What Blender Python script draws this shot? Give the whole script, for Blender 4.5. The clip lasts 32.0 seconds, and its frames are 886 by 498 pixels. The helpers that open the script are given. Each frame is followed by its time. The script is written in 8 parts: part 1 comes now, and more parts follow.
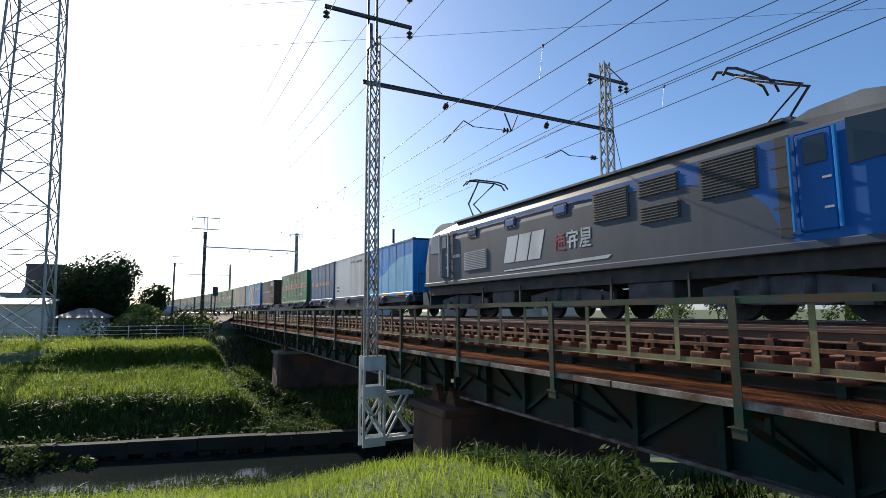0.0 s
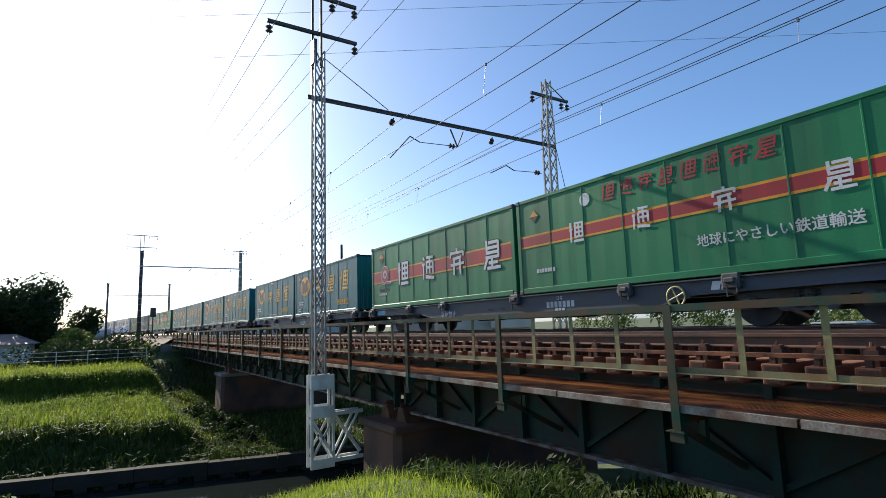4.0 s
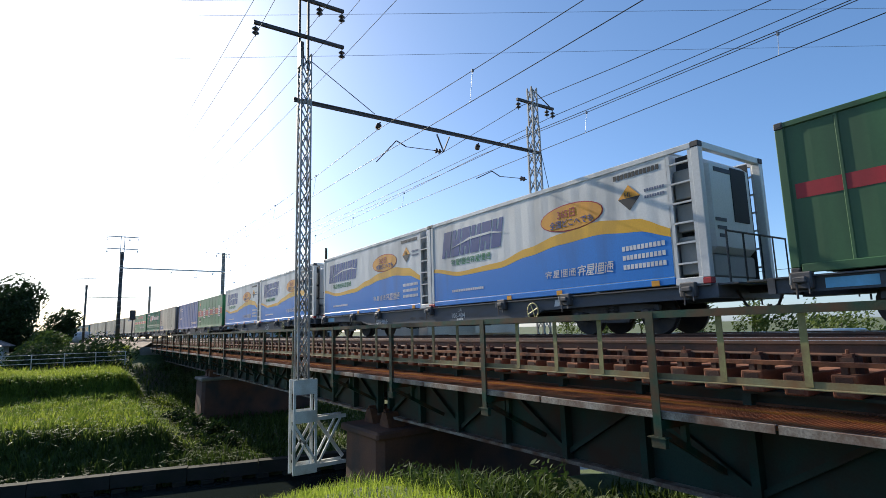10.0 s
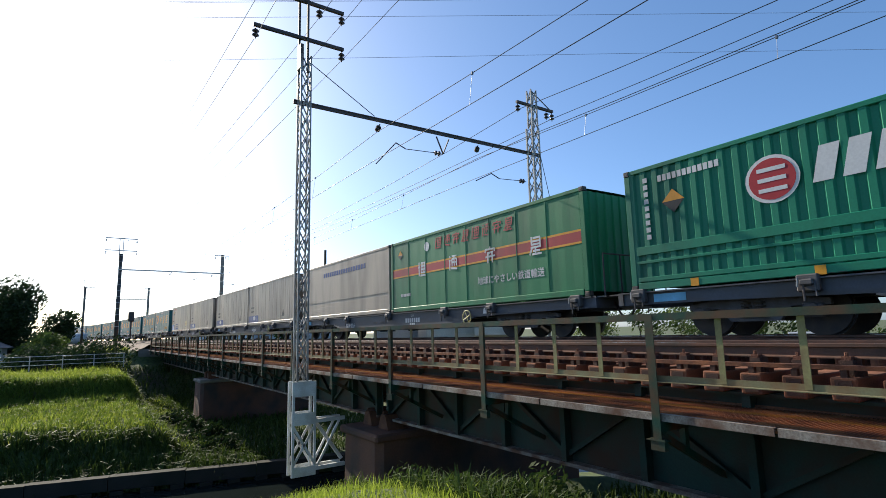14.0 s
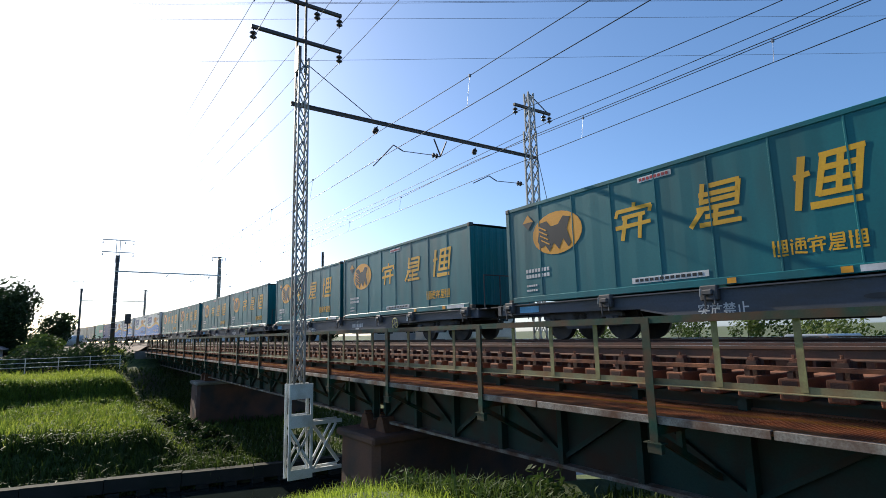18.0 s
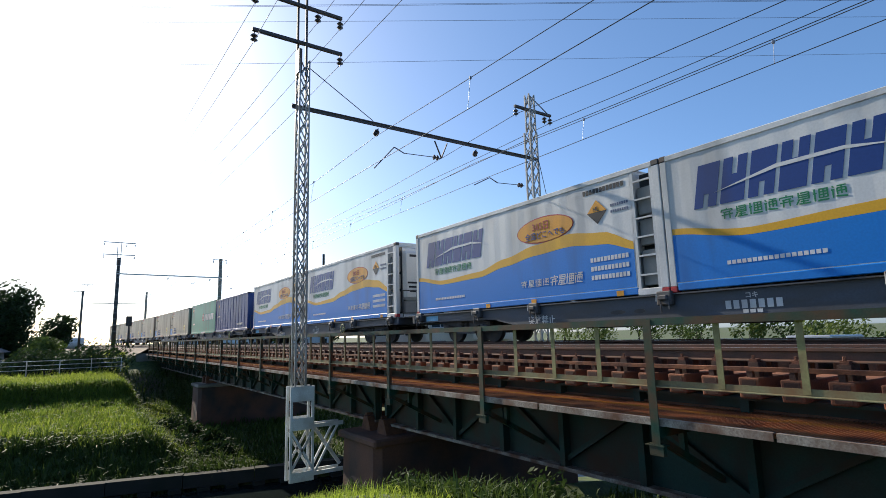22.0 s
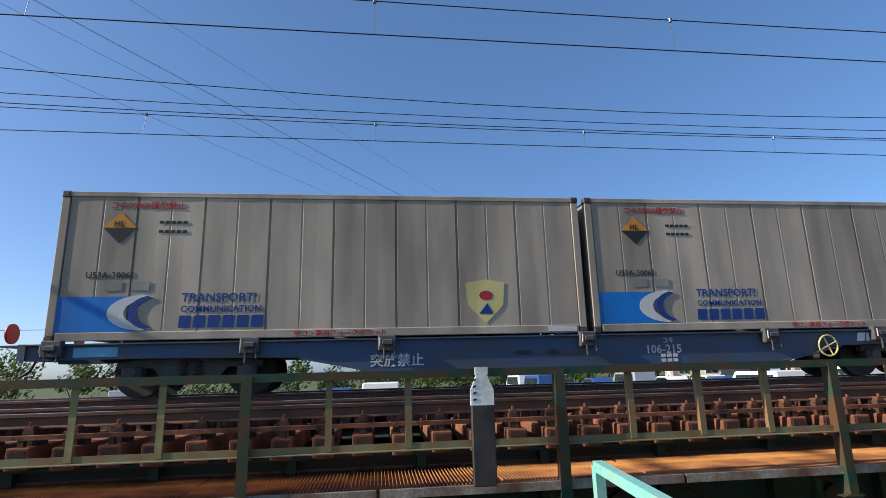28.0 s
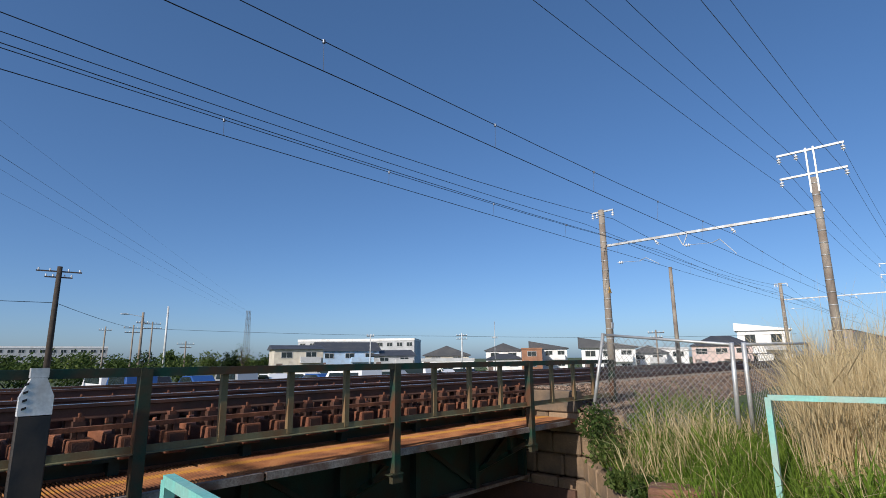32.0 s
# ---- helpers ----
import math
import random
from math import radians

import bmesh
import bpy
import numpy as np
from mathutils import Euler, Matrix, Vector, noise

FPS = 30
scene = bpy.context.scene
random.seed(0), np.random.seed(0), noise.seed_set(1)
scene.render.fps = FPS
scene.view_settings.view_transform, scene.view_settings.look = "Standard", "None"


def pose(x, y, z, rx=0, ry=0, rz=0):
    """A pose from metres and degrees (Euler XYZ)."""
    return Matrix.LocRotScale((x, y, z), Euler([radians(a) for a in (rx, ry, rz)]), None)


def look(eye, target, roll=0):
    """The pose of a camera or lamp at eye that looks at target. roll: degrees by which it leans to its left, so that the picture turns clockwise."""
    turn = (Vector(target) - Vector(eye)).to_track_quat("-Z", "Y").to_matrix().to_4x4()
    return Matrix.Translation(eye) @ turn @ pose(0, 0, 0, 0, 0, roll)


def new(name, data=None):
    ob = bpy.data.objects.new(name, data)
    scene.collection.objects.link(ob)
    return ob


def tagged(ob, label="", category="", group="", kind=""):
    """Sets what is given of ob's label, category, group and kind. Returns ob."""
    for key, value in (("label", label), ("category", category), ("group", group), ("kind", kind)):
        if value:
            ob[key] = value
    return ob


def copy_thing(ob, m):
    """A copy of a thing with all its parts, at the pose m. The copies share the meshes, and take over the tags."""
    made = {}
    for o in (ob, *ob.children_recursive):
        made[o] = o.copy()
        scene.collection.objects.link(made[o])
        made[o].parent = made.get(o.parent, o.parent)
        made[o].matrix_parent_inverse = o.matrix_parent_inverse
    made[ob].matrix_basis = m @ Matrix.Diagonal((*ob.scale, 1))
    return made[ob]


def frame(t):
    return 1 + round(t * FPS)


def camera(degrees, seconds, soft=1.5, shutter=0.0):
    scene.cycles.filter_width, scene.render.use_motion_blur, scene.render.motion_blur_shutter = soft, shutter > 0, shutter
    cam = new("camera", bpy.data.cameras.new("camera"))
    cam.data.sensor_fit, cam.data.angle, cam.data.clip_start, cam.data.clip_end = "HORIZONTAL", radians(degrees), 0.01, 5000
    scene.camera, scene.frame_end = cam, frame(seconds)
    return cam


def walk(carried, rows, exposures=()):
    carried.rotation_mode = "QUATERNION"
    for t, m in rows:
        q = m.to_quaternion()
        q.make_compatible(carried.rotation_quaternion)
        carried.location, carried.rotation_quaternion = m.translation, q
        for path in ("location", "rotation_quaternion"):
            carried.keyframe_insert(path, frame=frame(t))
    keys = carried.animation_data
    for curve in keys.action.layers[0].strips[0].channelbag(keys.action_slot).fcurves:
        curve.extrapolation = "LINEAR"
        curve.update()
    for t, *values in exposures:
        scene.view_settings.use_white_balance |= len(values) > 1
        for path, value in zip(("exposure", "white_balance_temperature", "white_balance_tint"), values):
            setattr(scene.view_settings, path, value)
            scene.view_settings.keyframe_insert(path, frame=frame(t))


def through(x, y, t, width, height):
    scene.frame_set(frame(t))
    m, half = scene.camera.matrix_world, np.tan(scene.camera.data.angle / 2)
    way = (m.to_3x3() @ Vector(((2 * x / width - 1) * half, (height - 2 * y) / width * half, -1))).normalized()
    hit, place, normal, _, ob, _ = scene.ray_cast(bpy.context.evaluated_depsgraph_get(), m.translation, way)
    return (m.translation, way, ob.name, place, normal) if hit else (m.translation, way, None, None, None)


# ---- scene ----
cam = camera(79.23, 32.0, soft=0.7)


def aim(x, y, z, yaw, pitch, roll):
    """A camera pose: yaw to the left of +y, pitch upwards, roll, in degrees."""
    return pose(x, y, z) @ pose(0, 0, 0, 0, 0, yaw) @ pose(0, 0, 0, 90 + pitch) @ pose(0, 0, 0, 0, 0, roll)


PATH = [
    (0, -0.052, -0.013, 0.225, 62.88, 6.60, -0.34),
    (0.5, -0.025, -0.005, 0.225, 59.89, 7.34, -0.42),
    (1, -0.027, -0.008, 0.225, 59.44, 7.40, -1.30),
    (1.5, -0.026, -0.009, 0.220, 59.28, 7.51, -1.31),
    (2, -0.024, -0.009, 0.224, 58.94, 7.65, -1.41),
    (2.5, -0.021, -0.007, 0.219, 58.68, 7.77, -1.71),
    (3, -0.015, -0.001, 0.222, 58.20, 7.82, -1.98),
    (3.5, -0.009, 0.004, 0.227, 57.77, 7.93, -1.99),
    (5.5, -0.005, 0.005, 0.230, 56.32, 8.14, -1.81),
    (6, -0.007, 0.002, 0.230, 55.91, 8.13, -1.72),
    (6.5, -0.001, 0.004, 0.232, 55.62, 8.18, -1.93),
    (7, 0.001, 0.012, 0.225, 55.55, 8.15, -2.12),
    (7.5, 0.002, 0.008, 0.234, 55.50, 8.12, -2.08),
    (8, -0.001, 0.013, 0.230, 55.65, 8.07, -2.02),
    (8.5, 0.001, 0.001, 0.239, 55.76, 8.08, -1.71),
    (9, -0.007, 0.001, 0.229, 55.78, 8.22, -1.62),
    (9.5, -0.003, 0.006, 0.237, 55.82, 8.35, -1.61),
    (10, -0.003, -0.001, 0.234, 55.79, 8.48, -1.62),
    (10.5, -0.005, -0.002, 0.237, 55.83, 8.61, -1.58),
    (11, -0.007, 0.001, 0.236, 55.86, 8.65, -1.58),
    (11.5, -0.002, -0.003, 0.231, 55.89, 8.65, -1.56),
    (12, -0.007, -0.002, 0.234, 55.85, 8.68, -1.56),
    (12.5, 0.001, -0.003, 0.231, 55.76, 8.65, -1.52),
    (13, 0.001, -0.003, 0.235, 55.68, 8.63, -1.59),
    (13.5, -0.000, -0.001, 0.240, 55.68, 8.65, -1.53),
    (14, -0.004, -0.006, 0.233, 55.69, 8.71, -1.53),
    (14.5, -0.004, -0.004, 0.239, 55.67, 8.75, -1.53),
    (16.5, 0.000, -0.005, 0.237, 55.56, 8.84, -1.48),
    (17, 0.004, 0.001, 0.235, 55.49, 8.83, -1.70),
    (17.5, 0.003, 0.000, 0.235, 55.49, 8.84, -1.65),
    (18, 0.001, -0.000, 0.237, 55.43, 8.93, -1.49),
    (18.5, -0.006, -0.006, 0.236, 55.43, 9.01, -1.42),
    (19, 0.001, -0.005, 0.237, 55.43, 9.05, -1.61),
    (19.5, 0.001, -0.002, 0.237, 55.38, 9.03, -2.01),
    (20, 0.003, 0.004, 0.236, 55.29, 9.05, -2.04),
    (20.5, 0.004, 0.000, 0.236, 55.22, 9.07, -1.88),
    (21, -0.000, -0.001, 0.237, 55.28, 9.10, -1.72),
    (21.5, -0.008, -0.000, 0.242, 55.43, 9.06, -1.65),
    (22, -0.002, -0.005, 0.245, 55.51, 9.11, -1.61),
    (22.5, -0.006, -0.004, 0.238, 55.49, 9.32, -1.51),
    (23, -0.004, 0.001, 0.240, 55.48, 9.44, -1.64),
    (23.5, -0.003, 0.002, 0.239, 55.49, 9.62, -1.65),
    (24, 0.005, 0.003, 0.245, 55.54, 9.69, -1.81),
    (24.5, -0.001, 0.000, 0.239, 55.63, 9.84, -1.67),
    (26.5, 0.009, -0.030, 0.235, 53.61, 10.70, -0.46),
    (27, 0.032, -0.046, 0.227, 48.14, 11.27, -0.39),
    (27.2, 0.152, -0.080, 0.223, 43.02, 11.61, -0.65),
    (27.5, 0.192, -0.010, 0.221, 30.64, 13.14, 0.31),
    (27.7, 0.374, -0.023, 0.184, 17.47, 13.69, -0.20),
    (28, 0.521, -0.057, 0.369, -7.11, 12.59, -1.48),
    (28.2, 0.482, -0.053, 0.412, -22.80, 11.85, -1.35),
    (28.5, 0.551, -0.074, 0.418, -38.10, 11.33, -1.37),
    (29, 0.566, -0.089, 0.430, -45.62, 10.70, -0.88),
    (29.5, 0.566, -0.090, 0.430, -46.32, 10.73, -0.50),
    (30, 0.571, -0.088, 0.433, -46.54, 10.94, -0.85),
    (30.5, 0.575, -0.088, 0.434, -46.63, 11.08, -0.80),
    (31, 0.573, -0.089, 0.432, -46.61, 11.34, -0.65),
    (31.5, 0.577, -0.086, 0.432, -46.57, 11.42, -0.60),
    (32, 0.577, -0.082, 0.418, -46.52, 11.56, -0.57),
]
walk(cam, [(t, aim(*row)) for t, *row in PATH],
     exposures=[(0, 0.58, 6100, 7), (6, 0.74, 6100, 7), (24.5, 0.72, 6100, 7), (26.5, 0.56, 6000, 7), (27.2, 0.42, 6000, 7), (28.0, 0.6, 6100, 10), (29, 0.42, 5950, 10), (30, 0.14, 5850, 10), (31, 0.05, 5800, 10), (32, -0.03, 5750, 10)])

# ---- light ----
SUN_EL, SUN_OFF = radians(28), radians(6.5)
world = bpy.data.worlds.new("sky")
scene.world = world
world.use_nodes = True
wn = world.node_tree.nodes
sky = wn.new("ShaderNodeTexSky")
sky.sky_type, sky.sun_disc = "NISHITA", False
sky.sun_elevation = SUN_EL
sky.sun_rotation = radians(-90) - SUN_OFF
sky.air_density, sky.dust_density, sky.ozone_density = 0.7, 1.05, 2.3
wn["Background"].inputs["Strength"].default_value = 0.128
hue = wn.new("ShaderNodeHueSaturation")
hue.inputs["Saturation"].default_value = 1.1
clear = wn.new("ShaderNodeMix")       # the air's own blue, even over the whole sky
clear.data_type = "RGBA"
clear.inputs[0].default_value, clear.inputs[7].default_value = 0.25, (1.0, 1.7, 2.9, 1)
world.node_tree.links.new(sky.outputs[0], clear.inputs[6])
world.node_tree.links.new(clear.outputs[2], hue.inputs["Color"])
world.node_tree.links.new(hue.outputs[0], wn["Background"].inputs["Color"])
sun_data = bpy.data.lights.new("sun", "SUN")
sun_data.energy, sun_data.angle, sun_data.color = 5.0, radians(0.53), (1.0, 0.86, 0.68)
sun = new("sun", sun_data)
TO_SUN = Vector((-math.cos(SUN_EL) * math.cos(SUN_OFF), -math.cos(SUN_EL) * math.sin(SUN_OFF), math.sin(SUN_EL)))
sun.matrix_world = look(TO_SUN * 300, (0, 0, 0))

# ---- materials ----


def node_mat(name):
    m = bpy.data.materials.new(name)
    m.use_nodes = True
    nt = m.node_tree
    return m, nt, nt.nodes["Principled BSDF"]


def link(nt, a, b):
    nt.links.new(a, b)


def noise_of(nt, scale, detail=4.0, stretch=(1, 1, 1), coords="Object"):
    tc = nt.nodes.new("ShaderNodeTexCoord")
    mp = nt.nodes.new("ShaderNodeMapping")
    mp.inputs["Scale"].default_value = stretch
    n = nt.nodes.new("ShaderNodeTexNoise")
    n.inputs["Scale"].default_value, n.inputs["Detail"].default_value = scale, detail
    link(nt, tc.outputs[coords], mp.inputs["Vector"])
    link(nt, mp.outputs[0], n.inputs["Vector"])
    return n.outputs["Fac"]


def ramp(nt, fac, stops):
    r = nt.nodes.new("ShaderNodeValToRGB")
    els = r.color_ramp.elements
    while len(els) < len(stops):
        els.new(0.5)
    for e, (p, c) in zip(els, stops):
        e.position, e.color = p, (*c, 1)
    link(nt, fac, r.inputs[0])
    return r.outputs[0]


def mix(nt, fac, a, b):
    m = nt.nodes.new("ShaderNodeMix")
    m.data_type = "RGBA"
    for sock, v in ((m.inputs[0], fac), (m.inputs[6], a), (m.inputs[7], b)):
        if isinstance(v, (int, float)):
            sock.default_value = v
        elif isinstance(v, tuple):
            sock.default_value = (*v, 1)
        else:
            link(nt, v, sock)
    return m.outputs[2]


def bump(nt, bsdf, fac, strength, dist=0.02):
    b = nt.nodes.new("ShaderNodeBump")
    b.inputs["Strength"].default_value, b.inputs["Distance"].default_value = strength, dist
    link(nt, fac, b.inputs["Height"])
    link(nt, b.outputs[0], bsdf.inputs["Normal"])


def surface(name, base, rough=0.6, metal=0.0, dirt=None, amount=0.5, scale=1.5, fine=30.0, stretch=(1, 1, 1), relief=0.15, vary=0.12, coords="Object", random_tone=0.0):
    """Paint, metal, stone or wood: a base tone that varies, dirt or rust in patches, and fine relief."""
    m, nt, b = node_mat(name)
    lo = tuple(c * (1 - vary) for c in base)
    hi = tuple(min(1, c * (1 + vary)) for c in base)
    fine_n = noise_of(nt, fine, 3.0, (1, 1, 1), coords)
    col = ramp(nt, fine_n, [(0.3, lo), (0.7, hi)])
    if random_tone:
        oi = nt.nodes.new("ShaderNodeObjectInfo")
        tone = ramp(nt, oi.outputs["Random"], [(0, (1 - random_tone,) * 3), (1, (1 + 0 * random_tone,) * 3)])
        mm = nt.nodes.new("ShaderNodeMix")
        mm.data_type, mm.blend_type = "RGBA", "MULTIPLY"
        mm.inputs[0].default_value = 1.0
        link(nt, col, mm.inputs[6]), link(nt, tone, mm.inputs[7])
        col = mm.outputs[2]
    if dirt:
        patch = noise_of(nt, scale, 8.0, stretch, coords)
        fac = ramp(nt, patch, [(max(0, 0.62 - amount * 0.5), (0, 0, 0)), (min(1, 0.86 - amount * 0.3), (1, 1, 1))])
        col = mix(nt, fac, col, dirt)
    link(nt, col, b.inputs["Base Color"])
    b.inputs["Roughness"].default_value, b.inputs["Metallic"].default_value = rough, metal
    if relief:
        bump(nt, b, fine_n, relief, 0.01)
    return m


RUST = (0.11, 0.045, 0.022)
steel_green = surface("bridge green paint", (0.016, 0.056, 0.038), 0.55, 0, RUST, 0.5, 3.0, 60)
girder_paint = surface("dark green girder paint", (0.02, 0.048, 0.038), 0.55, 0, (0.05, 0.026, 0.015), 0.55, 1.6, 40)
rust_mat = surface("rusty steel", (0.17, 0.068, 0.03), 0.85, 0, (0.07, 0.03, 0.018), 0.5, 4.0, 60, relief=0.4)
edge_mat = surface("worn pale walkway edge", (0.36, 0.34, 0.29), 0.75, 0, (0.11, 0.045, 0.022), 0.75, 2.8, 50, vary=0.35)
low_rail_mat = surface("pale weathered green angle", (0.185, 0.18, 0.10), 0.65, 0, (0.19, 0.10, 0.045), 0.5, 3.0, 50)
yellow_bar_mat = surface("yellowed green baluster", (0.25, 0.24, 0.09), 0.65, 0, (0.14, 0.09, 0.04), 0.5, 5.0, 50)
sleeper_mat = surface("rust-stained timber", (0.125, 0.047, 0.03), 0.9, 0, (0.26, 0.096, 0.04), 0.55, 5.0, 60, (1, 0.2, 1), 0.6, 0.45, random_tone=0.5)
sleeper_dark = surface("tarred and rusted iron", (0.045, 0.022, 0.016), 0.85, 0, (0.10, 0.04, 0.02), 0.5, 6.0, 60, relief=0.5)
rail_mat = surface("rail steel", (0.13, 0.06, 0.038), 0.7, 0.2, (0.06, 0.04, 0.03), 0.4, 3.0, 60)
rail_top_mat = surface("polished rail head", (0.62, 0.62, 0.63), 0.18, 1.0, None, relief=0.03)
concrete_mat = surface("weathered concrete", (0.26, 0.235, 0.20), 0.9, 0, (0.10, 0.09, 0.075), 0.55, 0.8, 25, relief=0.4, coords="Object")
stone_mat = surface("abutment stone", (0.40, 0.265, 0.155), 0.9, 0, (0.09, 0.075, 0.06), 0.5, 1.6, 30, relief=0.6, random_tone=0.35)
cap_mat = surface("rust-brown capstone", (0.23, 0.11, 0.06), 0.9, 0, (0.09, 0.05, 0.035), 0.5, 2.5, 30, relief=0.6)
dark_concrete_mat = surface("mossy dark concrete", (0.04, 0.036, 0.031), 0.9, 0, (0.022, 0.025, 0.018), 0.55, 0.9, 25, relief=0.4)
brick_mat = surface("old pier brick", (0.15, 0.068, 0.042), 0.9, 0, (0.05, 0.04, 0.035), 0.5, 1.0, 25, relief=0.5)
galv_mat = surface("galvanised steel", (0.50, 0.52, 0.53), 0.5, 0.5, (0.30, 0.27, 0.23), 0.4, 3.0, 50)
lattice_mat = surface("grey lattice steel", (0.30, 0.31, 0.31), 0.55, 0.3, (0.17, 0.13, 0.10), 0.35, 2.0, 40)
white_steel = surface("pale painted steel", (0.58, 0.60, 0.60), 0.5, 0, (0.35, 0.33, 0.30), 0.4, 2.0, 40)
dark_steel = surface("dark weathered steel", (0.045, 0.045, 0.048), 0.6, 0.2, (0.09, 0.06, 0.04), 0.4, 3.0, 40)
wire_mat = surface("overhead wire", (0.03, 0.032, 0.034), 0.5, 0.5, None, relief=0)
pale_wire = surface("aluminium line", (0.14, 0.16, 0.20), 0.5, 0.5, None, relief=0)
insul_mat = surface("brown glazed insulator", (0.035, 0.026, 0.024), 0.25, 0, None, relief=0)
white_insul = surface("white glazed insulator", (0.7, 0.7, 0.7), 0.25, 0, None, relief=0)
pole_mat = surface("spun concrete pole", (0.30, 0.26, 0.21), 0.85, 0, (0.17, 0.13, 0.10), 0.5, 1.2, 30)
teal_rail = surface("pale teal paint", (0.20, 0.50, 0.44), 0.5, 0, (0.35, 0.40, 0.34), 0.4, 3.0, 40)
white_mat = surface("white marker paint", (0.78, 0.78, 0.76), 0.5, 0, (0.45, 0.40, 0.34), 0.35, 4.0, 40)
black_mat = surface("black paint", (0.018, 0.018, 0.02), 0.5, 0, (0.06, 0.045, 0.035), 0.4, 3.0, 40)
bogie_mat = surface("grimy bogie steel", (0.032, 0.03, 0.03), 0.75, 0.1, (0.075, 0.055, 0.04), 0.5, 3.0, 40)
wagon_blue = surface("wagon blue paint", (0.035, 0.075, 0.16), 0.55, 0, (0.06, 0.06, 0.06), 0.5, 1.2, 30, (0.6, 1, 3))
wagon_grey = surface("wagon slate paint", (0.05, 0.062, 0.085), 0.55, 0, (0.045, 0.04, 0.035), 0.5, 1.2, 30, (0.6, 1, 3))
yellow_mat = surface("warning yellow", (0.75, 0.38, 0.03), 0.5, 0, (0.3, 0.18, 0.05), 0.3, 4.0, 40)
gravel_mat = surface("track ballast", (0.20, 0.135, 0.095), 0.95, 0, (0.075, 0.06, 0.05), 0.55, 9.0, 18, relief=0.9, vary=0.5)

for _m in (steel_green, girder_paint, dark_concrete_mat, low_rail_mat):      # dull with age
    _m.node_tree.nodes["Principled BSDF"].inputs["Specular IOR Level"].default_value = 0.2

# ---- mesh tools ----


def part(name, bm, material, parent=None, label=""):
    """Links a bmesh as one mesh object, under parent if given."""
    me = bpy.data.meshes.new(name)
    bm.to_mesh(me)
    bm.free()
    for mat_ in (material if isinstance(material, (list, tuple)) else [material]):
        me.materials.append(mat_)
    ob = new(name, me)
    ob.parent = parent
    if label:
        ob["label"] = label
    return ob


def again(ob, m, parent=None):
    """Another object on the same mesh."""
    o = new(ob.name, ob.data)
    o.parent = ob.parent if parent is None else parent
    o.matrix_basis = m
    if "label" in ob:
        o["label"] = ob["label"]
    return o


def thing(name, label, category, group="", kind="", m=None):
    e = new(name)
    if m is not None:
        e.matrix_basis = m
    return tagged(e, label, category, group, kind)


CUBE = ((0, 1, 3, 2), (4, 6, 7, 5), (0, 4, 5, 1), (2, 3, 7, 6), (0, 2, 6, 4), (1, 5, 7, 3))


def box(bm, x0, x1, y0, y1, z0, z1, mi=0):
    vs = [bm.verts.new((x, y, z)) for x in (x0, x1) for y in (y0, y1) for z in (z0, z1)]
    for f in CUBE:
        bm.faces.new([vs[i] for i in f]).material_index = mi
    return vs


def chamfer(bm, x0, x1, y0, y1, z0, z1, c=0.01):
    vs = box(bm, x0, x1, y0, y1, z0, z1)
    edges = list({e for v in vs for e in v.link_edges})
    bmesh.ops.bevel(bm, geom=edges, offset=c, segments=1, affect="EDGES")


def beam(bm, p, q, w, h=None, mi=0):
    """A rectangular bar from p to q, w wide and h high."""
    p, q = Vector(p), Vector(q)
    d = (q - p).normalized()
    up = Vector((0, 0, 1)) if abs(d.z) < 0.95 else Vector((0, 1, 0))
    a = d.cross(up).normalized() * (w / 2)
    b = a.cross(d).normalized() * ((h or w) / 2)
    vs = [bm.verts.new(e + i * a + j * b) for e in (p, q) for i in (-1, 1) for j in (-1, 1)]
    for f in CUBE:
        bm.faces.new([vs[k] for k in f]).material_index = mi


def tube(bm, p, q, r, n=8, r2=None, mi=0):
    p, q = Vector(p), Vector(q)
    d = (q - p).normalized()
    up = Vector((0, 0, 1)) if abs(d.z) < 0.95 else Vector((0, 1, 0))
    a = d.cross(up).normalized()
    b = a.cross(d)
    r2 = r if r2 is None else r2
    rings = [[bm.verts.new(e + rr * (math.cos(k * math.tau / n) * a + math.sin(k * math.tau / n) * b)) for k in range(n)] for e, rr in ((p, r), (q, r2))]
    for k in range(n):
        f = bm.faces.new((rings[0][k], rings[0][(k + 1) % n], rings[1][(k + 1) % n], rings[1][k]))
        f.material_index, f.smooth = mi, n > 6
    for ring in (rings[0], rings[1][::-1]):
        bm.faces.new(ring[::-1]).material_index = mi


def cable(bm, pts, r, n=5):
    """One unbroken round wire through the points."""
    pts = [Vector(p) for p in pts]
    rings = []
    for i, p in enumerate(pts):
        d = (pts[min(i + 1, len(pts) - 1)] - pts[max(i - 1, 0)]).normalized()
        up = Vector((0, 0, 1)) if abs(d.z) < 0.95 else Vector((0, 1, 0))
        a = d.cross(up).normalized()
        b = a.cross(d)
        rings.append([bm.verts.new(p + r * (math.cos(k * math.tau / n) * a + math.sin(k * math.tau / n) * b)) for k in range(n)])
    for u, v in zip(rings, rings[1:]):
        for k in range(n):
            bm.faces.new((u[k], u[(k + 1) % n], v[(k + 1) % n], v[k])).smooth = True
    bm.faces.new(rings[0]), bm.faces.new(rings[-1][::-1])


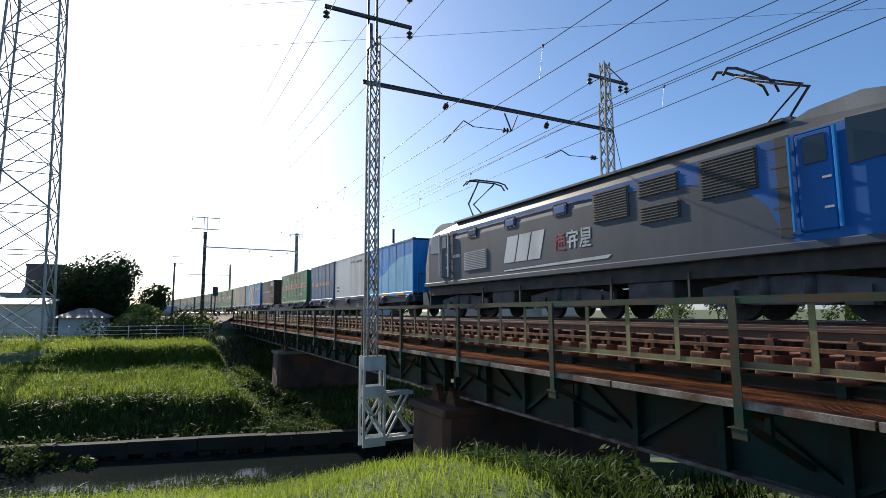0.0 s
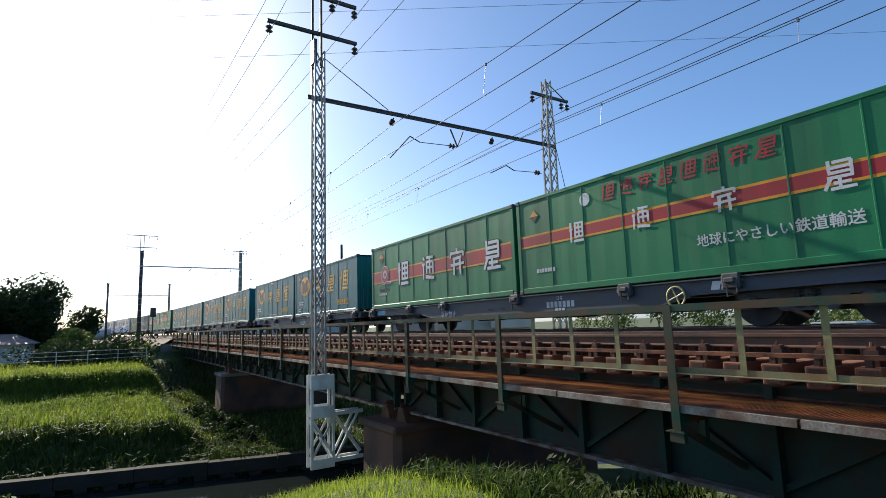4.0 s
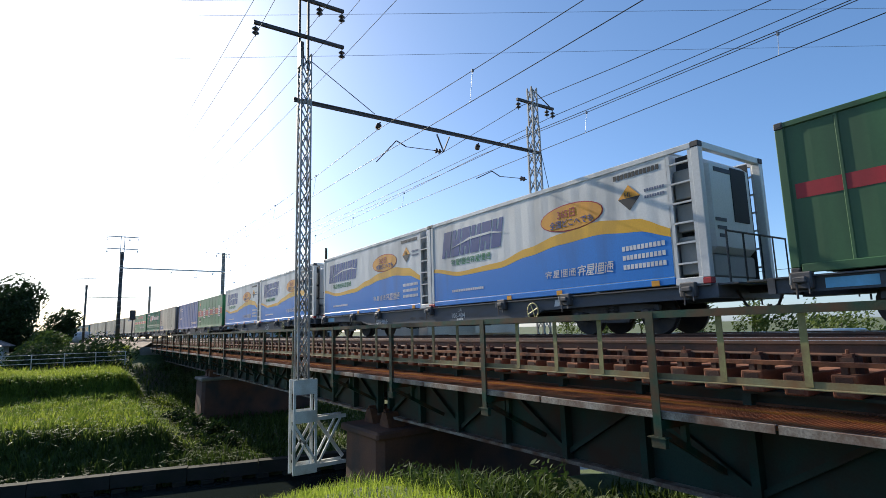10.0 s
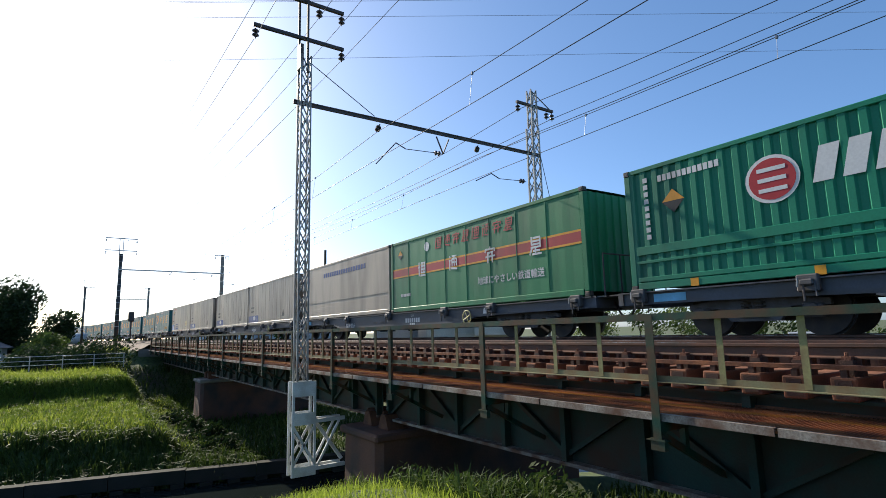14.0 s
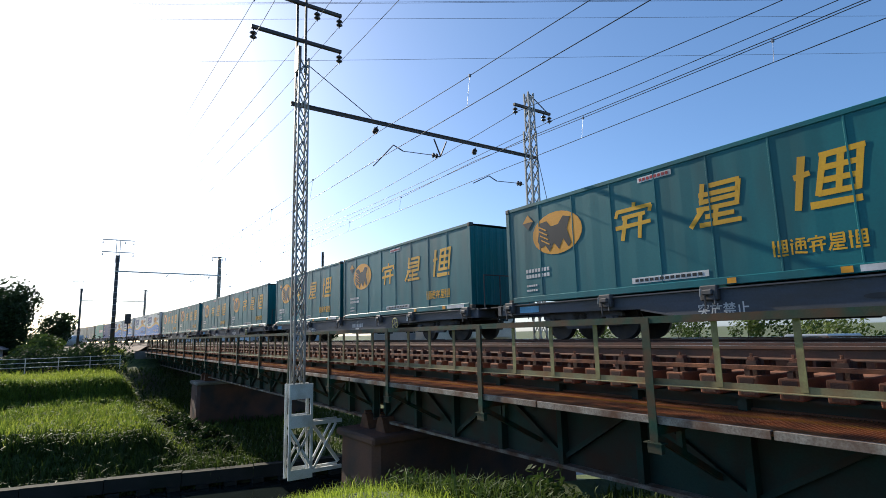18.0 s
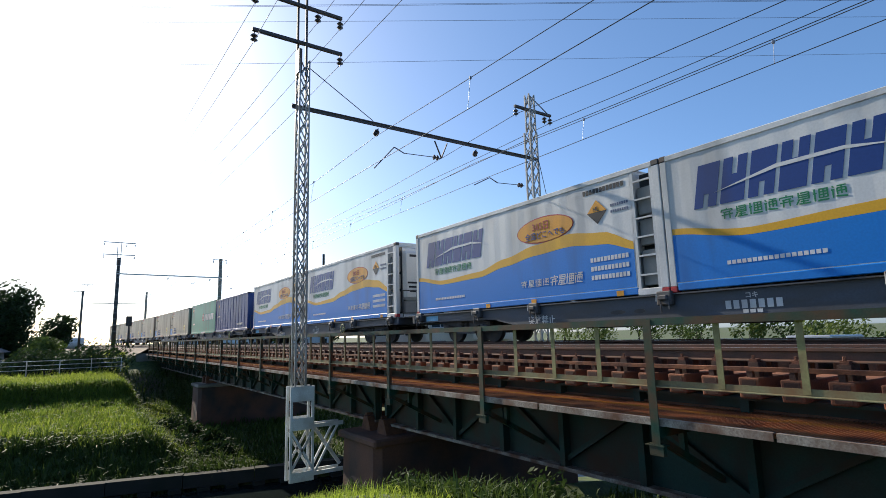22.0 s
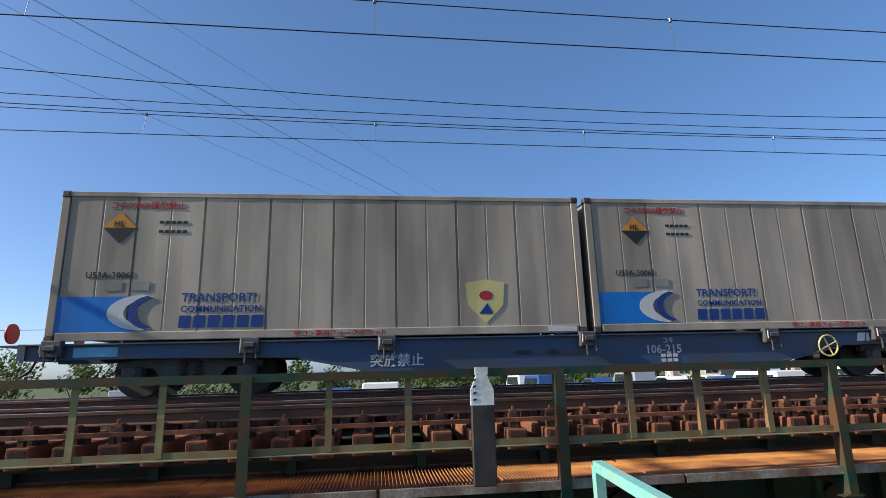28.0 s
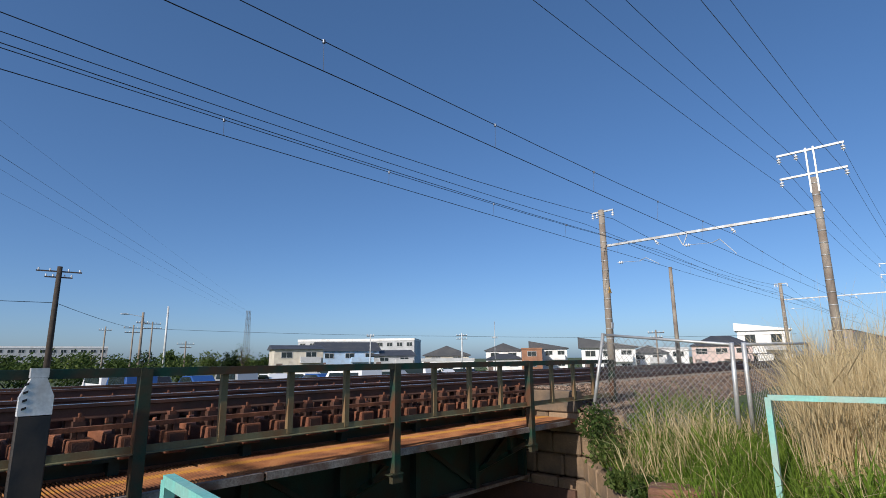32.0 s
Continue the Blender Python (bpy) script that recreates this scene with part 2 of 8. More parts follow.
def prism(bm, outline, y0, y1, mi=0):
    """An outline in x, z pushed from y0 to y1."""
    a = [bm.verts.new((x, y0, z)) for x, z in outline]
    b = [bm.verts.new((x, y1, z)) for x, z in outline]
    n = len(outline)
    for k in range(n):
        bm.faces.new((a[k], a[(k + 1) % n], b[(k + 1) % n], b[k])).material_index = mi
    bm.faces.new(a[::-1]).material_index = mi
    bm.faces.new(b).material_index = mi


def fixed(bm):
    bmesh.ops.recalc_face_normals(bm, faces=bm.faces)
    return bm


BM = bmesh.new

# ---- the lie of the land ----
RAIL_N, RAIL_F = 7.1, 10.9          # centre lines of the near and the far track
BR_X0, BR_X1 = -54.0, 9.8           # the bridge's ends
SPANS = [(-54.0, -33.4), (-33.0, -12.5), (-12.1, 9.8)]


def bend(x):
    """Sideways shift and heading (degrees) of the line at x: straight on the bridge, then a wide curve towards -y."""
    u = min(0.0, x + 30.0)
    u1 = max(u, -110.0)
    k = 5.5e-4
    slope = -2 * k * u1
    return -k * u1 * u1 + slope * (u - u1), math.degrees(math.atan(slope))


def lerp_table(x, table):
    for (x0, z0), (x1, z1) in zip(table, table[1:]):
        if x <= x1:
            f = 0 if x <= x0 else (x - x0) / (x1 - x0)
            f = f * f * (3 - 2 * f)
            return z0 + f * (z1 - z0)
    return table[-1][1]


BANK = [(-60, -1.95), (-44, -1.95), (-36.6, -1.88), (-35.4, -2.05), (-34.1, -2.95), (-32.8, -3.15), (-26, -3.12), (-24.2, -3.15), (-23.4, -3.45), (-22.3, -4.35), (-21.2, -4.6), (-20.4, -5.4), (-17.4, -5.4), (-16.2, -4.7), (-13.0, -4.2),
        (-9.5, -3.0), (-6.5, -2.32), (-4.5, -2.02), (-0.5, -1.45), (30, -1.4)]


def smooth(a, b, x):
    f = min(1, max(0, (x - a) / (b - a)))
    return f * f * (3 - 2 * f)


def ground_z(x, y):
    u = x - 0.28 * (y - 5)
    z = lerp_table(u, BANK)
    side = (-(x - 6.0) * 3.3 + (y - 1.8) * 4.0) / 5.19      # which side of the wing wall
    if x > 1:
        if side < 0.05:
            z += smooth(3.5, 6.2, x) * (-0.95 - 0.42 * smooth(-1.1, -0.1, side) - z)
        else:
            z -= smooth(1.0, 3.0, x) * smooth(1.4, 4.0, y) * 1.3
    elif x > -9:
        z -= smooth(4.0, 5.6, y) * (1 - smooth(13.5, 15.5, y)) * 0.5
    if x < -19:
        cut = smooth(2.3, 4.2, y) * (1 - smooth(13.5, 16, y)) * smooth(-53, -47, x) * (1 - smooth(-21.5, -19.5, x - 0.28 * (y - 5)))
        z += cut * (-4.35 - z)
    if y > 15:
        z += smooth(15, 18, y) * (-2.1 - z) * smooth(-13, -9, x)
    if x > 9.6:
        bank = smooth(2.2, 4.8, y) * (1 - smooth(13.6, 16.0, y)) * smooth(9.9, 10.6, x)
        z += bank * (-0.72 - z)
    if x < -53:
        c = 9.0 + bend(x)[0]
        bank = 1 - smooth(5.0, 7.6, abs(y - c))
        z += bank * smooth(-53, -55.5, x) * (-0.75 - z)
    if -12 < x < -3:
        z += 0.35 * smooth(1.2, 3.8, y) * (1 - smooth(4.6, 5.4, y)) * smooth(-12, -9.5, x) * (1 - smooth(-5, -3, x))
    if u < -20.9 and y < 5:
        z += 0.17 * noise.noise((x * 0.55, y * 0.4, 7)) * (1 - smooth(-22.5, -20.9, u))
    z += 0.10 * noise.noise((x * 0.35, y * 0.35, 0)) + 0.05 * noise.noise((x * 1.3, y * 1.3, 3))
    return z


def axis_steps(stops):
    out = []
    for a, b, step in stops:
        n = max(1, round((b - a) / step))
        out += [a + (b - a) * i / n for i in range(n)]
    return out + [stops[-1][1]]


def make_ground():
    xs = axis_steps([(-2500, -600, 380), (-600, -150, 75), (-150, -62, 6), (-62, -14, 0.6), (-14, 16, 0.4), (16, 60, 2.2), (60, 200, 20), (200, 600, 80), (600, 2500, 380)])
    ys = axis_steps([(-2500, -500, 400), (-500, -80, 60), (-80, -20, 5), (-20, 18, 0.5), (18, 60, 4), (60, 200, 20), (200, 600, 80), (600, 2500, 380)])
    verts = [(x, y, ground_z(x, y)) for x in xs for y in ys]
    ny = len(ys)
    faces = [(i * ny + j, (i + 1) * ny + j, (i + 1) * ny + j + 1, i * ny + j + 1) for i in range(len(xs) - 1) for j in range(ny - 1)]
    me = bpy.data.meshes.new("ground")
    me.from_pydata(verts, [], faces)
    me.polygons.foreach_set("use_smooth", [True] * len(faces))
    m, nt, b = node_mat("grassy earth")
    big = noise_of(nt, 0.25, 6.0, coords="Object")
    fine = noise_of(nt, 5.0, 6.0, coords="Object")
    green = ramp(nt, fine, [(0.3, (0.035, 0.055, 0.014)), (0.7, (0.085, 0.115, 0.03))])
    soil = ramp(nt, fine, [(0.3, (0.045, 0.04, 0.022)), (0.7, (0.10, 0.085, 0.05))])
    link(nt, mix(nt, ramp(nt, big, [(0.52, (0, 0, 0)), (0.68, (1, 1, 1))]), green, soil), b.inputs["Base Color"])
    b.inputs["Roughness"].default_value = 0.95
    bump(nt, b, fine, 0.6, 0.06)
    me.materials.append(m)
    tagged(new("ground", me), "green river banks and flat land beside the railway", "ground", kind="structure")


make_ground()


def make_water():
    bm = BM()
    n = 24
    rows = []
    for i in range(n + 1):
        y = -180 + 360 * i / n
        c = 0.28 * (y - 5)
        rows.append([bm.verts.new((c + x, y, -4.75)) for x in (-20.4, -13.2)])
    for a, b in zip(rows, rows[1:]):
        bm.faces.new((a[0], a[1], b[1], b[0]))
    m, nt, b = node_mat("dark river water")
    b.inputs["Base Color"].default_value = (0.012, 0.016, 0.015, 1)
    b.inputs["Roughness"].default_value = 0.06
    b.inputs["Specular IOR Level"].default_value = 0.03
    bump(nt, b, noise_of(nt, 1.6, 4.0, (1, 0.6, 1)), 0.2, 0.02)
    tagged(part("water", fixed(bm), m), "dark still river water", "water", kind="structure")


make_water()


def make_revetment():
    """The low concrete bank wall across the river, with its row of square piles."""
    root = thing("river_wall", "low weathered concrete bank wall with square piles", "river wall", kind="structure")
    bm = BM()
    for i in range(26):
        y0, y1 = -34 + i * 2.2, -34 + (i + 1) * 2.2
        x0, x1 = [-20.5 + 0.28 * (y - 5) for y in (y0 + 0.01, y1 - 0.01)]
        zc = -4.41 + 0.015 * math.sin(i * 2.1)
        beam(bm, (x0, y0 + 0.01, zc), (x1, y1 - 0.01, zc), 0.4, 0.42)
    part("capping", fixed(bm), dark_concrete_mat, root)
    bm = BM()
    box(bm, -0.16, 0.16, -0.19, 0.19, -5.4, -4.63)
    first = part("pile", bm, dark_concrete_mat, root)
    first.matrix_basis = pose(-20.35 + 0.28 * (-33 - 5), -33, 0)
    for i in range(1, 64):
        y = -33 + i * 0.86
        again(first, pose(-20.35 + 0.28 * (y - 5), y, 0.02 * math.sin(i * 1.7)), root)


make_revetment()


# ---- the bridge ----
def make_piers():
    for px in (-33.2, -12.3):
        root = thing("bridge_pier", "squared masonry bridge pier in deep shade", "bridge pier", "bridge piers")
        bm = BM()
        def ring(z, w, y0, y1):
            pts = []
            c = 0.16
            pts += [(px - w, y0 + c, z), (px - w + c, y0, z), (px + w - c, y0, z), (px + w, y0 + c, z)]
            pts += [(px + w, y1 - c, z), (px + w - c, y1, z), (px - w + c, y1, z), (px - w, y1 - c, z)]
            return [bm.verts.new(p) for p in pts]
        levels = [ring(-5.6, 1.04, 5.75, 12.4), ring(-2.25, 0.96, 5.8, 12.4)]
        for a, b in zip(levels, levels[1:]):
            for k in range(len(a)):
                bm.faces.new((a[k], a[(k + 1) % len(a)], b[(k + 1) % len(b)], b[k]))
        bm.faces.new(levels[-1])
        part("shaft", fixed(bm), brick_mat, root)
        bm = BM()
        chamfer(bm, px - 1.04, px + 1.04, 5.72, 12.5, -2.245, -2.06, 0.05)
        part("cap", fixed(bm), brick_mat if px > -20 else concrete_mat, root, "stained masonry cap")
        for y in (6.56, 8.1, 9.9, 11.9):
            for dx in (-0.42, 0.42):
                bm = BM()
                prism(bm, [(px + dx - 0.26, -2.055), (px + dx + 0.26, -2.055), (px + dx + 0.1, -1.72), (px + dx - 0.1, -1.72)], y - 0.34, y + 0.2)
                tube(bm, (px + dx - 0.12, y - 0.27, -1.70), (px + dx - 0.12, y + 0.27, -1.70), 0.045, 6)
                part("bearing_shoe", fixed(bm), rust_mat, root)


make_piers()


def make_girder(x0, x1, y, outer):
    root = thing("plate_girder", "dark green riveted plate girder with rusty flanges", "bridge girder", "bridge girders")
    bm = BM()
    box(bm, x0, x1, y - 0.008, y + 0.008, -1.82, -0.59)
    part("web", bm, girder_paint, root)
    for z0, z1, nm in ((-1.875, -1.82, "bottom_flange"), (-0.59, -0.556, "top_flange")):
        bm = BM()
        box(bm, x0, x1, y - 0.17, y + 0.17, z0, z1)
        part(nm, bm, edge_mat if nm == "bottom_flange" else girder_paint, root, "pale rust-streaked flange edge" if nm == "bottom_flange" else "")
    n = round((x1 - x0) / 1.5)
    bm = BM()
    box(bm, -0.05, 0.05, -0.15, -0.01, -1.82, -0.59)
    st = part("stiffener", bm, girder_paint, root)
    st.matrix_basis = pose(x0 + 0.1, y, 0)
    for i in range(1, n + 1):
        again(st, pose(x0 + 0.1 + (x1 - x0 - 0.2) * i / n, y, 0), root)
    if outer:
        bm = BM()
        beam(bm, (0, 0, -1.72), (1.38, 0, -0.85), 0.06, 0.07)
        dg = part("web_brace", bm, girder_paint, root)
        dg.matrix_basis = pose(x0 + 0.15, y - 0.06, 0)
        for i in range(1, n):
            m = pose(x0 + 0.15 + (x1 - x0 - 0.3) * i / n, y - 0.06, 0)
            if i % 2:
                m = m @ Matrix.Translation((1.4, 0, 0)) @ pose(0, 0, 0, 0, 0, 180)
            again(dg, m, root)


for a, b in SPANS:
    for y in (6.56, 8.1, 9.9, 11.9):
        make_girder(a, b, y, y == 6.56)

# cross frames between the girders, seen from below
for a, b in SPANS:
    root = thing("cross_bracing", "dark steel bracing between the girders", "bridge bracing", "bridge bracings")
    n = 5
    for y0, y1 in ((6.56, 8.1), (9.9, 11.9)):
        for i in range(n + 1):
            x = a + 0.3 + (b - a - 0.6) * i / n
            bm = BM()
            beam(bm, (x, y0 + 0.02, -1.5), (x, y1 - 0.02, -0.6), 0.08)
            beam(bm, (x, y1 - 0.02, -1.5), (x, y0 + 0.02, -0.6), 0.08)
            part("cross_frame", fixed(bm), girder_paint, root)

RX0, STEP = -3.706, 3.014           # a railing post and the spacing of the posts
RY = 5.3


def grating_material():
    """Rusted pressed tread, with an ochre stripe along it."""
    m, nt, b = node_mat("rusted pressed tread")
    tc = nt.nodes.new("ShaderNodeTexCoord")
    patch = noise_of(nt, 2.2, 8.0)
    base = ramp(nt, patch, [(0.3, (0.085, 0.03, 0.017)), (0.5, (0.27, 0.105, 0.035)), (0.75, (0.40, 0.20, 0.075))])
    sep = nt.nodes.new("ShaderNodeSeparateXYZ")
    link(nt, tc.outputs["Object"], sep.inputs[0])
    sb = nt.nodes.new("ShaderNodeMath")
    sb.operation = "SUBTRACT"
    sb.inputs[1].default_value = 0.12
    ab = nt.nodes.new("ShaderNodeMath")
    ab.operation = "ABSOLUTE"
    stripe = nt.nodes.new("ShaderNodeMapRange")
    link(nt, sep.outputs["Y"], sb.inputs[0])
    link(nt, sb.outputs[0], ab.inputs[0])
    link(nt, ab.outputs[0], stripe.inputs["Value"])
    stripe.inputs["From Min"].default_value, stripe.inputs["From Max"].default_value = 0.05, 0.10
    stripe.inputs["To Min"].default_value, stripe.inputs["To Max"].default_value = 0.85, 0.0
    link(nt, mix(nt, stripe.outputs[0], base, (0.40, 0.19, 0.025)), b.inputs["Base Color"])
    b.inputs["Roughness"].default_value = 0.8
    bump(nt, b, noise_of(nt, 40, 4.0), 0.4, 0.01)
    return m


tread_mat = grating_material()


def make_walkway():
    root = thing("bridge_walkway", "rusty steel mesh walkway along the bridge's edge", "walkway")
    rng = random.Random(4)
    x, i = BR_X0, 0
    bm = BM()
    box(bm, 0.0, 1.5, -0.58, 0.58, -0.775, -0.752)
    n = 40      # raised cross ridges of the pressed mesh
    for i in range(n):
        x0 = 0.01 + 1.48 * i / n
        a = [bm.verts.new((x0 + dx, -0.57, z)) for dx, z in ((0.0, -0.752), (0.003, -0.718), (0.006, -0.718), (0.009, -0.752))]
        b = [bm.verts.new((v.co.x, 0.57, v.co.z)) for v in a]
        for k in range(3):
            bm.faces.new((a[k], b[k], b[k + 1], a[k + 1]))
    plate0 = part("tread_plate", fixed(bm), tread_mat, root)
    first = True
    while x < BR_X1 + 0.4:
        m = pose(x, 5.92, rng.uniform(-0.004, 0.004), rng.uniform(-0.2, 0.2))
        if first:
            plate0.matrix_basis, first = m, False
        else:
            again(plate0, m, root)
        x += 1.507
    bm = BM()
    box(bm, 0, 3.0, -0.012, 0.0, -0.795, -0.718)
    box(bm, 0, 3.0, 0.0, 0.05, -0.73, -0.718)
    edge0 = part("edge_angle", fixed(bm), edge_mat, root, "pale worn steel edge angle")
    edge0.matrix_basis = pose(BR_X0, 5.31, 0)
    for k in range(1, 21):
        again(edge0, pose(BR_X0 + k * 3.03, 5.31, 0), root)
    bm = BM()
    box(bm, BR_X0, BR_X1 + 0.3, 6.50, 6.52, -0.76, -0.70)
    part("inner_angle", bm, rust_mat, root)
    # brackets below, at each post
    bm = BM()
    beam(bm, (0, 5.27, -0.86), (0, 6.5, -0.86), 0.08, 0.1)
    beam(bm, (0, 5.30, -0.93), (0, 6.5, -1.55), 0.07, 0.07)
    beam(bm, (0, 5.75, -0.9), (0, 5.75, -1.18), 0.07, 0.07)
    br0 = part("bracket", fixed(bm), steel_green, root)
    br0.matrix_basis = pose(RX0, 0, 0)
    for k in range(-16, 5):
        if k:
            again(br0, pose(RX0 + k * STEP, 0, 0), root)


make_walkway()


def make_railing():
    root = thing("bridge_railing", "weathered green steel railing of angle bars", "railing")
    bm = BM()      # an angle post, splayed foot plate
    box(bm, -0.05, 0.05, -0.006, 0.006, -1.06, 0.35)
    box(bm, -0.05, -0.038, 0.006, 0.10, -1.06, 0.35)
    box(bm, -0.085, 0.085, -0.012, 0.05, -1.10, -0.98)
    box(bm, -0.13, 0.10, -0.02, 0.09, -1.0, -0.99)
    post0 = part("post", fixed(bm), steel_green, root)
    for k in range(-16, 6):
        m = pose(RX0 + k * STEP, RY - 0.04, 0, 0, 0, 0.6 * math.sin(k * 2.3))
        if k == -16:
            post0.matrix_basis = m
        else:
            again(post0, m, root)
    bm = BM()
    box(bm, -0.5 * STEP, 0.5 * STEP, -0.07, 0.012, 0.352, 0.362)
    box(bm, -0.5 * STEP, 0.5 * STEP, -0.07, -0.058, 0.285, 0.352)
    top0 = part("top_rail", fixed(bm), steel_green, root)
    bm = BM()
    box(bm, -0.5 * STEP, 0.5 * STEP, -0.004, 0.006, -0.372, -0.312)
    box(bm, -0.5 * STEP, 0.5 * STEP, -0.07, 0.006, -0.38, -0.372)
    low0 = part("lower_rail", fixed(bm), low_rail_mat, root, "pale rust-spotted lower angle")
    first = True
    for k in range(-16, 5):
        m = pose(RX0 + (k + 0.5) * STEP, RY + 0.03, 0)
        if first:
            top0.matrix_basis, low0.matrix_basis, first = m, m, False
        else:
            again(top0, m, root), again(low0, m, root)
    bm = BM()
    box(bm, -0.032, 0.032, -0.004, 0.004, -0.36, 0.3)
    box(bm, -0.032, -0.024, 0.004, 0.05, -0.36, 0.3)
    bal0 = part("baluster", fixed(bm), low_rail_mat, root)
    bal_y = None
    first = True
    for k in range(-16, 5):
        for q in (1, 2, 3):
            m = pose(RX0 + (k + q / 4) * STEP, RY + 0.02, 0, 0, 0, 0.8 * math.sin(k * 5.1 + q * 1.9))
            if first:
                bal0.matrix_basis, first = m, False
            elif k in (0, -1):
                if bal_y is None:
                    bal_y = bpy.data.meshes.new("baluster")
                    bal_y = bal0.data.copy()
                    bal_y.materials.clear()
                    bal_y.materials.append(yellow_bar_mat)
                o = again(bal0, m, root)
                o.data = bal_y
            else:
                again(bal0, m, root)


make_railing()


# ---- tracks ----
def rail_profile(bm, x0, x1, y):
    """Foot, web and head of one rail, top at z = 0."""
    pts = [(-0.064, -0.153), (0.064, -0.153), (0.064, -0.143), (0.012, -0.128), (0.01, -0.045), (0.033, -0.036), (0.033, -0.004), (0.026, 0.0),
           (-0.026, 0.0), (-0.033, -0.004), (-0.033, -0.036), (-0.01, -0.045), (-0.012, -0.128), (-0.064, -0.143)]
    n = max(1, round((x1 - x0) / (60 if x0 > -60 else 6)))
    rings = []
    for i in range(n + 1):
        x = x0 + (x1 - x0) * i / n
        s = bend(x)[0]
        rings.append([bm.verts.new((x, y + s + py, pz)) for py, pz in pts])
    k = len(pts)
    for a, b in zip(rings, rings[1:]):
        for j in range(k):
            f = bm.faces.new((a[j], a[(j + 1) % k], b[(j + 1) % k], b[j]))
            f.material_index = 1 if j in (7,) else 0


def make_tracks():
    for c, nm in ((RAIL_N, "near"), (RAIL_F, "far")):
        root = thing("railway_track", "narrow-gauge track on timber sleepers with worn bright rails", "railway track", "railway tracks")
        for y in (c - 0.566, c + 0.566):
            bm = BM()
            rail_profile(bm, -32, 140, y)
            rail_profile(bm, -330, -32, y)
            part("rail", fixed(bm), [rail_mat, rail_top_mat], root, "rust-sided rail with a polished head")
        for y in (c - 0.36, c + 0.36):
            bm = BM()
            box(bm, BR_X0, BR_X1, y - 0.05, y + 0.05, -0.155, -0.145)
            box(bm, BR_X0, BR_X1, y - 0.004, y + 0.004, -0.145, -0.05)
            part("guard_rail", fixed(bm), rail_mat, root)
        bm = BM()
        beam(bm, (BR_X0, c - 0.79, -0.23), (BR_X1, c - 0.79, -0.23), 0.07, 0.045)
        part("spacer_plank", fixed(bm), sleeper_mat, root)
        # sleepers: those on the near, closest stretch are pieces of their own
        bm = BM()
        chamfer(bm, -0.115, 0.115, -0.85, 0.85, -0.555, -0.325, 0.012)
        for s in (-1, 1):
            for e in (-1, 1):
                box(bm, -0.055, 0.055, s * 0.566 + e * 0.1 - 0.045, s * 0.566 + e * 0.1 + 0.045, -0.325, -0.165, 1)
                tube(bm, (0.0, s * 0.566 + e * 0.12, -0.165), (0.0, s * 0.566 + e * 0.12, -0.085), 0.018, 6)
                box(bm, -0.04, 0.04, s * 0.566 + e * 0.09 - 0.05, s * 0.566 + e * 0.09 + 0.05, -0.165, -0.125)
            box(bm, -0.1, 0.1, s * 0.566 - 0.06, s * 0.566 + 0.06, -0.325, -0.153, 1)
        box(bm, -0.03, 0.03, -0.82, -0.76, -0.325, -0.253, 1)
        box(bm, -0.075, 0.075, -0.857, -0.849, -0.53, -0.35, 1)
        sl0 = part("sleeper", fixed(bm), [sleeper_mat, sleeper_dark], root)
        n0 = 0
        x = BR_X1 - 0.2
        near_me = sl0.data
        far_list = []
        while x > -54:
            m = pose(x, c, random.uniform(-0.008, 0.008), 0, 0, random.uniform(-0.6, 0.6))
            if n0 == 0:
                sl0.matrix_basis = m
            elif n0 < (90 if nm == "near" else 24):
                again(sl0, m, root)
            else:
                far_list.append(x)
            n0 += 1
            x -= 0.44
        bm = BM()
        for x in far_list:
            box(bm, x - 0.1, x + 0.1, c - 0.85, c + 0.85, -0.555, -0.325)
        o = part("sleeper_bed", bm, sleeper_mat, root)
        o["kind"] = "stuff"
        bm = BM()
        x = BR_X1 + 0.6
        while x < 60:
            box(bm, x - 0.1, x + 0.1, c - 1.0, c + 1.0, -0.30, -0.162)
            x += 0.58
        x = -54.6
        while x > -150:
            s, h = bend(x)
            box(bm, x - 0.1, x + 0.1, c + s - 1.0, c + s + 1.0, -0.30, -0.162)
            x -= 0.6
        o = part("sleeper_bed", bm, concrete_mat, root)
        o["kind"] = "stuff"


make_tracks()


def make_ballast():
    for x0, x1, step in ((BR_X1 + 0.15, 140, 0.5), (-330, BR_X0 - 0.2, 4.0)):
        xs = axis_steps([(x0, min(x1, 40), 0.5), (min(x1, 40), x1 + 0.01, 10)]) if x0 > 0 else axis_steps([(x0, x1, 4.0)])
        prof = [(4.75, -0.80), (5.3, -0.52), (5.75, -0.24), (6.1, -0.20), (8.1, -0.20), (9.0, -0.24), (9.9, -0.20), (11.9, -0.20), (12.3, -0.24), (13.2, -0.80)]
        if x0 > 0:
            ys, zs = [], []
            for (ya, za), (yb, zb) in zip(prof, prof[1:]):
                k = max(1, round((yb - ya) / 0.25))
                ys += [ya + (yb - ya) * i / k for i in range(k)]
                zs += [za + (zb - za) * i / k for i in range(k)]
            ys.append(13.2), zs.append(-0.80)
        else:
            ys, zs = [p[0] for p in prof], [p[1] for p in prof]
        bm = BM()
        rows = []
        for x in xs:
            s = bend(x)[0]
            rows.append([bm.verts.new((x, y + s, z + 0.04 * noise.noise((x * 2.1, y * 2.1, 0)) * (x0 > 0))) for y, z in zip(ys, zs)])
        for a, b in zip(rows, rows[1:]):
            for j in range(len(ys) - 1):
                bm.faces.new((a[j], b[j], b[j + 1], a[j + 1]))
        tagged(part("ballast_bed", fixed(bm), gravel_mat), "brown crushed-stone ballast bed under the tracks", "ballast", kind="structure")


make_ballast()


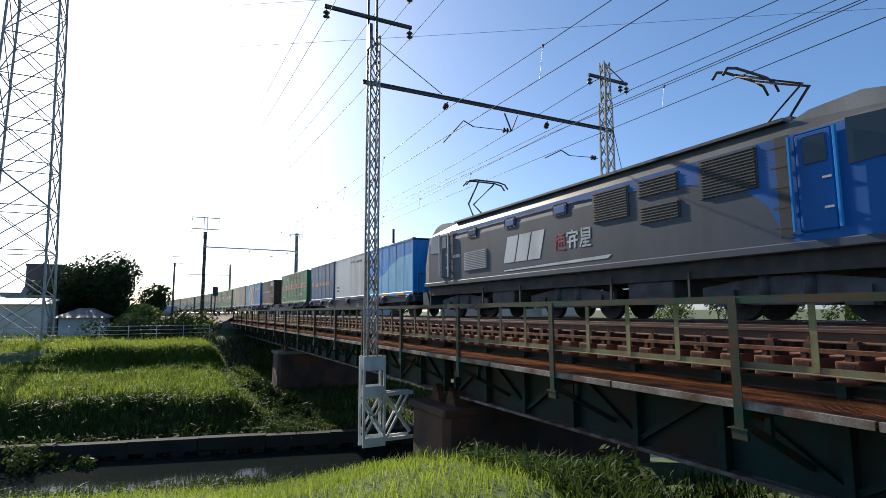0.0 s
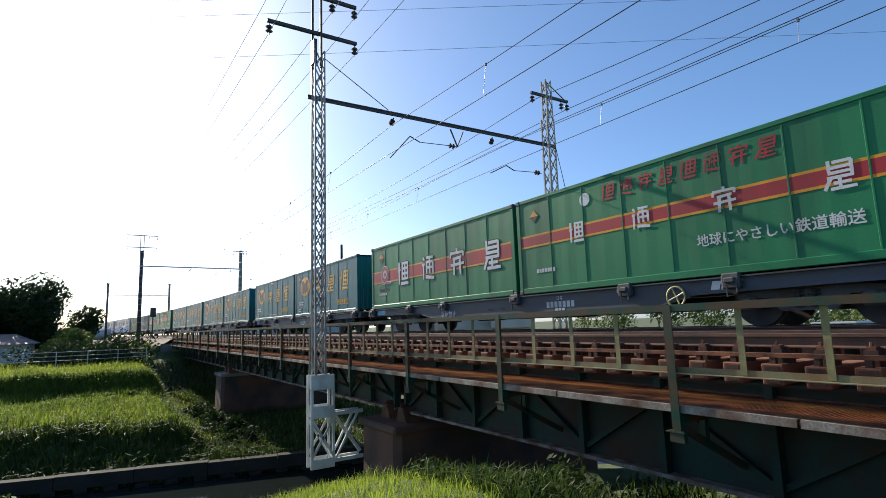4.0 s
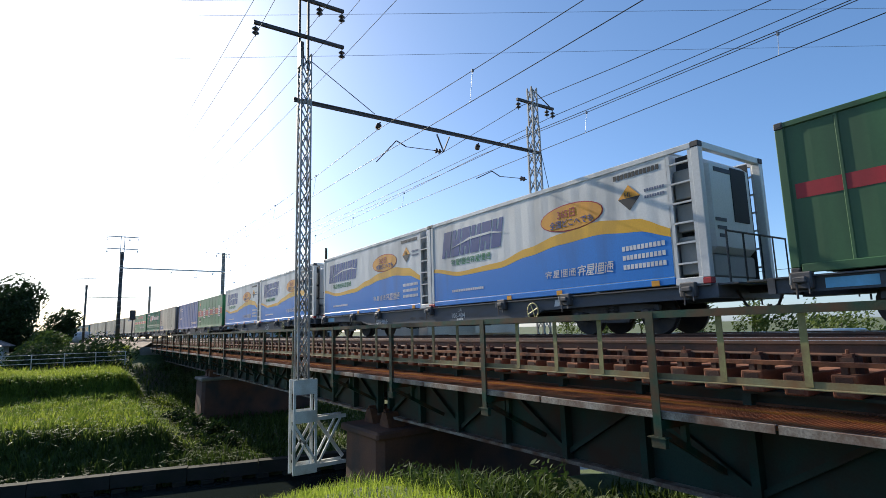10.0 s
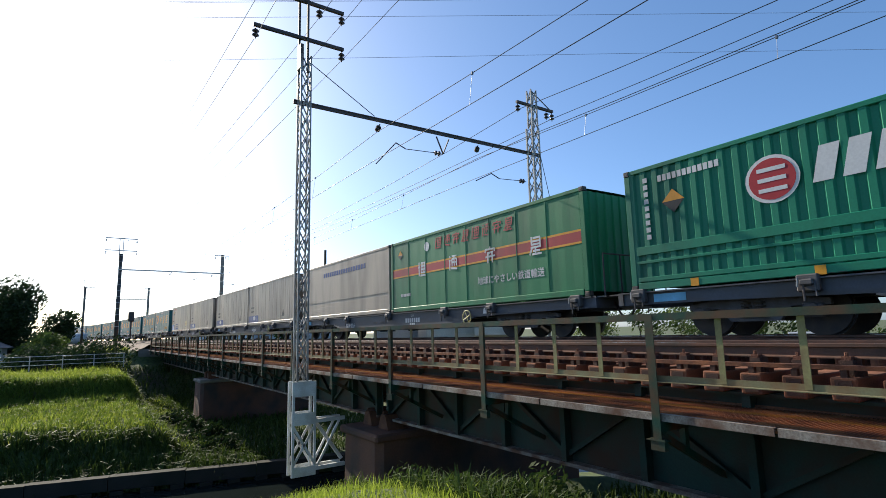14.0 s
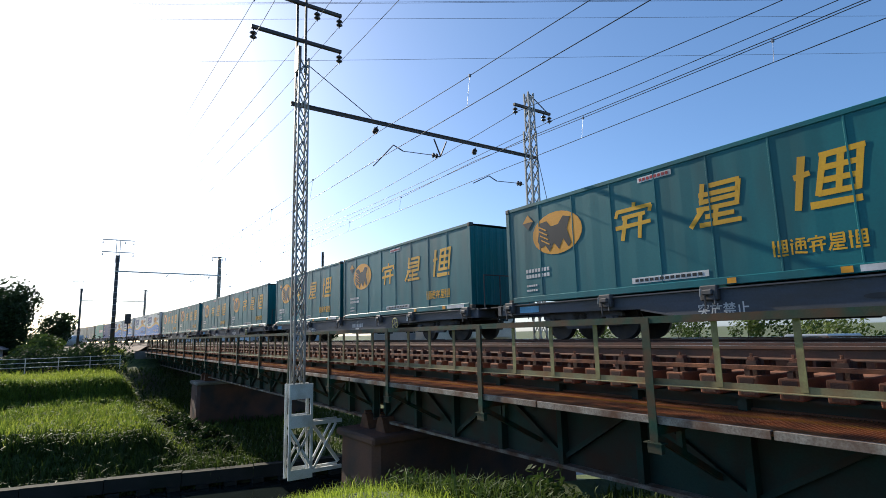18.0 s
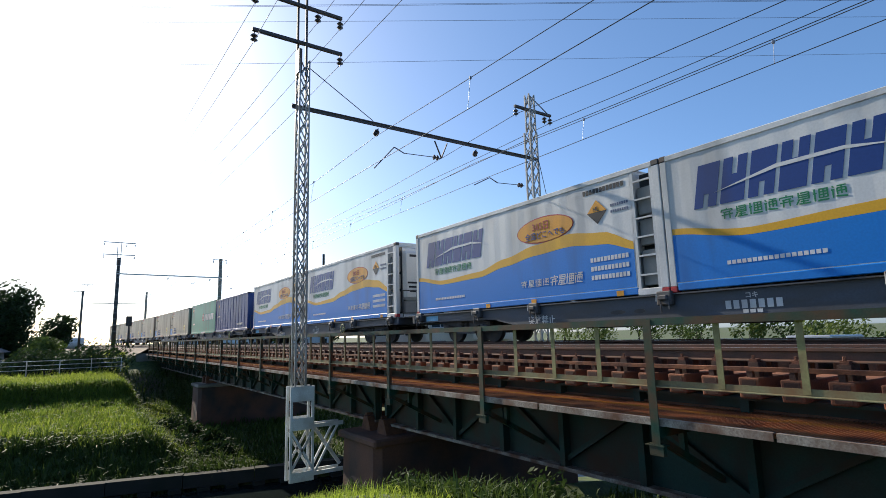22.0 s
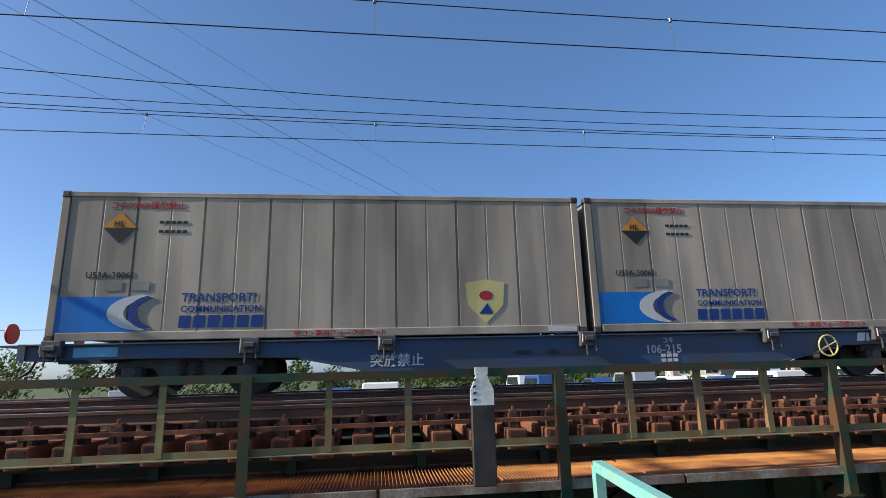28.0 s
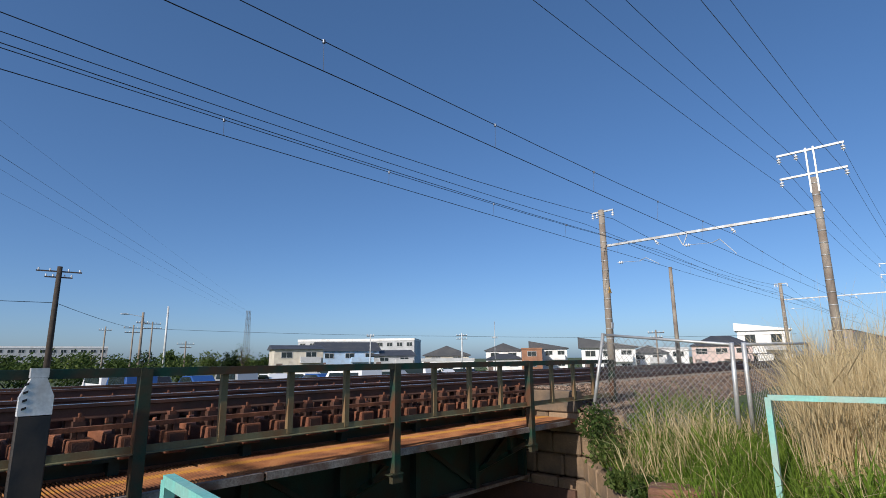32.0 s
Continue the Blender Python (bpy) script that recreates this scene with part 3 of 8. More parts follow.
def scatter_stones():
    """Loose ballast stones on the shoulder that the fence stands before."""
    rng = np.random.default_rng(31)
    n = 16000
    x = 9.95 + rng.random(n) ** 1.4 * 16
    y = 4.3 + 3.4 * rng.random(n)
    far = rng.random(n) < 0.25
    y = np.where(far, 8.0 + 4 * rng.random(n), y)
    z = np.interp(y, [4.3, 4.75, 5.3, 5.75, 6.1, 12], [-0.88, -0.80, -0.52, -0.24, -0.20, -0.20]) + 0.012
    r = rng.uniform(0.018, 0.042, n)
    base = np.array([(1, 0, 0), (-0.9, 0.2, 0), (0, 1, 0.1), (0.1, -1, 0), (0, 0.1, 0.75), (0, 0, -0.7)])
    v = base[None] * r[:, None, None] * rng.uniform(0.6, 1.3, (n, 6, 1))
    a = rng.uniform(0, math.tau, n)
    ca, sa = np.cos(a)[:, None], np.sin(a)[:, None]
    v = np.stack([v[:, :, 0] * ca - v[:, :, 1] * sa + x[:, None], v[:, :, 0] * sa + v[:, :, 1] * ca + y[:, None], v[:, :, 2] + z[:, None]], 2)
    tri = np.array([(0, 2, 4), (2, 1, 4), (1, 3, 4), (3, 0, 4), (2, 0, 5), (1, 2, 5), (3, 1, 5), (0, 3, 5)])
    faces = (tri[None] + 6 * np.arange(n)[:, None, None]).reshape(-1, 3)
    me = bpy.data.meshes.new("ballast_stones")
    me.from_pydata(v.reshape(-1, 3).tolist(), [], faces.tolist())
    m, nt, b = node_mat("ballast stones")
    geo = nt.nodes.new("ShaderNodeNewGeometry")
    link(nt, ramp(nt, geo.outputs["Random Per Island"], [(0.0, (0.07, 0.045, 0.032)), (0.5, (0.21, 0.135, 0.09)), (1.0, (0.36, 0.27, 0.20))]), b.inputs["Base Color"])
    b.inputs["Roughness"].default_value = 0.95
    me.materials.append(m)
    tagged(new("ballast_stones", me), "loose brown crushed stones on the track shoulder", "ballast", kind="stuff")


scatter_stones()


def make_abutments():
    # right-hand abutment: courses of squared stone, a corner towards the bank, and the wing wall
    root = thing("wall_abutment", "old squared-stone bridge abutment, brown and stained", "stone wall", kind="structure")
    bm = BM()
    box(bm, BR_X1 + 0.35, BR_X1 + 1.2, 5.3, 13.3, -4.6, -0.62)
    box(bm, BR_X1 + 0.0, BR_X1 + 0.4, 5.4, 13.2, -4.6, -1.98)
    part("core", bm, brick_mat, root)
    bm = BM()
    chamfer(bm, BR_X1 + 0.1, BR_X1 + 0.33, 5.32, 13.15, -0.615, -0.215, 0.02)
    part("backwall", fixed(bm), stone_mat, root)
    rng = random.Random(8)
    shapes = []
    for w in (0.62, 0.78, 0.5):
        bm = BM()
        chamfer(bm, -w / 2 + 0.012, w / 2 - 0.012, -0.14, 0.06, 0.012, 0.39, 0.03)
        shapes.append((w, part("stone_block", fixed(bm), stone_mat, root)))
    used = set()

    def lay(w, ob, m):
        if w not in used:
            ob.matrix_basis = m
            used.add(w)
        else:
            again(ob, m, root)
    for row in range(10):
        z = -4.6 + row * 0.4
        y = 4.7 - 0.25 * (row % 2)
        while y < 13:
            w, ob = rng.choice(shapes)
            if z < -2.0 or y < 5.4:
                lay(w, ob, pose(BR_X1 + 0.2 + (0.0 if z < -2 else 0.1) + rng.uniform(-0.02, 0.02), y + w / 2, z, 0, 0, -90))
            elif z < -0.9:
                lay(w, ob, pose(BR_X1 + 0.30 + rng.uniform(-0.02, 0.02), y + w / 2, z, 0, 0, -90))
            y += w
        if z > -1.65:
            continue
        a = 0.1
        while a < 5.6:
            w, ob = rng.choice(shapes)
            px, py = 9.95 - a * 0.771, 5.1 - a * 0.636
            lay(w, ob, pose(px + rng.uniform(-0.02, 0.02), py, z, 0, 0, 180 + 39.5))
            a += w
    cap = thing("stone_capping", "rust-brown capping block lying on the wing wall", "stone block")
    for k in range(2):
        bm = BM()
        chamfer(bm, -0.3, 0.3, -0.2, 0.2, -1.24, -1.0, 0.03)
        o = part("capstone", fixed(bm), cap_mat, cap)
        o.matrix_basis = pose(6.95 + 0.2 * k, 2.42 - 0.58 * k, 0.015 * k, 0, 0, -70 + 4 * k)
    root = thing("wall_far_abutment", "concrete bridge abutment at the far bank", "abutment", kind="structure")
    bm = BM()
    box(bm, -55.6, -54.3, 4.6, 13.0, -3.0, -0.62)
    part("block", bm, concrete_mat, root)


make_abutments()

# ---- the train ----
def paint(name, base, dirt=0.3, rough=0.45):
    m = surface(name, base, rough, 0, tuple(0.45 * c + 0.012 for c in base), dirt, 0.9, 26, (1.2, 1.2, 0.25), 0.08, 0.06)
    m.node_tree.nodes["Principled BSDF"].inputs["Specular IOR Level"].default_value = 0.3
    return m


P_TEAL = paint("teal container paint", (0.006, 0.128, 0.145))
P_GREEN = paint("green container paint", (0.018, 0.185, 0.07))
P_DKGREEN = paint("faded dark green container paint", (0.065, 0.155, 0.065), 0.5)
P_SEAGREEN = paint("deep green container paint", (0.014, 0.19, 0.105))
P_BLUE = paint("blue container paint", (0.014, 0.23, 0.52))
P_LTBLUE = paint("light blue container paint", (0.02, 0.25, 0.66))
P_ROYAL = paint("royal blue container paint", (0.008, 0.078, 0.36))
P_NAVY = paint("navy container paint", (0.006, 0.042, 0.20))
P_GREY = paint("weathered silver-grey container paint", (0.47, 0.40, 0.315), 0.62)
# P_GREY darkened for +x ends: the shade there is put into the paint
P_GREY_SHADED = paint("soot-brown container end", (0.17, 0.14, 0.11), 0.6)
P_STEELBLUE = paint("faded slate blue container paint", (0.045, 0.115, 0.25), 0.35)
P_CORR = paint("pale grey corrugated container paint", (0.42, 0.385, 0.32), 0.5)
P_WHITE = paint("white container paint", (0.62, 0.62, 0.61), 0.3)
P_BEIGE = paint("beige container paint", (0.46, 0.38, 0.29), 0.4)
P_BROWN = paint("maroon-brown container paint", (0.075, 0.03, 0.028), 0.4)
P_TURQ = paint("turquoise-green container paint", (0.01, 0.26, 0.19))
P_RED = paint("red stripe paint", (0.38, 0.03, 0.035))
P_YELLOW = paint("golden yellow lettering paint", (0.66, 0.36, 0.02), 0.2)
P_ORANGE = paint("orange emblem paint", (0.68, 0.30, 0.02), 0.2)
P_WAVEBLUE = paint("bright blue lettering paint", (0.01, 0.17, 0.55), 0.15)
P_DKBLUE = paint("deep blue lettering paint", (0.012, 0.045, 0.20), 0.2)
P_SKY = paint("pale blue wave paint", (0.20, 0.50, 0.72), 0.2)
P_CREAM = paint("cream arrow paint", (0.60, 0.52, 0.22), 0.3)
# near-black colour that stands in for shade inside the cooling end
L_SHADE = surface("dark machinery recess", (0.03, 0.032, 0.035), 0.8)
P_FADED = paint("faded blue-grey lettering paint", (0.13, 0.16, 0.25), 0.5)
P_BLACK = paint("black lettering paint", (0.02, 0.02, 0.022), 0.1)
P_ROOF = paint("dusty roof paint", (0.26, 0.26, 0.25), 0.5)
P_FRAME = paint("grey frame paint", (0.30, 0.29, 0.27), 0.5)


def letters(text, size):
    """Writing as a flat mesh in x, z, starting at the origin, 3 mm thick."""
    cu = bpy.data.curves.new("writing", "FONT")
    cu.body, cu.size, cu.extrude, cu.offset = text, size, 0.0015, size * 0.012
    cu.resolution_u = 2
    ob = bpy.data.objects.new("writing", cu)
    scene.collection.objects.link(ob)
    bpy.context.view_layer.update()
    me = bpy.data.meshes.new_from_object(ob.evaluated_get(bpy.context.evaluated_depsgraph_get()))
    bpy.data.objects.remove(ob)
    bm = BM()
    bm.from_mesh(me)
    bpy.data.meshes.remove(me)
    bm.transform(pose(0, 0, 0, 90))
    return bm


def writing(text, size, x, z, mat_, parent, y, name="lettering"):
    if z < 0.1:
        y = -CW - 0.006
    bm = letters(text, size)
    bm.transform(pose(x, y - 0.0035, z))
    return part(name, bm, mat_, parent)


def slab(bm, outline, y):
    if max(p[1] for p in outline) < 0.19 and y < -1.0:
        y = -CW - 0.006     # on the bottom rail
    prism(bm, outline, y - 0.005, y - 0.001)


def stroke(bm, p, q, t0, t1, y):
    """A brush stroke from p to q in x, z, t0 wide at its start and t1 at its end."""
    dx, dz = q[0] - p[0], q[1] - p[1]
    n = math.hypot(dx, dz) or 1.0
    ax, az = -dz / n / 2, dx / n / 2
    slab(bm, [(p[0] + ax * t0, p[1] + az * t0), (p[0] - ax * t0, p[1] - az * t0), (q[0] - ax * t1, q[1] - az * t1), (q[0] + ax * t1, q[1] + az * t1)], y)


def glyph(bm, x, z, w, h, y, seed, shear=0.0, fat=0.115):
    """Plain brush strokes, level, upright and slanting, filling the place of one large character."""
    rng = random.Random(seed)
    t = fat * h

    def at(u, v):
        return x + u * w + shear * v * h, z + v * h

    def go(u0, v0, u1, v1, k=1.0, taper=0.85):
        stroke(bm, at(u0, v0), at(u1, v1), t * k, t * k * taper, y - 0.0012 * rng.random())
    kind = seed % 4
    j = lambda a: a + rng.uniform(-0.03, 0.03)
    if kind == 0:        # a barred crown over two legs
        go(0.5, 1.0, 0.5, 0.86), go(0.03, j(0.84), 0.97, 0.84), go(0.06, 0.84, 0.02, 0.66), go(0.95, 0.84, 0.93, 0.68)
        go(0.2, j(0.62), 0.82, 0.66), go(0.04, j(0.38), 0.98, 0.42), go(0.3, 0.64, 0.26, 0.02, 1.2), go(0.7, 0.64, 0.72, 0.02, 1.1)
    elif kind == 1:      # stacked bars on a broad foot
        go(0.2, 1.0, 0.2, 0.6), go(0.32, 0.92, 0.9, j(0.92)), go(0.14, 0.74, 0.9, j(0.74)), go(0.16, 0.57, 0.9, j(0.57)), go(0.12, 0.41, 0.92, 0.41)
        go(0.88, 0.92, 0.88, 0.41), go(0.24, 0.41, 0.02, 0.02, 1.1), go(0.5, 0.41, 0.5, 0.04), go(0.2, 0.04, 0.98, 0.04), go(0.3, 0.22, 0.84, 0.22)
    elif kind == 2:      # a post beside a barred frame on a plinth
        go(0.12, 1.0, 0.12, 0.0, 1.2), go(0.02, 0.62, 0.26, 0.66), go(0.38, 0.93, 1.0, j(0.93)), go(0.44, 0.93, 0.4, 0.2), go(0.94, 0.93, 0.94, 0.2)
        go(0.44, 0.7, 0.92, 0.7), go(0.44, 0.47, 0.92, j(0.47)), go(0.4, 0.24, 0.96, 0.24), go(0.68, 0.9, 0.68, 0.26), go(0.3, 0.04, 1.0, 0.04, 1.2)
    else:                # a dotted side and a boxed body over a sweep
        go(0.1, 0.95, 0.22, 0.82), go(0.04, 0.66, 0.24, 0.66), go(0.14, 0.66, 0.12, 0.02), go(0.3, 0.14, 1.0, j(0.03), 1.2)
        go(0.4, 0.92, 0.95, 0.92), go(0.4, 0.74, 0.4, 0.26), go(0.92, 0.74, 0.92, 0.26), go(0.4, 0.74, 0.92, 0.74), go(0.4, 0.52, 0.92, j(0.52)), go(0.66, 0.9, 0.66, 0.26)


def bars(bm, x, z, w, h, y, n, shear=0.0, gap=0.25):
    """n plain slanted blocks in a row, of the size of a word."""
    step = w / n
    for i in range(n):
        x0 = x + i * step
        x1 = x0 + step * (1 - gap)
        slab(bm, [(x0, z), (x1, z), (x1 + shear * h, z + h), (x0 + shear * h, z + h)], y)


def ellipse(cx, cz, rx, rz, n=24):
    return [(cx + rx * math.cos(math.tau * k / n), cz + rz * math.sin(math.tau * k / n)) for k in range(n)]


CW = 1.245      # half a container's width


def side_profile(style, half):
    """Points (x, depth) of a side panel's plan: flat with pressed ribs, or corrugated."""
    pts = []
    if style == "corrugated":
        n = round(2 * half / 0.28)
        st = 2 * half / n
        for i in range(n):
            x = -half + i * st
            pts += [(x, 0.0), (x + st * 0.32, 0.0), (x + st * 0.45, 0.042), (x + st * 0.82, 0.042), (x + st * 0.95, 0.0)]
        pts.append((half, 0.0))
    elif style == "smooth":
        pts = [(-half, 0.0), (half, 0.0)]
    else:
        n = 8 if half > 4 else 6
        if style == "ribbed":
            n = 12 if half > 4 else 10
        elif style == "seamed":
            n = 12
        st = 2 * half / n
        rng = random.Random(int(half * 10) + n)
        for i in range(n):
            x = -half + i * st
            d = rng.uniform(0.002, 0.005)
            if style == "panel":      # flat sheets between slim raised seams
                pts += [(x, -0.006), (x + 0.012, -0.006), (x + 0.02, 0.006), (x + st * 0.3, 0.006 + d * 0.7), (x + st * 0.5, 0.006), (x + st * 0.72, 0.006 + d * 0.7), (x + st - 0.02, 0.006), (x + st - 0.012, -0.006)]
            elif style == "ribbed":
                pts += [(x, 0.006), (x + 0.018, 0.006), (x + 0.03, 0.024), (x + st * 0.5, 0.02), (x + st - 0.03, 0.024), (x + st - 0.018, 0.006)]
            else:      # broad pressed panels parted by narrow grooves
                pts += [(x, 0.032), (x + 0.012, 0.032), (x + 0.024, 0.003), (x + st * 0.3, 0.003 + d), (x + st * 0.5 - 0.02, 0.004), (x + st * 0.5, 0.012), (x + st * 0.5 + 0.02, 0.004), (x + st * 0.72, 0.003 + d), (x + st - 0.024, 0.003), (x + st - 0.012, 0.032)]
        pts.append((half, 0.0))
    return pts


CON_H = 2.6


def container(label, length, style, mat_, marks=None, door_mat=None, height=CON_H):
    """A freight container, its base at z = 0, its near side at y = -CW. marks(root, y) adds the writing."""
    root = thing("freight_container", label, "freight container", "containers on the train")
    L = length / 2
    zb, zt = 0.17, height - 0.10
    for s in (-1, 1):
        bm = BM()
        pts = side_profile(style, L - 0.13)
        lo = [bm.verts.new((x, s * (CW - 0.012 - d), zb)) for x, d in pts]
        hi = [bm.verts.new((x, s * (CW - 0.012 - d), zt)) for x, d in pts]
        for k in range(len(pts) - 1):
            bm.faces.new((lo[k], lo[k + 1], hi[k + 1], hi[k]) if s < 0 else (lo[k + 1], lo[k], hi[k], hi[k + 1]))
        part("side_panel", bm, mat_, root)
        bm = BM()
        chamfer(bm, -L + 0.16, L - 0.16, *((-CW - 0.004, -CW + 0.05) if s < 0 else (CW - 0.05, CW + 0.004)), 0.03, 0.175, 0.012)
        part("bottom_rail", fixed(bm), mat_, root)
        bm = BM()
        chamfer(bm, -L + 0.12, L - 0.12, s * CW - 0.045, s * CW + 0.045 - 0.045, height - 0.105, height - 0.012, 0.01) if s > 0 else chamfer(bm, -L + 0.12, L - 0.12, -CW, -CW + 0.09, height - 0.105, height - 0.012, 0.01)
        part("top_rail", fixed(bm), mat_, root)
    # roof, a little crowned, with cross bows
    bm = BM()
    n = 12
    rows = []
    for i in range(n + 1):
        x = -L + 0.1 + (2 * L - 0.2) * i / n
        rows.append([bm.verts.new((x, y, height - 0.02 + 0.02 * (1 - (y / CW) ** 2) + 0.01 * (i % 2))) for y in (-CW + 0.05, -0.6, 0, 0.6, CW - 0.05)])
    for a, b in zip(rows, rows[1:]):
        for j in range(4):
            bm.faces.new((a[j], b[j], b[j + 1], a[j + 1]))
    part("roof", fixed(bm), mat_, root)
    for ex in (-1, 1):
        bm = BM()
        xs = ex * (L - 0.03)
        prof = [(-CW + 0.1, 0.0), (CW - 0.1, 0.0)]
        if style in ("corrugated", "ribbed", "panel"):
            prof = [(-CW + 0.1, 0.0)]
            for k in range(8):
                y = -0.98 + k * 0.28
                prof += [(y - 0.07, 0.0), (y - 0.04, 0.03), (y + 0.04, 0.03), (y + 0.07, 0.0)]
            prof.append((CW - 0.1, 0.0))
        lo = [bm.verts.new((xs + ex * d, y, 0.12)) for y, d in prof] + [bm.verts.new((xs - ex * 0.05, y, 0.12)) for y in (CW - 0.1, -CW + 0.1)]
        hi = [bm.verts.new((v.co.x, v.co.y, height - 0.1)) for v in lo]
        for k in range(len(lo)):
            bm.faces.new((lo[k], lo[(k + 1) % len(lo)], hi[(k + 1) % len(lo)], hi[k]))
        bm.faces.new(lo), bm.faces.new(hi)
        part("end_door" if ex < 0 else "end_wall", fixed(bm), door_mat if door_mat and ex > 0 else mat_, root)
        for y in (-0.75, -0.32, 0.32, 0.75) if ex < 0 else ():
            bm = BM()
            tube(bm, (xs + ex * 0.035, y, 0.2), (xs + ex * 0.035, y, height - 0.16), 0.017, 6)
            box(bm, xs + ex * 0.03 - 0.015, xs + ex * 0.03 + 0.015, y - 0.05, y + 0.22, 1.0, 1.03)
            part("lock_bar", fixed(bm), P_FRAME, root)
        for s in (-1, 1):
            bm = BM()
            x0, x1 = (-L, -L + 0.14) if ex < 0 else (L - 0.14, L)
            y0, y1 = (-CW, -CW + 0.14) if s < 0 else (CW - 0.14, CW)
            chamfer(bm, x0, x1, y0, y1, 0.12, height - 0.12, 0.012)
            part("corner_post", fixed(bm), mat_, root)
            for z0, z1 in ((0.0, 0.12), (height - 0.12, height)):
                bm = BM()
                chamfer(bm, x0 - 0.006 * (ex < 0), x1 + 0.006 * (ex > 0), y0 - 0.006 * (s < 0), y1 + 0.006 * (s > 0), z0, z1, 0.015)
                box(bm, (x0 + x1) / 2 - 0.04, (x0 + x1) / 2 + 0.04, -CW - 0.009 if s < 0 else CW, -CW if s < 0 else CW + 0.009, z0 + 0.04, z1 - 0.03)
                part("corner_casting", fixed(bm), dark_steel, root)
    # fork pockets
    for x in (-1.05, 1.05):
        bm = BM()
        box(bm, x - 0.2, x + 0.2, -CW - 0.003, -CW + 0.05, 0.035, 0.16)
        part("fork_pocket", bm, black_mat, root)
    if marks:
        marks(root, -CW + {"panel": 0.015, "seamed": 0.013, "grooved": 0.013, "ribbed": 0.03}.get(style, 0.011))
    return root


def put_marks(build):
    return build


def characters(root, mat_, spots, y, seed, shear=0.0, fat=0.115):
    """Large characters, each a part: spots are (x, z, w, h)."""
    for i, (x, z, w, h) in enumerate(spots):
        bm = BM()
        glyph(bm, x, z, w, h, y, seed + i, shear, fat)
        part("character", fixed(bm), mat_, root)["kind"] = "stuff"


def blocks(root, mat_, x, z, w, h, y, n, shear=0.0, gap=0.25):
    """A row of plain slanted blocks, each a part."""
    step = w / n
    for i in range(n):
        bm = BM()
        bars(bm, x + i * step, z, step, h, y, 1, shear, gap)
        part("letter_block", fixed(bm), mat_, root)


def word(root, name, mat_, fn, label=""):
    bm = BM()
    fn(bm)
    o = part(name, fixed(bm), mat_, root, label)
    if name in ("data_text", "white_lines", "data_plates") or "lettering" in name:
        o["kind"] = "stuff"
    return o


def bevel_sign(root, x, z, y, r=0.24):
    word(root, "warning_diamond", P_ORANGE, lambda bm: slab(bm, [(x - r, z), (x + r, z), (x, z + r)], y))
    word(root, "warning_diamond", P_BLACK, lambda bm: slab(bm, [(x - r, z - 0.002), (x, z - r), (x + r, z - 0.002)], y))


@put_marks
def m_teal(root, y):
    characters(root, P_YELLOW, [(-1.1, 1.15, 0.92, 0.8), (0.68, 1.15, 1.0, 0.82), (2.45, 1.13, 1.0, 0.88)], y, 32, 0.16)
    word(root, "emblem", P_ORANGE, lambda bm: slab(bm, ellipse(-2.77, 1.68, 0.82, 0.53), y))

    def cats(bm):
        slab(bm, [(-3.42, 1.55), (-3.3, 1.36), (-3.16, 1.42), (-3.02, 1.24), (-2.86, 1.44), (-2.7, 1.26), (-2.55, 1.5), (-2.4, 1.28), (-2.3, 1.36), (-2.42, 1.72), (-2.3, 2.0), (-2.52, 2.06), (-2.7, 1.88), (-2.94, 1.86), (-3.08, 2.02), (-3.3, 2.0)], y - 0.004)
    word(root, "emblem_figure", P_BLACK, cats)
    word(root, "emblem_lines", P_ORANGE, lambda bm: [stroke(bm, (-3.38 + 0.03 * i, 1.92 - 0.12 * i), (-3.1 + 0.03 * i, 1.78 - 0.12 * i), 0.03, 0.03, y - 0.009) for i in range(4)])
    characters(root, P_YELLOW, [(2.1 + i * 0.275, 0.42, 0.25, 0.27) for i in range(5)], y, 50)
    word(root, "notice_plate", P_WHITE, lambda bm: slab(bm, [(-0.7, 0.22), (0.97, 0.22), (0.97, 0.34), (-0.7, 0.34)], y))
    word(root, "data_text", P_BLACK, lambda bm: bars(bm, -0.62, 0.25, 1.5, 0.06, y - 0.005, 13, 0, 0.3))
    word(root, "notice_plate", P_WHITE, lambda bm: slab(bm, [(-0.38, 2.33), (0.4, 2.33), (0.4, 2.44), (-0.38, 2.44)], y))
    word(root, "data_text", P_RED, lambda bm: bars(bm, -0.34, 2.355, 0.7, 0.06, y - 0.005, 8, 0, 0.3))
    word(root, "notice_plate", P_WHITE, lambda bm: slab(bm, [(3.3, 0.05), (4.2, 0.05), (4.2, 0.15), (3.3, 0.15)], y))
    for x in (1.3, 3.05):
        word(root, "warning_plate", P_ORANGE, lambda bm, x=x: slab(bm, [(x, 0.05), (x + 0.16, 0.05), (x + 0.16, 0.15), (x, 0.15)], y))
    bevel_sign(root, -3.75, 2.1, y, 0.2)
    word(root, "data_text", P_WHITE, lambda bm: [bars(bm, -3.9, 0.78 - i * 0.14, 0.85, 0.09, y, 8) for i in range(2)])
    word(root, "data_text", P_WHITE, lambda bm: [bars(bm, -3.9, 0.42 - i * 0.12, 0.4, 0.05, y, 5) for i in range(2)])


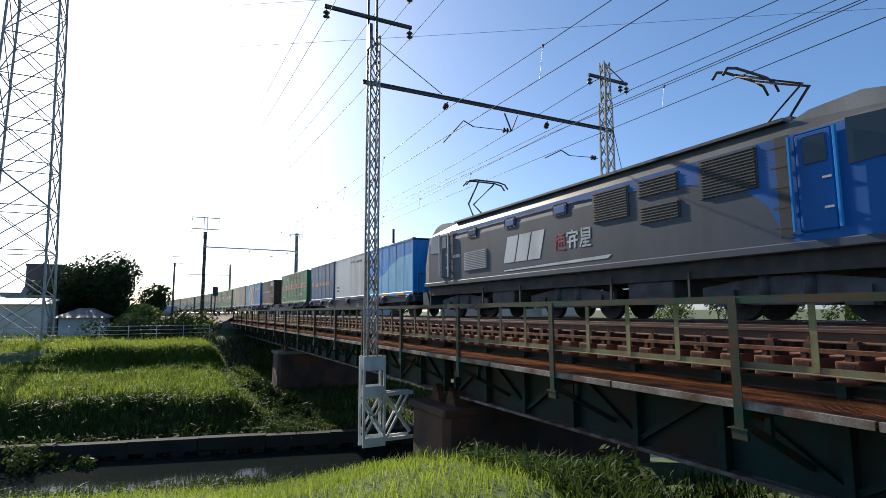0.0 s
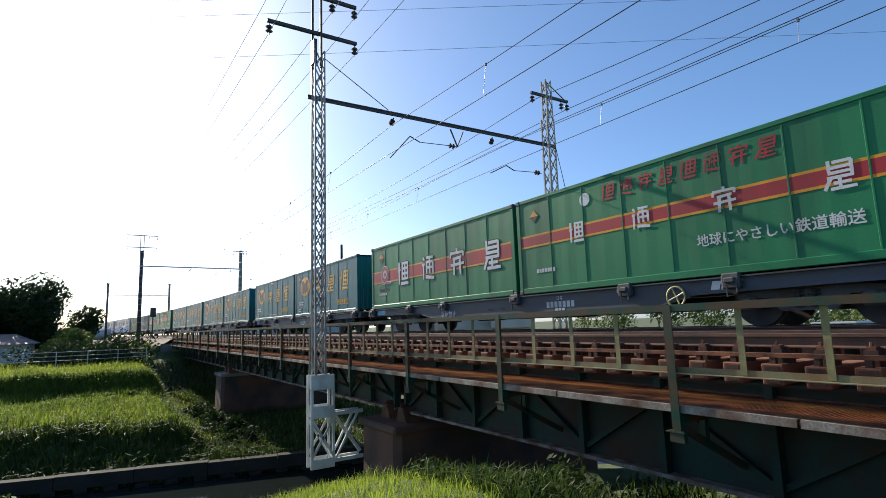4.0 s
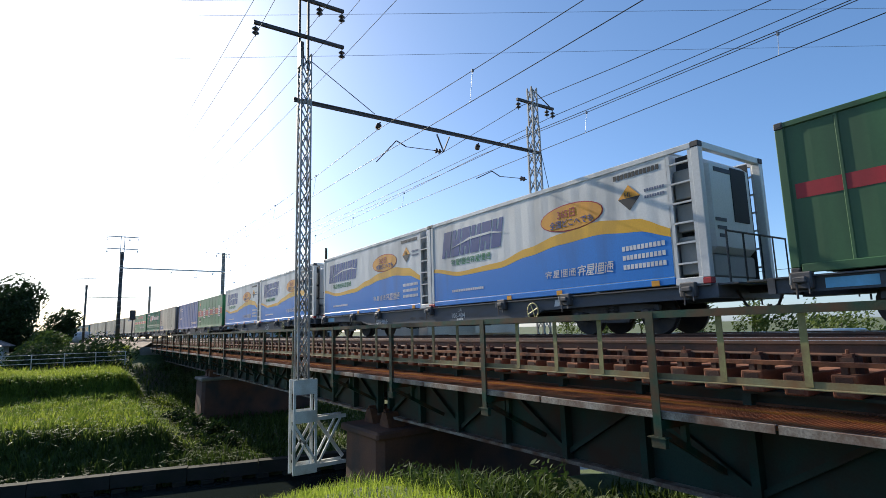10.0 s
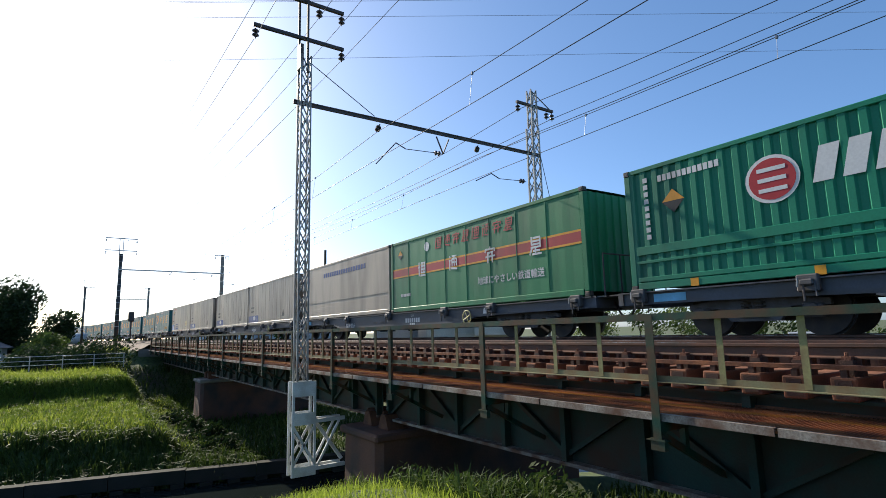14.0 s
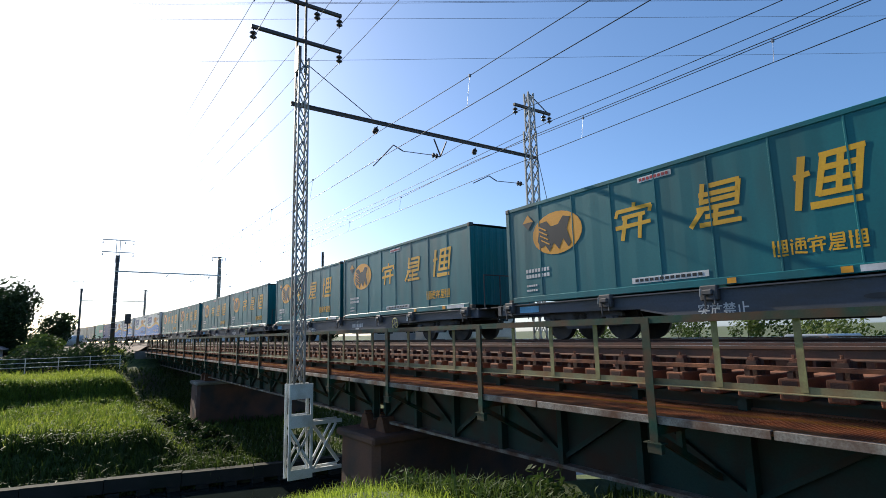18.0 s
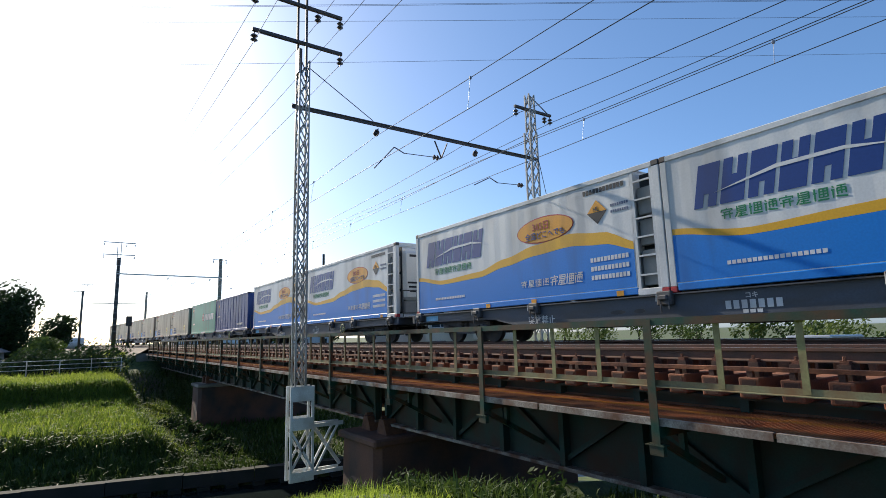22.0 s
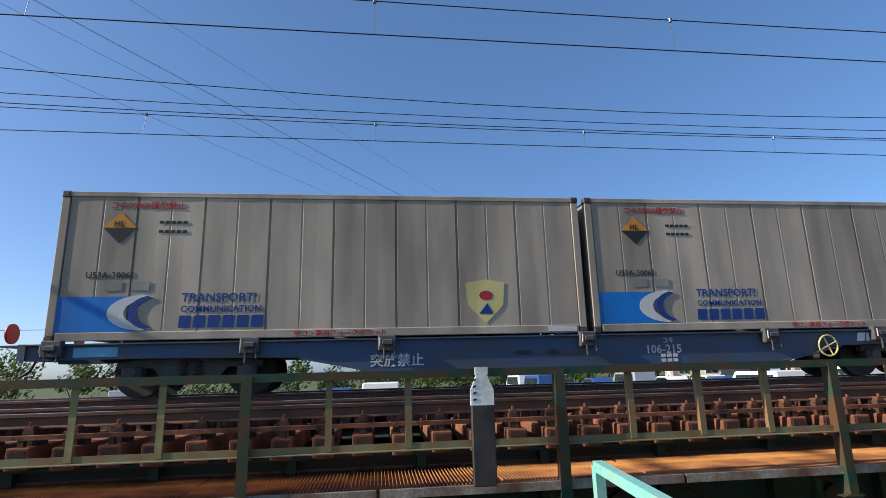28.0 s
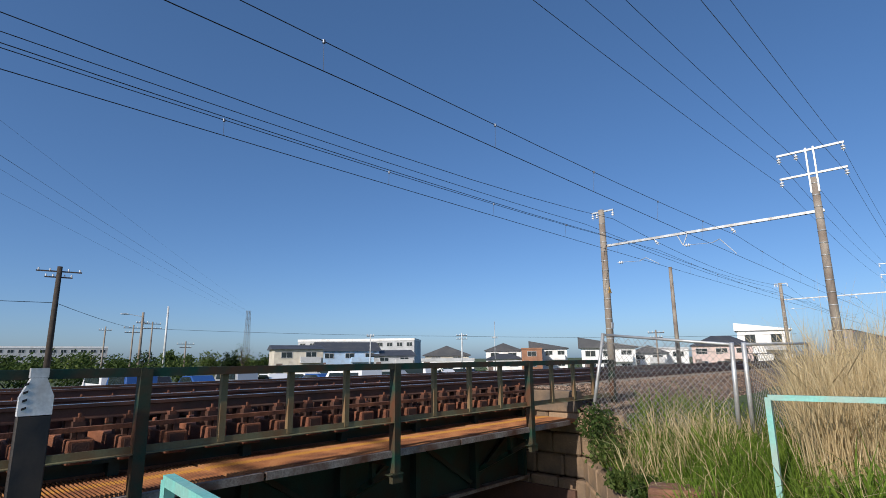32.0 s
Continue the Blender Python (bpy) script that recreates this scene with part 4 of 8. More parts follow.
def fuku(big):
    @put_marks
    def run(root, y):
        z0 = 1.1 if big else 1.3
        h = 0.4 if big else 0.24
        word(root, "stripe", P_RED, lambda bm: slab(bm, [(-4.6, z0), (4.6, z0), (4.6, z0 + h), (-4.6, z0 + h)], y + 0.002))
        word(root, "stripe_edge", P_ORANGE, lambda bm: (slab(bm, [(-4.6, z0 + h), (4.6, z0 + h), (4.6, z0 + h + 0.05), (-4.6, z0 + h + 0.05)], y + 0.002), slab(bm, [(-4.6, z0 - 0.05), (4.6, z0 - 0.05), (4.6, z0), (-4.6, z0)], y + 0.002)))
        s = 0.86 if big else 0.48
        x0 = -2.3 if big else -2.75
        if big:
            characters(root, P_BLACK, [(x0 + i * 1.85, z0 + h / 2 - s / 2, s * 0.95, s) for i in range(4)], y - 0.004, 70, 0.0, 0.2)
        characters(root, P_WHITE, [(x0 + i * 1.85, z0 + h / 2 - s / 2, s * 0.95, s) for i in range(4)], y - 0.009, 70)
        if big:
            zc = z0 + 0.28
            word(root, "emblem", P_WHITE, lambda bm: slab(bm, ellipse(-3.44, zc, 0.36, 0.36), y - 0.006))
            word(root, "emblem_ring", P_RED, lambda bm: slab(bm, ellipse(-3.44, zc, 0.32, 0.32), y - 0.011))
            word(root, "emblem_core", P_WHITE, lambda bm: slab(bm, ellipse(-3.44, zc, 0.17, 0.17), y - 0.016))
            word(root, "emblem_hub", P_RED, lambda bm: slab(bm, ellipse(-3.44, zc, 0.08, 0.08), y - 0.021))
            word(root, "arrow", P_WHITE, lambda bm: slab(bm, [(-4.0, 0.98), (-2.9, 0.98), (-2.9, 1.06), (-3.4, 1.12), (-3.3, 1.05)], y - 0.012))
            word(root, "arrow", P_RED, lambda bm: slab(bm, [(-3.9, 1.0), (-3.0, 1.0), (-3.0, 1.04), (-3.36, 1.08), (-3.3, 1.03)], y - 0.017))
            word(root, "data_text", P_BLACK, lambda bm: bars(bm, -4.0, 0.72, 0.9, 0.1, y, 9))
        else:
            characters(root, P_RED, [(-1.7 + i * 0.5, 2.0, 0.36, 0.36) for i in range(8)], y, 90, 0.15)
            word(root, "emblem", P_WHITE, lambda bm: slab(bm, ellipse(-2.2, 2.15, 0.16, 0.16), y))
        bevel_sign(root, -3.76 if big else -4.0, 2.07, y, 0.24 if big else 0.17)
        if not big:
            writing("地球にやさしい鉄道輸送", 0.25, 0.55, 0.62, P_WHITE, root, y)
        word(root, "data_text", P_WHITE, lambda bm: bars(bm, -4.0, 0.55, 0.7, 0.1, y, 7))
    return run


@put_marks
def m_sagawa(root, y):
    word(root, "blue_panel", P_WAVEBLUE, lambda bm: slab(bm, [(-4.66, 0.18), (-3.3, 0.18), (-3.5, 0.45), (-3.4, 0.78), (-4.66, 0.78)], y + 0.002))
    word(root, "moon_arc", P_WHITE, lambda bm: slab(bm, [(-3.15 + 0.62 * math.cos(a), 0.5 + 0.31 * math.sin(a)) for a in np.linspace(math.radians(95), math.radians(265), 12)] + [(-2.95 + 0.55 * math.cos(a), 0.5 + 0.27 * math.sin(a)) for a in np.linspace(math.radians(262), math.radians(98), 12)], y - 0.004))
    word(root, "moon_core", P_DKBLUE, lambda bm: slab(bm, [(-3.07 + 0.36 * math.cos(a), 0.5 + 0.29 * math.sin(a)) for a in np.linspace(math.radians(100), math.radians(260), 10)] + [(-2.95 + 0.34 * math.cos(a), 0.5 + 0.26 * math.sin(a)) for a in np.linspace(math.radians(257), math.radians(103), 10)], y - 0.009))
    writing("TRANSPORT!", 0.215, -2.58, 0.68, P_DKBLUE, root, y)
    writing("COMMUNICATION", 0.157, -2.58, 0.50, P_DKBLUE, root, y)
    blocks(root, P_DKBLUE, -2.6, 0.23, 1.45, 0.21, y, 6, 0.05, 0.2)
    bevel_sign(root, -3.7, 2.0, y, 0.28)
    writing("HL", 0.15, -3.81, 2.02, P_BLACK, root, y - 0.006)
    writing("コキ50000積載禁止", 0.15, -3.9, 2.36, P_RED, root, y)
    writing("U53A-30061", 0.155, -4.18, 1.1, P_BLACK, root, y)
    word(root, "data_plates", P_FRAME, lambda bm: [slab(bm, [(x, 0.88), (x + 0.3, 0.88), (x + 0.3, 1.04), (x, 1.04)], y) for x in (-3.86, -3.42)])
    writing("空コン専用フォークポケット", 0.125, -0.66, 0.055, P_RED, root, y - 0.002)
    for text, size, z in (("TRANSPORT!", 0.2, 1.98), ("COMMUNICATION", 0.145, 1.8)):
        bm = letters(text, size)
        bm.transform(pose(-4.684, 0.62, z, 0, 0, -90))
        part("lettering", bm, P_FADED, root)
    bm = BM()
    for k in range(6):
        box(bm, -4.688, -4.68, 0.42 - 0.22 * k, 0.58 - 0.22 * k, 1.5, 1.7)
    part("company_lettering", bm, P_WAVEBLUE, root)["kind"] = "stuff"
    word(root, "shield_emblem", P_CREAM, lambda bm: slab(bm, [(2.42, 0.98), (2.8, 1.04), (3.16, 0.98), (3.12, 0.56), (2.79, 0.22), (2.46, 0.56)], y))
    word(root, "shield_figure", P_DKBLUE, lambda bm: slab(bm, [(2.66, 0.4), (2.92, 0.4), (2.82, 0.6)], y - 0.005))
    word(root, "shield_ring", P_RED, lambda bm: slab(bm, ellipse(2.8, 0.74, 0.13, 0.09, 10), y - 0.005))
    word(root, "notice_plate", P_WHITE, lambda bm: slab(bm, [(3.95, 0.06), (4.5, 0.06), (4.5, 0.15), (3.95, 0.15)], y))
    word(root, "data_text", P_BLACK, lambda bm: [bars(bm, -3.05, 2.08 - 0.17 * i, 0.5, 0.05, y, 5) for i in range(2)])


@put_marks
def m_grey_old(root, y):
    word(root, "blue_panel", P_DKBLUE, lambda bm: slab(bm, [(-4.66, 0.18), (-2.2, 0.18), (-2.35, 0.62), (-4.66, 0.62)], y + 0.002))
    word(root, "data_text", P_BLACK, lambda bm: [bars(bm, -4.0, 1.1 - 0.25 * i, 0.7, 0.09, y, 7) for i in range(2)])
    word(root, "moon_arc", P_WHITE, lambda bm: slab(bm, ellipse(-3.2, 0.45, 0.28, 0.14), y - 0.004))
    word(root, "emblem", P_BLACK, lambda bm: slab(bm, [(2.5, 0.4), (2.9, 0.4), (2.75, 0.8)], y))


@put_marks
def m_wave(root, y):
    """White upper half, a golden wave, blue lower half, a row of slanted blue blocks above it."""
    n = 40
    L, R = 4.62, 4.02
    top = [(-4.7, 1.25), (-3.1, 1.03), (-1.3, 1.1), (-0.1, 1.33), (1.06, 1.52), (2.2, 1.62), (3.2, 1.5), (4.2, 1.12)]
    low = [(-4.7, 1.13), (-3.1, 0.9), (-1.3, 0.93), (-0.1, 1.11), (1.06, 1.25), (2.2, 1.31), (3.2, 1.22), (4.2, 0.96)]
    xs = [-L + (L + R) * i / n for i in range(n + 1)]
    word(root, "blue_half", P_WAVEBLUE, lambda bm: slab(bm, [(-L, 0.192), (R, 0.192)] + [(x, lerp_table(x, low)) for x in xs[::-1]], y + 0.003))
    word(root, "golden_wave", P_YELLOW, lambda bm: slab(bm, [(x, lerp_table(x, low)) for x in xs] + [(x, lerp_table(x, top)) for x in xs[::-1]], y + 0.002))
    # six heavy slanting blocks, each notched, cut across by a white sweep
    st = 0.5
    for i in range(6):
        x0 = -4.12 + i * st

        def notched(bm, x0=x0, i=i):
            z, h, w, k = 1.54, 0.82, st * 0.86, 0.2
            pt = lambda u, v: (x0 + u * w + k * v, z + v)
            slab(bm, [pt(0, 0), pt(0.4, 0), pt(0.4, 0.3 * h), pt(0.62, 0.3 * h), pt(0.62, 0), pt(1, 0), pt(1, h), pt(0, h)] if i % 2 == 0 else [pt(0, 0), pt(1, 0), pt(1, h), pt(0.62, h), pt(0.62, 0.62 * h), pt(0.4, 0.62 * h), pt(0.4, h), pt(0, h)], y)
        word(root, "letter_block", P_DKBLUE, notched)
    word(root, "white_sweep", P_WHITE, lambda bm: slab(bm, [(-3.7, 1.78), (-2.6, 1.96), (-1.6, 1.98), (-0.9, 1.9), (-1.6, 2.04), (-2.6, 2.03)], y - 0.006))
    word(root, "lettering_small", P_GREEN, lambda bm: [glyph(bm, -3.62 + 0.25 * i, 1.25, 0.22, 0.2, y, 500 + i) for i in range(8)])
    word(root, "oval_rim", P_RED, lambda bm: slab(bm, ellipse(1.42, 1.88, 1.0, 0.34), y + 0.002))
    word(root, "oval_badge", P_ORANGE, lambda bm: slab(bm, ellipse(1.42, 1.88, 0.97, 0.31), y - 0.002))
    writing("全国どこへでも", 0.2, 0.74, 1.68, P_DKBLUE, root, y - 0.009)
    writing("365日", 0.25, 1.0, 1.9, P_RED, root, y - 0.009)
    bevel_sign(root, 3.12, 1.98, y, 0.28)
    writing("HL", 0.15, 3.01, 2.0, P_BLACK, root, y - 0.006)
    word(root, "data_text", P_BLACK, lambda bm: bars(bm, 2.75, 2.42, 1.15, 0.11, y, 12, 0, 0.2))
    word(root, "data_text", P_FADED, lambda bm: [bars(bm, 3.5, 2.02 - 0.14 * i, 0.48, 0.06, y, 8) for i in range(2)])
    word(root, "company_lettering", P_WHITE, lambda bm: [glyph(bm, 0.5 + 0.26 * i, 0.46 - (0.03 if i > 3 else 0), 0.22 if i < 4 else 0.25, 0.18 if i < 4 else 0.25, y - 0.004, 520 + i, 0.05 if i < 4 else 0.15) for i in range(8)])
    word(root, "data_text", P_WHITE, lambda bm: [bars(bm, 2.85, 0.84 - 0.2 * i, 1.05, 0.1, y - 0.003, 11) for i in range(3)])
    word(root, "data_text", P_WHITE, lambda bm: bars(bm, -3.6, 0.42, 1.6, 0.07, y - 0.003, 18))


def reefer(label, length, height=2.77):
    """A refrigerated container: an insulated box, and at its +x end an open frame with ladders round the cooling unit."""
    root = thing("freight_container", label, "freight container", "containers on the train")
    L, B = length / 2, length / 2 - 0.72
    for sgn in (-1, 1):
        bm = BM()
        n = 34
        xs = [-L + 0.13 + (B + L - 0.13) * i / n for i in range(n + 1)]
        lo = [bm.verts.new((x, sgn * (CW - 0.012 - 0.004 * (i % 2)), 0.17)) for i, x in enumerate(xs)]
        hi = [bm.verts.new((x, sgn * (CW - 0.012 - 0.004 * (i % 2)), height - 0.12)) for i, x in enumerate(xs)]
        for k in range(n):
            bm.faces.new((lo[k], lo[k + 1], hi[k + 1], hi[k]))
        part("side_panel", fixed(bm), P_WHITE, root)
        y0, y1 = (-CW - 0.004, -CW + 0.05) if sgn < 0 else (CW - 0.05, CW + 0.004)
        bm = BM()
        chamfer(bm, -L + 0.16, B, y0, y1, 0.03, 0.175, 0.012)
        part("bottom_rail", fixed(bm), P_WAVEBLUE, root, "blue bottom rail")
        bm = BM()
        chamfer(bm, -L + 0.12, L - 0.16, y0, y1, height - 0.125, height - 0.012, 0.01)
        part("top_rail", fixed(bm), P_WHITE, root)
        bm = BM()
        chamfer(bm, B, L - 0.14, y0, y1, 0.0, 0.14, 0.012)
        part("end_sill", fixed(bm), P_WHITE, root)
        # dark sheet standing in for the shade behind the ladder, rungs and rails
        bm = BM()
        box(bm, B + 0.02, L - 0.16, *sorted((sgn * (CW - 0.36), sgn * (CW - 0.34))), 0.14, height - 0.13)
        part("recess", bm, L_SHADE, root, "dark sheet standing in for shade behind the ladder")
        for z0, z1 in ((0.2, 0.95), (1.05, 1.6), (1.7, 2.3)) if sgn < 0 else ():
            bm = BM()
            chamfer(bm, B + 0.08, L - 0.22, *sorted((sgn * (CW - 0.33), sgn * (CW - 0.12))), z0, z1, 0.02)
            part("equipment_box", fixed(bm), P_FRAME, root)
        for x in (B + 0.05, L - 0.2):
            bm = BM()
            beam(bm, (x, sgn * (CW - 0.03), 0.14), (x, sgn * (CW - 0.03), height - 0.12), 0.07, 0.05)
            part("ladder_post", fixed(bm), P_WHITE, root)
        for k in range(6):
            bm = BM()
            z = 0.42 + 0.4 * k
            beam(bm, (B + 0.05, sgn * (CW - 0.03), z), (L - 0.2, sgn * (CW - 0.03), z), 0.05, 0.035)
            part("ladder_rung", fixed(bm), P_WHITE, root)
        for e in (-1, 1):
            bm = BM()
            w = 0.14 if e < 0 else 0.17
            chamfer(bm, *sorted((e * L, e * (L - w))), *sorted((sgn * CW, sgn * (CW - 0.14))), 0.12, height - 0.12, 0.012)
            part("corner_post", fixed(bm), P_WHITE, root)
            for z0, z1 in ((0.0, 0.12), (height - 0.12, height)):
                bm = BM()
                chamfer(bm, *sorted((e * (L + 0.006), e * (L - w))), *sorted((sgn * (CW + 0.006), sgn * (CW - 0.15))), z0, z1, 0.015)
                part("corner_casting", fixed(bm), dark_steel if z1 > 1 else P_RED, root)
    bm = BM()
    chamfer(bm, -L + 0.1, B, -CW + 0.04, CW - 0.04, height - 0.05, height - 0.004, 0.02)
    part("roof", fixed(bm), P_WHITE, root)
    bm = BM()
    box(bm, B - 0.05, B - 0.01, -CW + 0.05, CW - 0.05, 0.1, height - 0.06)
    part("bulkhead", bm, P_WHITE, root)
    bm = BM()
    box(bm, -L + 0.02, -L + 0.07, -CW + 0.1, CW - 0.1, 0.12, height - 0.1)
    part("end_door", bm, P_WHITE, root)
    for yb in (-0.75, -0.3, 0.3, 0.75):
        bm = BM()
        tube(bm, (-L + 0.0, yb, 0.2), (-L + 0.0, yb, height - 0.16), 0.018, 6)
        part("lock_bar", fixed(bm), P_FRAME, root)
    # the cooling unit
    bm = BM()
    chamfer(bm, B, L - 0.1, -0.86, 0.86, 0.62, height - 0.24, 0.12)
    part("cooling_unit", fixed(bm), P_WHITE, root, "white rounded cooling unit")
    bm = BM()
    chamfer(bm, L - 0.11, L - 0.085, 0.02, 0.62, 1.28, 2.42, 0.01)
    part("grille", fixed(bm), L_SHADE, root, "dark cooling grille")
    bm = BM()
    chamfer(bm, B, L - 0.16, -0.8, 0.8, 0.14, 0.6, 0.04)
    part("fuel_tank", fixed(bm), P_FRAME, root)
    bm = BM()
    for i in range(3):
        box(bm, L - 0.1, L - 0.09, -0.7 + 0.05 * i, -0.3 - 0.02 * i, 1.25 - 0.16 * i, 1.32 - 0.16 * i)
    box(bm, L - 0.1, L - 0.09, -0.6, 0.5, 2.27, 2.36)
    part("data_text", bm, P_BLACK, root)["kind"] = "stuff"
    for z in (0.06, height - 0.06):
        bm = BM()
        beam(bm, (L - 0.08, -CW + 0.14, z), (L - 0.08, CW - 0.14, z), 0.12, 0.12)
        part("end_rail", fixed(bm), P_WHITE, root)
    for x in (-0.9, 0.95, 3.6):
        bm = BM()
        box(bm, x - 0.09, x + 0.09, -CW - 0.012, -CW, 0.03, 0.14)
        part("warning_plate", bm, P_ORANGE, root)
    m_wave(root, -CW + 0.011)
    return root


@put_marks
def m_royal(root, y):
    word(root, "company_lettering", P_WHITE, lambda bm: bars(bm, 2.35, 0.45, 1.85, 0.2, y, 12, 0.25, 0.25))
    word(root, "swoosh", P_WHITE, lambda bm: slab(bm, [(1.7, 0.5), (2.1, 0.66), (2.3, 0.6), (2.25, 0.42), (2.05, 0.4), (2.1, 0.5), (2.05, 0.58)], y))
    word(root, "caution_mark", P_CREAM, lambda bm: slab(bm, [(-4.0, 2.0), (-3.5, 2.0), (-3.75, 2.2)], y))
    writing("U54A-30132", 0.2, -4.1, 1.05, P_WHITE, root, y)
    word(root, "data_text", P_WHITE, lambda bm: [bars(bm, -3.3, 2.1 - 0.2 * i, 0.7, 0.06, y, 6) for i in range(2)])
    word(root, "notice_plate", P_WHITE, lambda bm: slab(bm, [(3.2, 0.06), (4.2, 0.06), (4.2, 0.14), (3.2, 0.14)], y))


@put_marks
def m_zen(root, y):
    word(root, "company_mark", P_RED, lambda bm: slab(bm, ellipse(0.22, 1.42, 0.36, 0.34), y))
    word(root, "company_mark_core", P_WHITE, lambda bm: slab(bm, [(-0.02, 1.2), (0.44, 1.2), (0.44, 1.32), (0.32, 1.34), (0.32, 1.5), (0.46, 1.64), (0.0, 1.64), (0.0, 1.53), (0.12, 1.5), (0.12, 1.34)], y - 0.005))
    blocks(root, P_WHITE, 0.72, 1.14, 3.3, 0.52, y, 6, 0.22, 0.26)
    bevel_sign(root, -3.95, 2.15, y, 0.22)
    word(root, "data_text", P_WHITE, lambda bm: bars(bm, -4.2, 2.42, 0.9, 0.1, y, 9))
    word(root, "data_text", P_WHITE, lambda bm: [bars(bm, -3.6, 2.2 - 0.12 * i, 0.35, 0.05, y, 5) for i in range(2)])
    word(root, "notice_plate", P_WHITE, lambda bm: slab(bm, [(-4.05, 0.86), (-3.2, 0.86), (-3.2, 1.0), (-4.05, 1.0)], y))
    word(root, "notice_plate", P_WHITE, lambda bm: slab(bm, [(-0.4, 0.04), (1.3, 0.04), (1.3, 0.15), (-0.4, 0.15)], y))
    for x in (-0.9, 1.6):
        word(root, "arrow", P_RED, lambda bm, x=x: slab(bm, [(x - 0.07, 0.42), (x, 0.3), (x + 0.07, 0.42)], y))


@put_marks
def m_navy(root, y):
    word(root, "company_lettering", P_WHITE, lambda bm: bars(bm, 1.9, 0.42, 1.5, 0.14, y, 10, 0.2, 0.3))
    bevel_sign(root, -3.7, 2.0, y, 0.2)
    word(root, "data_text", P_WHITE, lambda bm: bars(bm, -4.0, 1.2, 0.8, 0.09, y, 8))


@put_marks
def m_onl(root, y):
    for z0, z1 in ((0.74, 0.92), (0.56, 0.62), (0.19, 0.28)):
        bm = BM()
        chamfer(bm, -4.52, 4.52, -CW - 0.006, -CW + 0.012, z0, z1, 0.008)
        part("belt_rail", fixed(bm), P_SEAGREEN, root)
    word(root, "company_mark", P_WHITE, lambda bm: slab(bm, ellipse(-1.75, 1.72, 0.44, 0.42), y))
    word(root, "company_mark_core", P_RED, lambda bm: slab(bm, ellipse(-1.75, 1.72, 0.38, 0.36), y - 0.005))
    word(root, "company_mark_bars", P_WHITE, lambda bm: [slab(bm, [(-1.98, z), (-1.52, z), (-1.52, z + 0.07), (-1.98, z + 0.07)], y - 0.010) for z in (1.5, 1.68, 1.86)])
    blocks(root, P_WHITE, -1.15, 1.5, 1.25, 0.58, y, 3, 0.25, 0.3)
    blocks(root, P_WHITE, 0.35, 1.5, 3.3, 0.42, y, 9, 0.2, 0.3)
    word(root, "data_text", P_WHITE, lambda bm: bars(bm, -3.9, 2.2, 1.3, 0.13, y, 12))
    bevel_sign(root, -3.6, 1.75, y, 0.24)
    word(root, "data_text", P_WHITE, lambda bm: [bars(bm, -4.25, 2.25 - 0.15 * i, 0.1, 0.1, y, 1, 0, 0) for i in range(9)])
    for x in (-3.3, -1.2, 1.2, 3.3):
        word(root, "yellow_clip", P_ORANGE, lambda bm, x=x: slab(bm, [(x - 0.08, 0.02), (x + 0.08, 0.02), (x + 0.08, 0.17), (x - 0.08, 0.17)], y - 0.02))


@put_marks
def m_beige(root, y):
    word(root, "company_lettering", P_DKBLUE, lambda bm: bars(bm, -1.9, 1.95, 4.6, 0.2, y, 18, 0.15, 0.3))
    word(root, "belt", P_BEIGE, lambda bm: slab(bm, [(-4.5, 0.8), (4.5, 0.8), (4.5, 0.86), (-4.5, 0.86)], y - 0.01))
    word(root, "emblem", P_RED, lambda bm: slab(bm, ellipse(-3.9, 2.0, 0.16, 0.16), y))


@put_marks
def m_corr(root, y):
    word(root, "faded_lettering", P_FADED, lambda bm: bars(bm, -2.2, 0.95, 4.4, 0.75, y + 0.002, 7, 0.05, 0.42))
    word(root, "lettering", P_BLACK, lambda bm: [glyph(bm, 1.9 + i * 0.55, 0.42, 0.3, 0.28, y, 300 + i) for i in range(3)])
    for x in (-2.1, -0.2):
        word(root, "roof_patch", P_CORR, lambda bm: slab(bm, [(x, 1.95), (x + 1.0, 1.95), (x + 1.0, 2.492), (x, 2.492)], y - 0.006))
    word(root, "data_text", P_BLACK, lambda bm: [bars(bm, 3.98, 2.15 - 0.12 * i, 0.09, 0.07, y - 0.004, 1, 0, 0) for i in range(9)])


@put_marks
def m_dkgreen(root, y):
    word(root, "stripe", P_RED, lambda bm: slab(bm, [(-4.5, 1.25), (4.5, 1.25), (4.5, 1.5), (-4.5, 1.5)], y + 0.002))
    characters(root, P_BEIGE, [(-2.9 + i * 1.85, 1.1, 0.42, 0.46) for i in range(4)], y - 0.003, 70)


@put_marks
def m_arrows(root, y):
    def chev(bm, x):
        slab(bm, [(x, 1.3), (x + 0.9, 2.45), (x + 1.55, 2.45), (x + 0.65, 1.3), (x + 1.55, 0.2), (x + 0.9, 0.2)], y)
    for x in (-2.45, -1.45, -0.45):
        word(root, "chevron", P_CREAM, lambda bm, x=x: chev(bm, x))
    word(root, "company_lettering", P_CREAM, lambda bm: bars(bm, 2.2, 1.75, 1.9, 0.3, y, 5, 0.1, 0.3))
    word(root, "data_text", P_WHITE, lambda bm: bars(bm, -4.1, 0.5, 0.9, 0.1, y, 8))


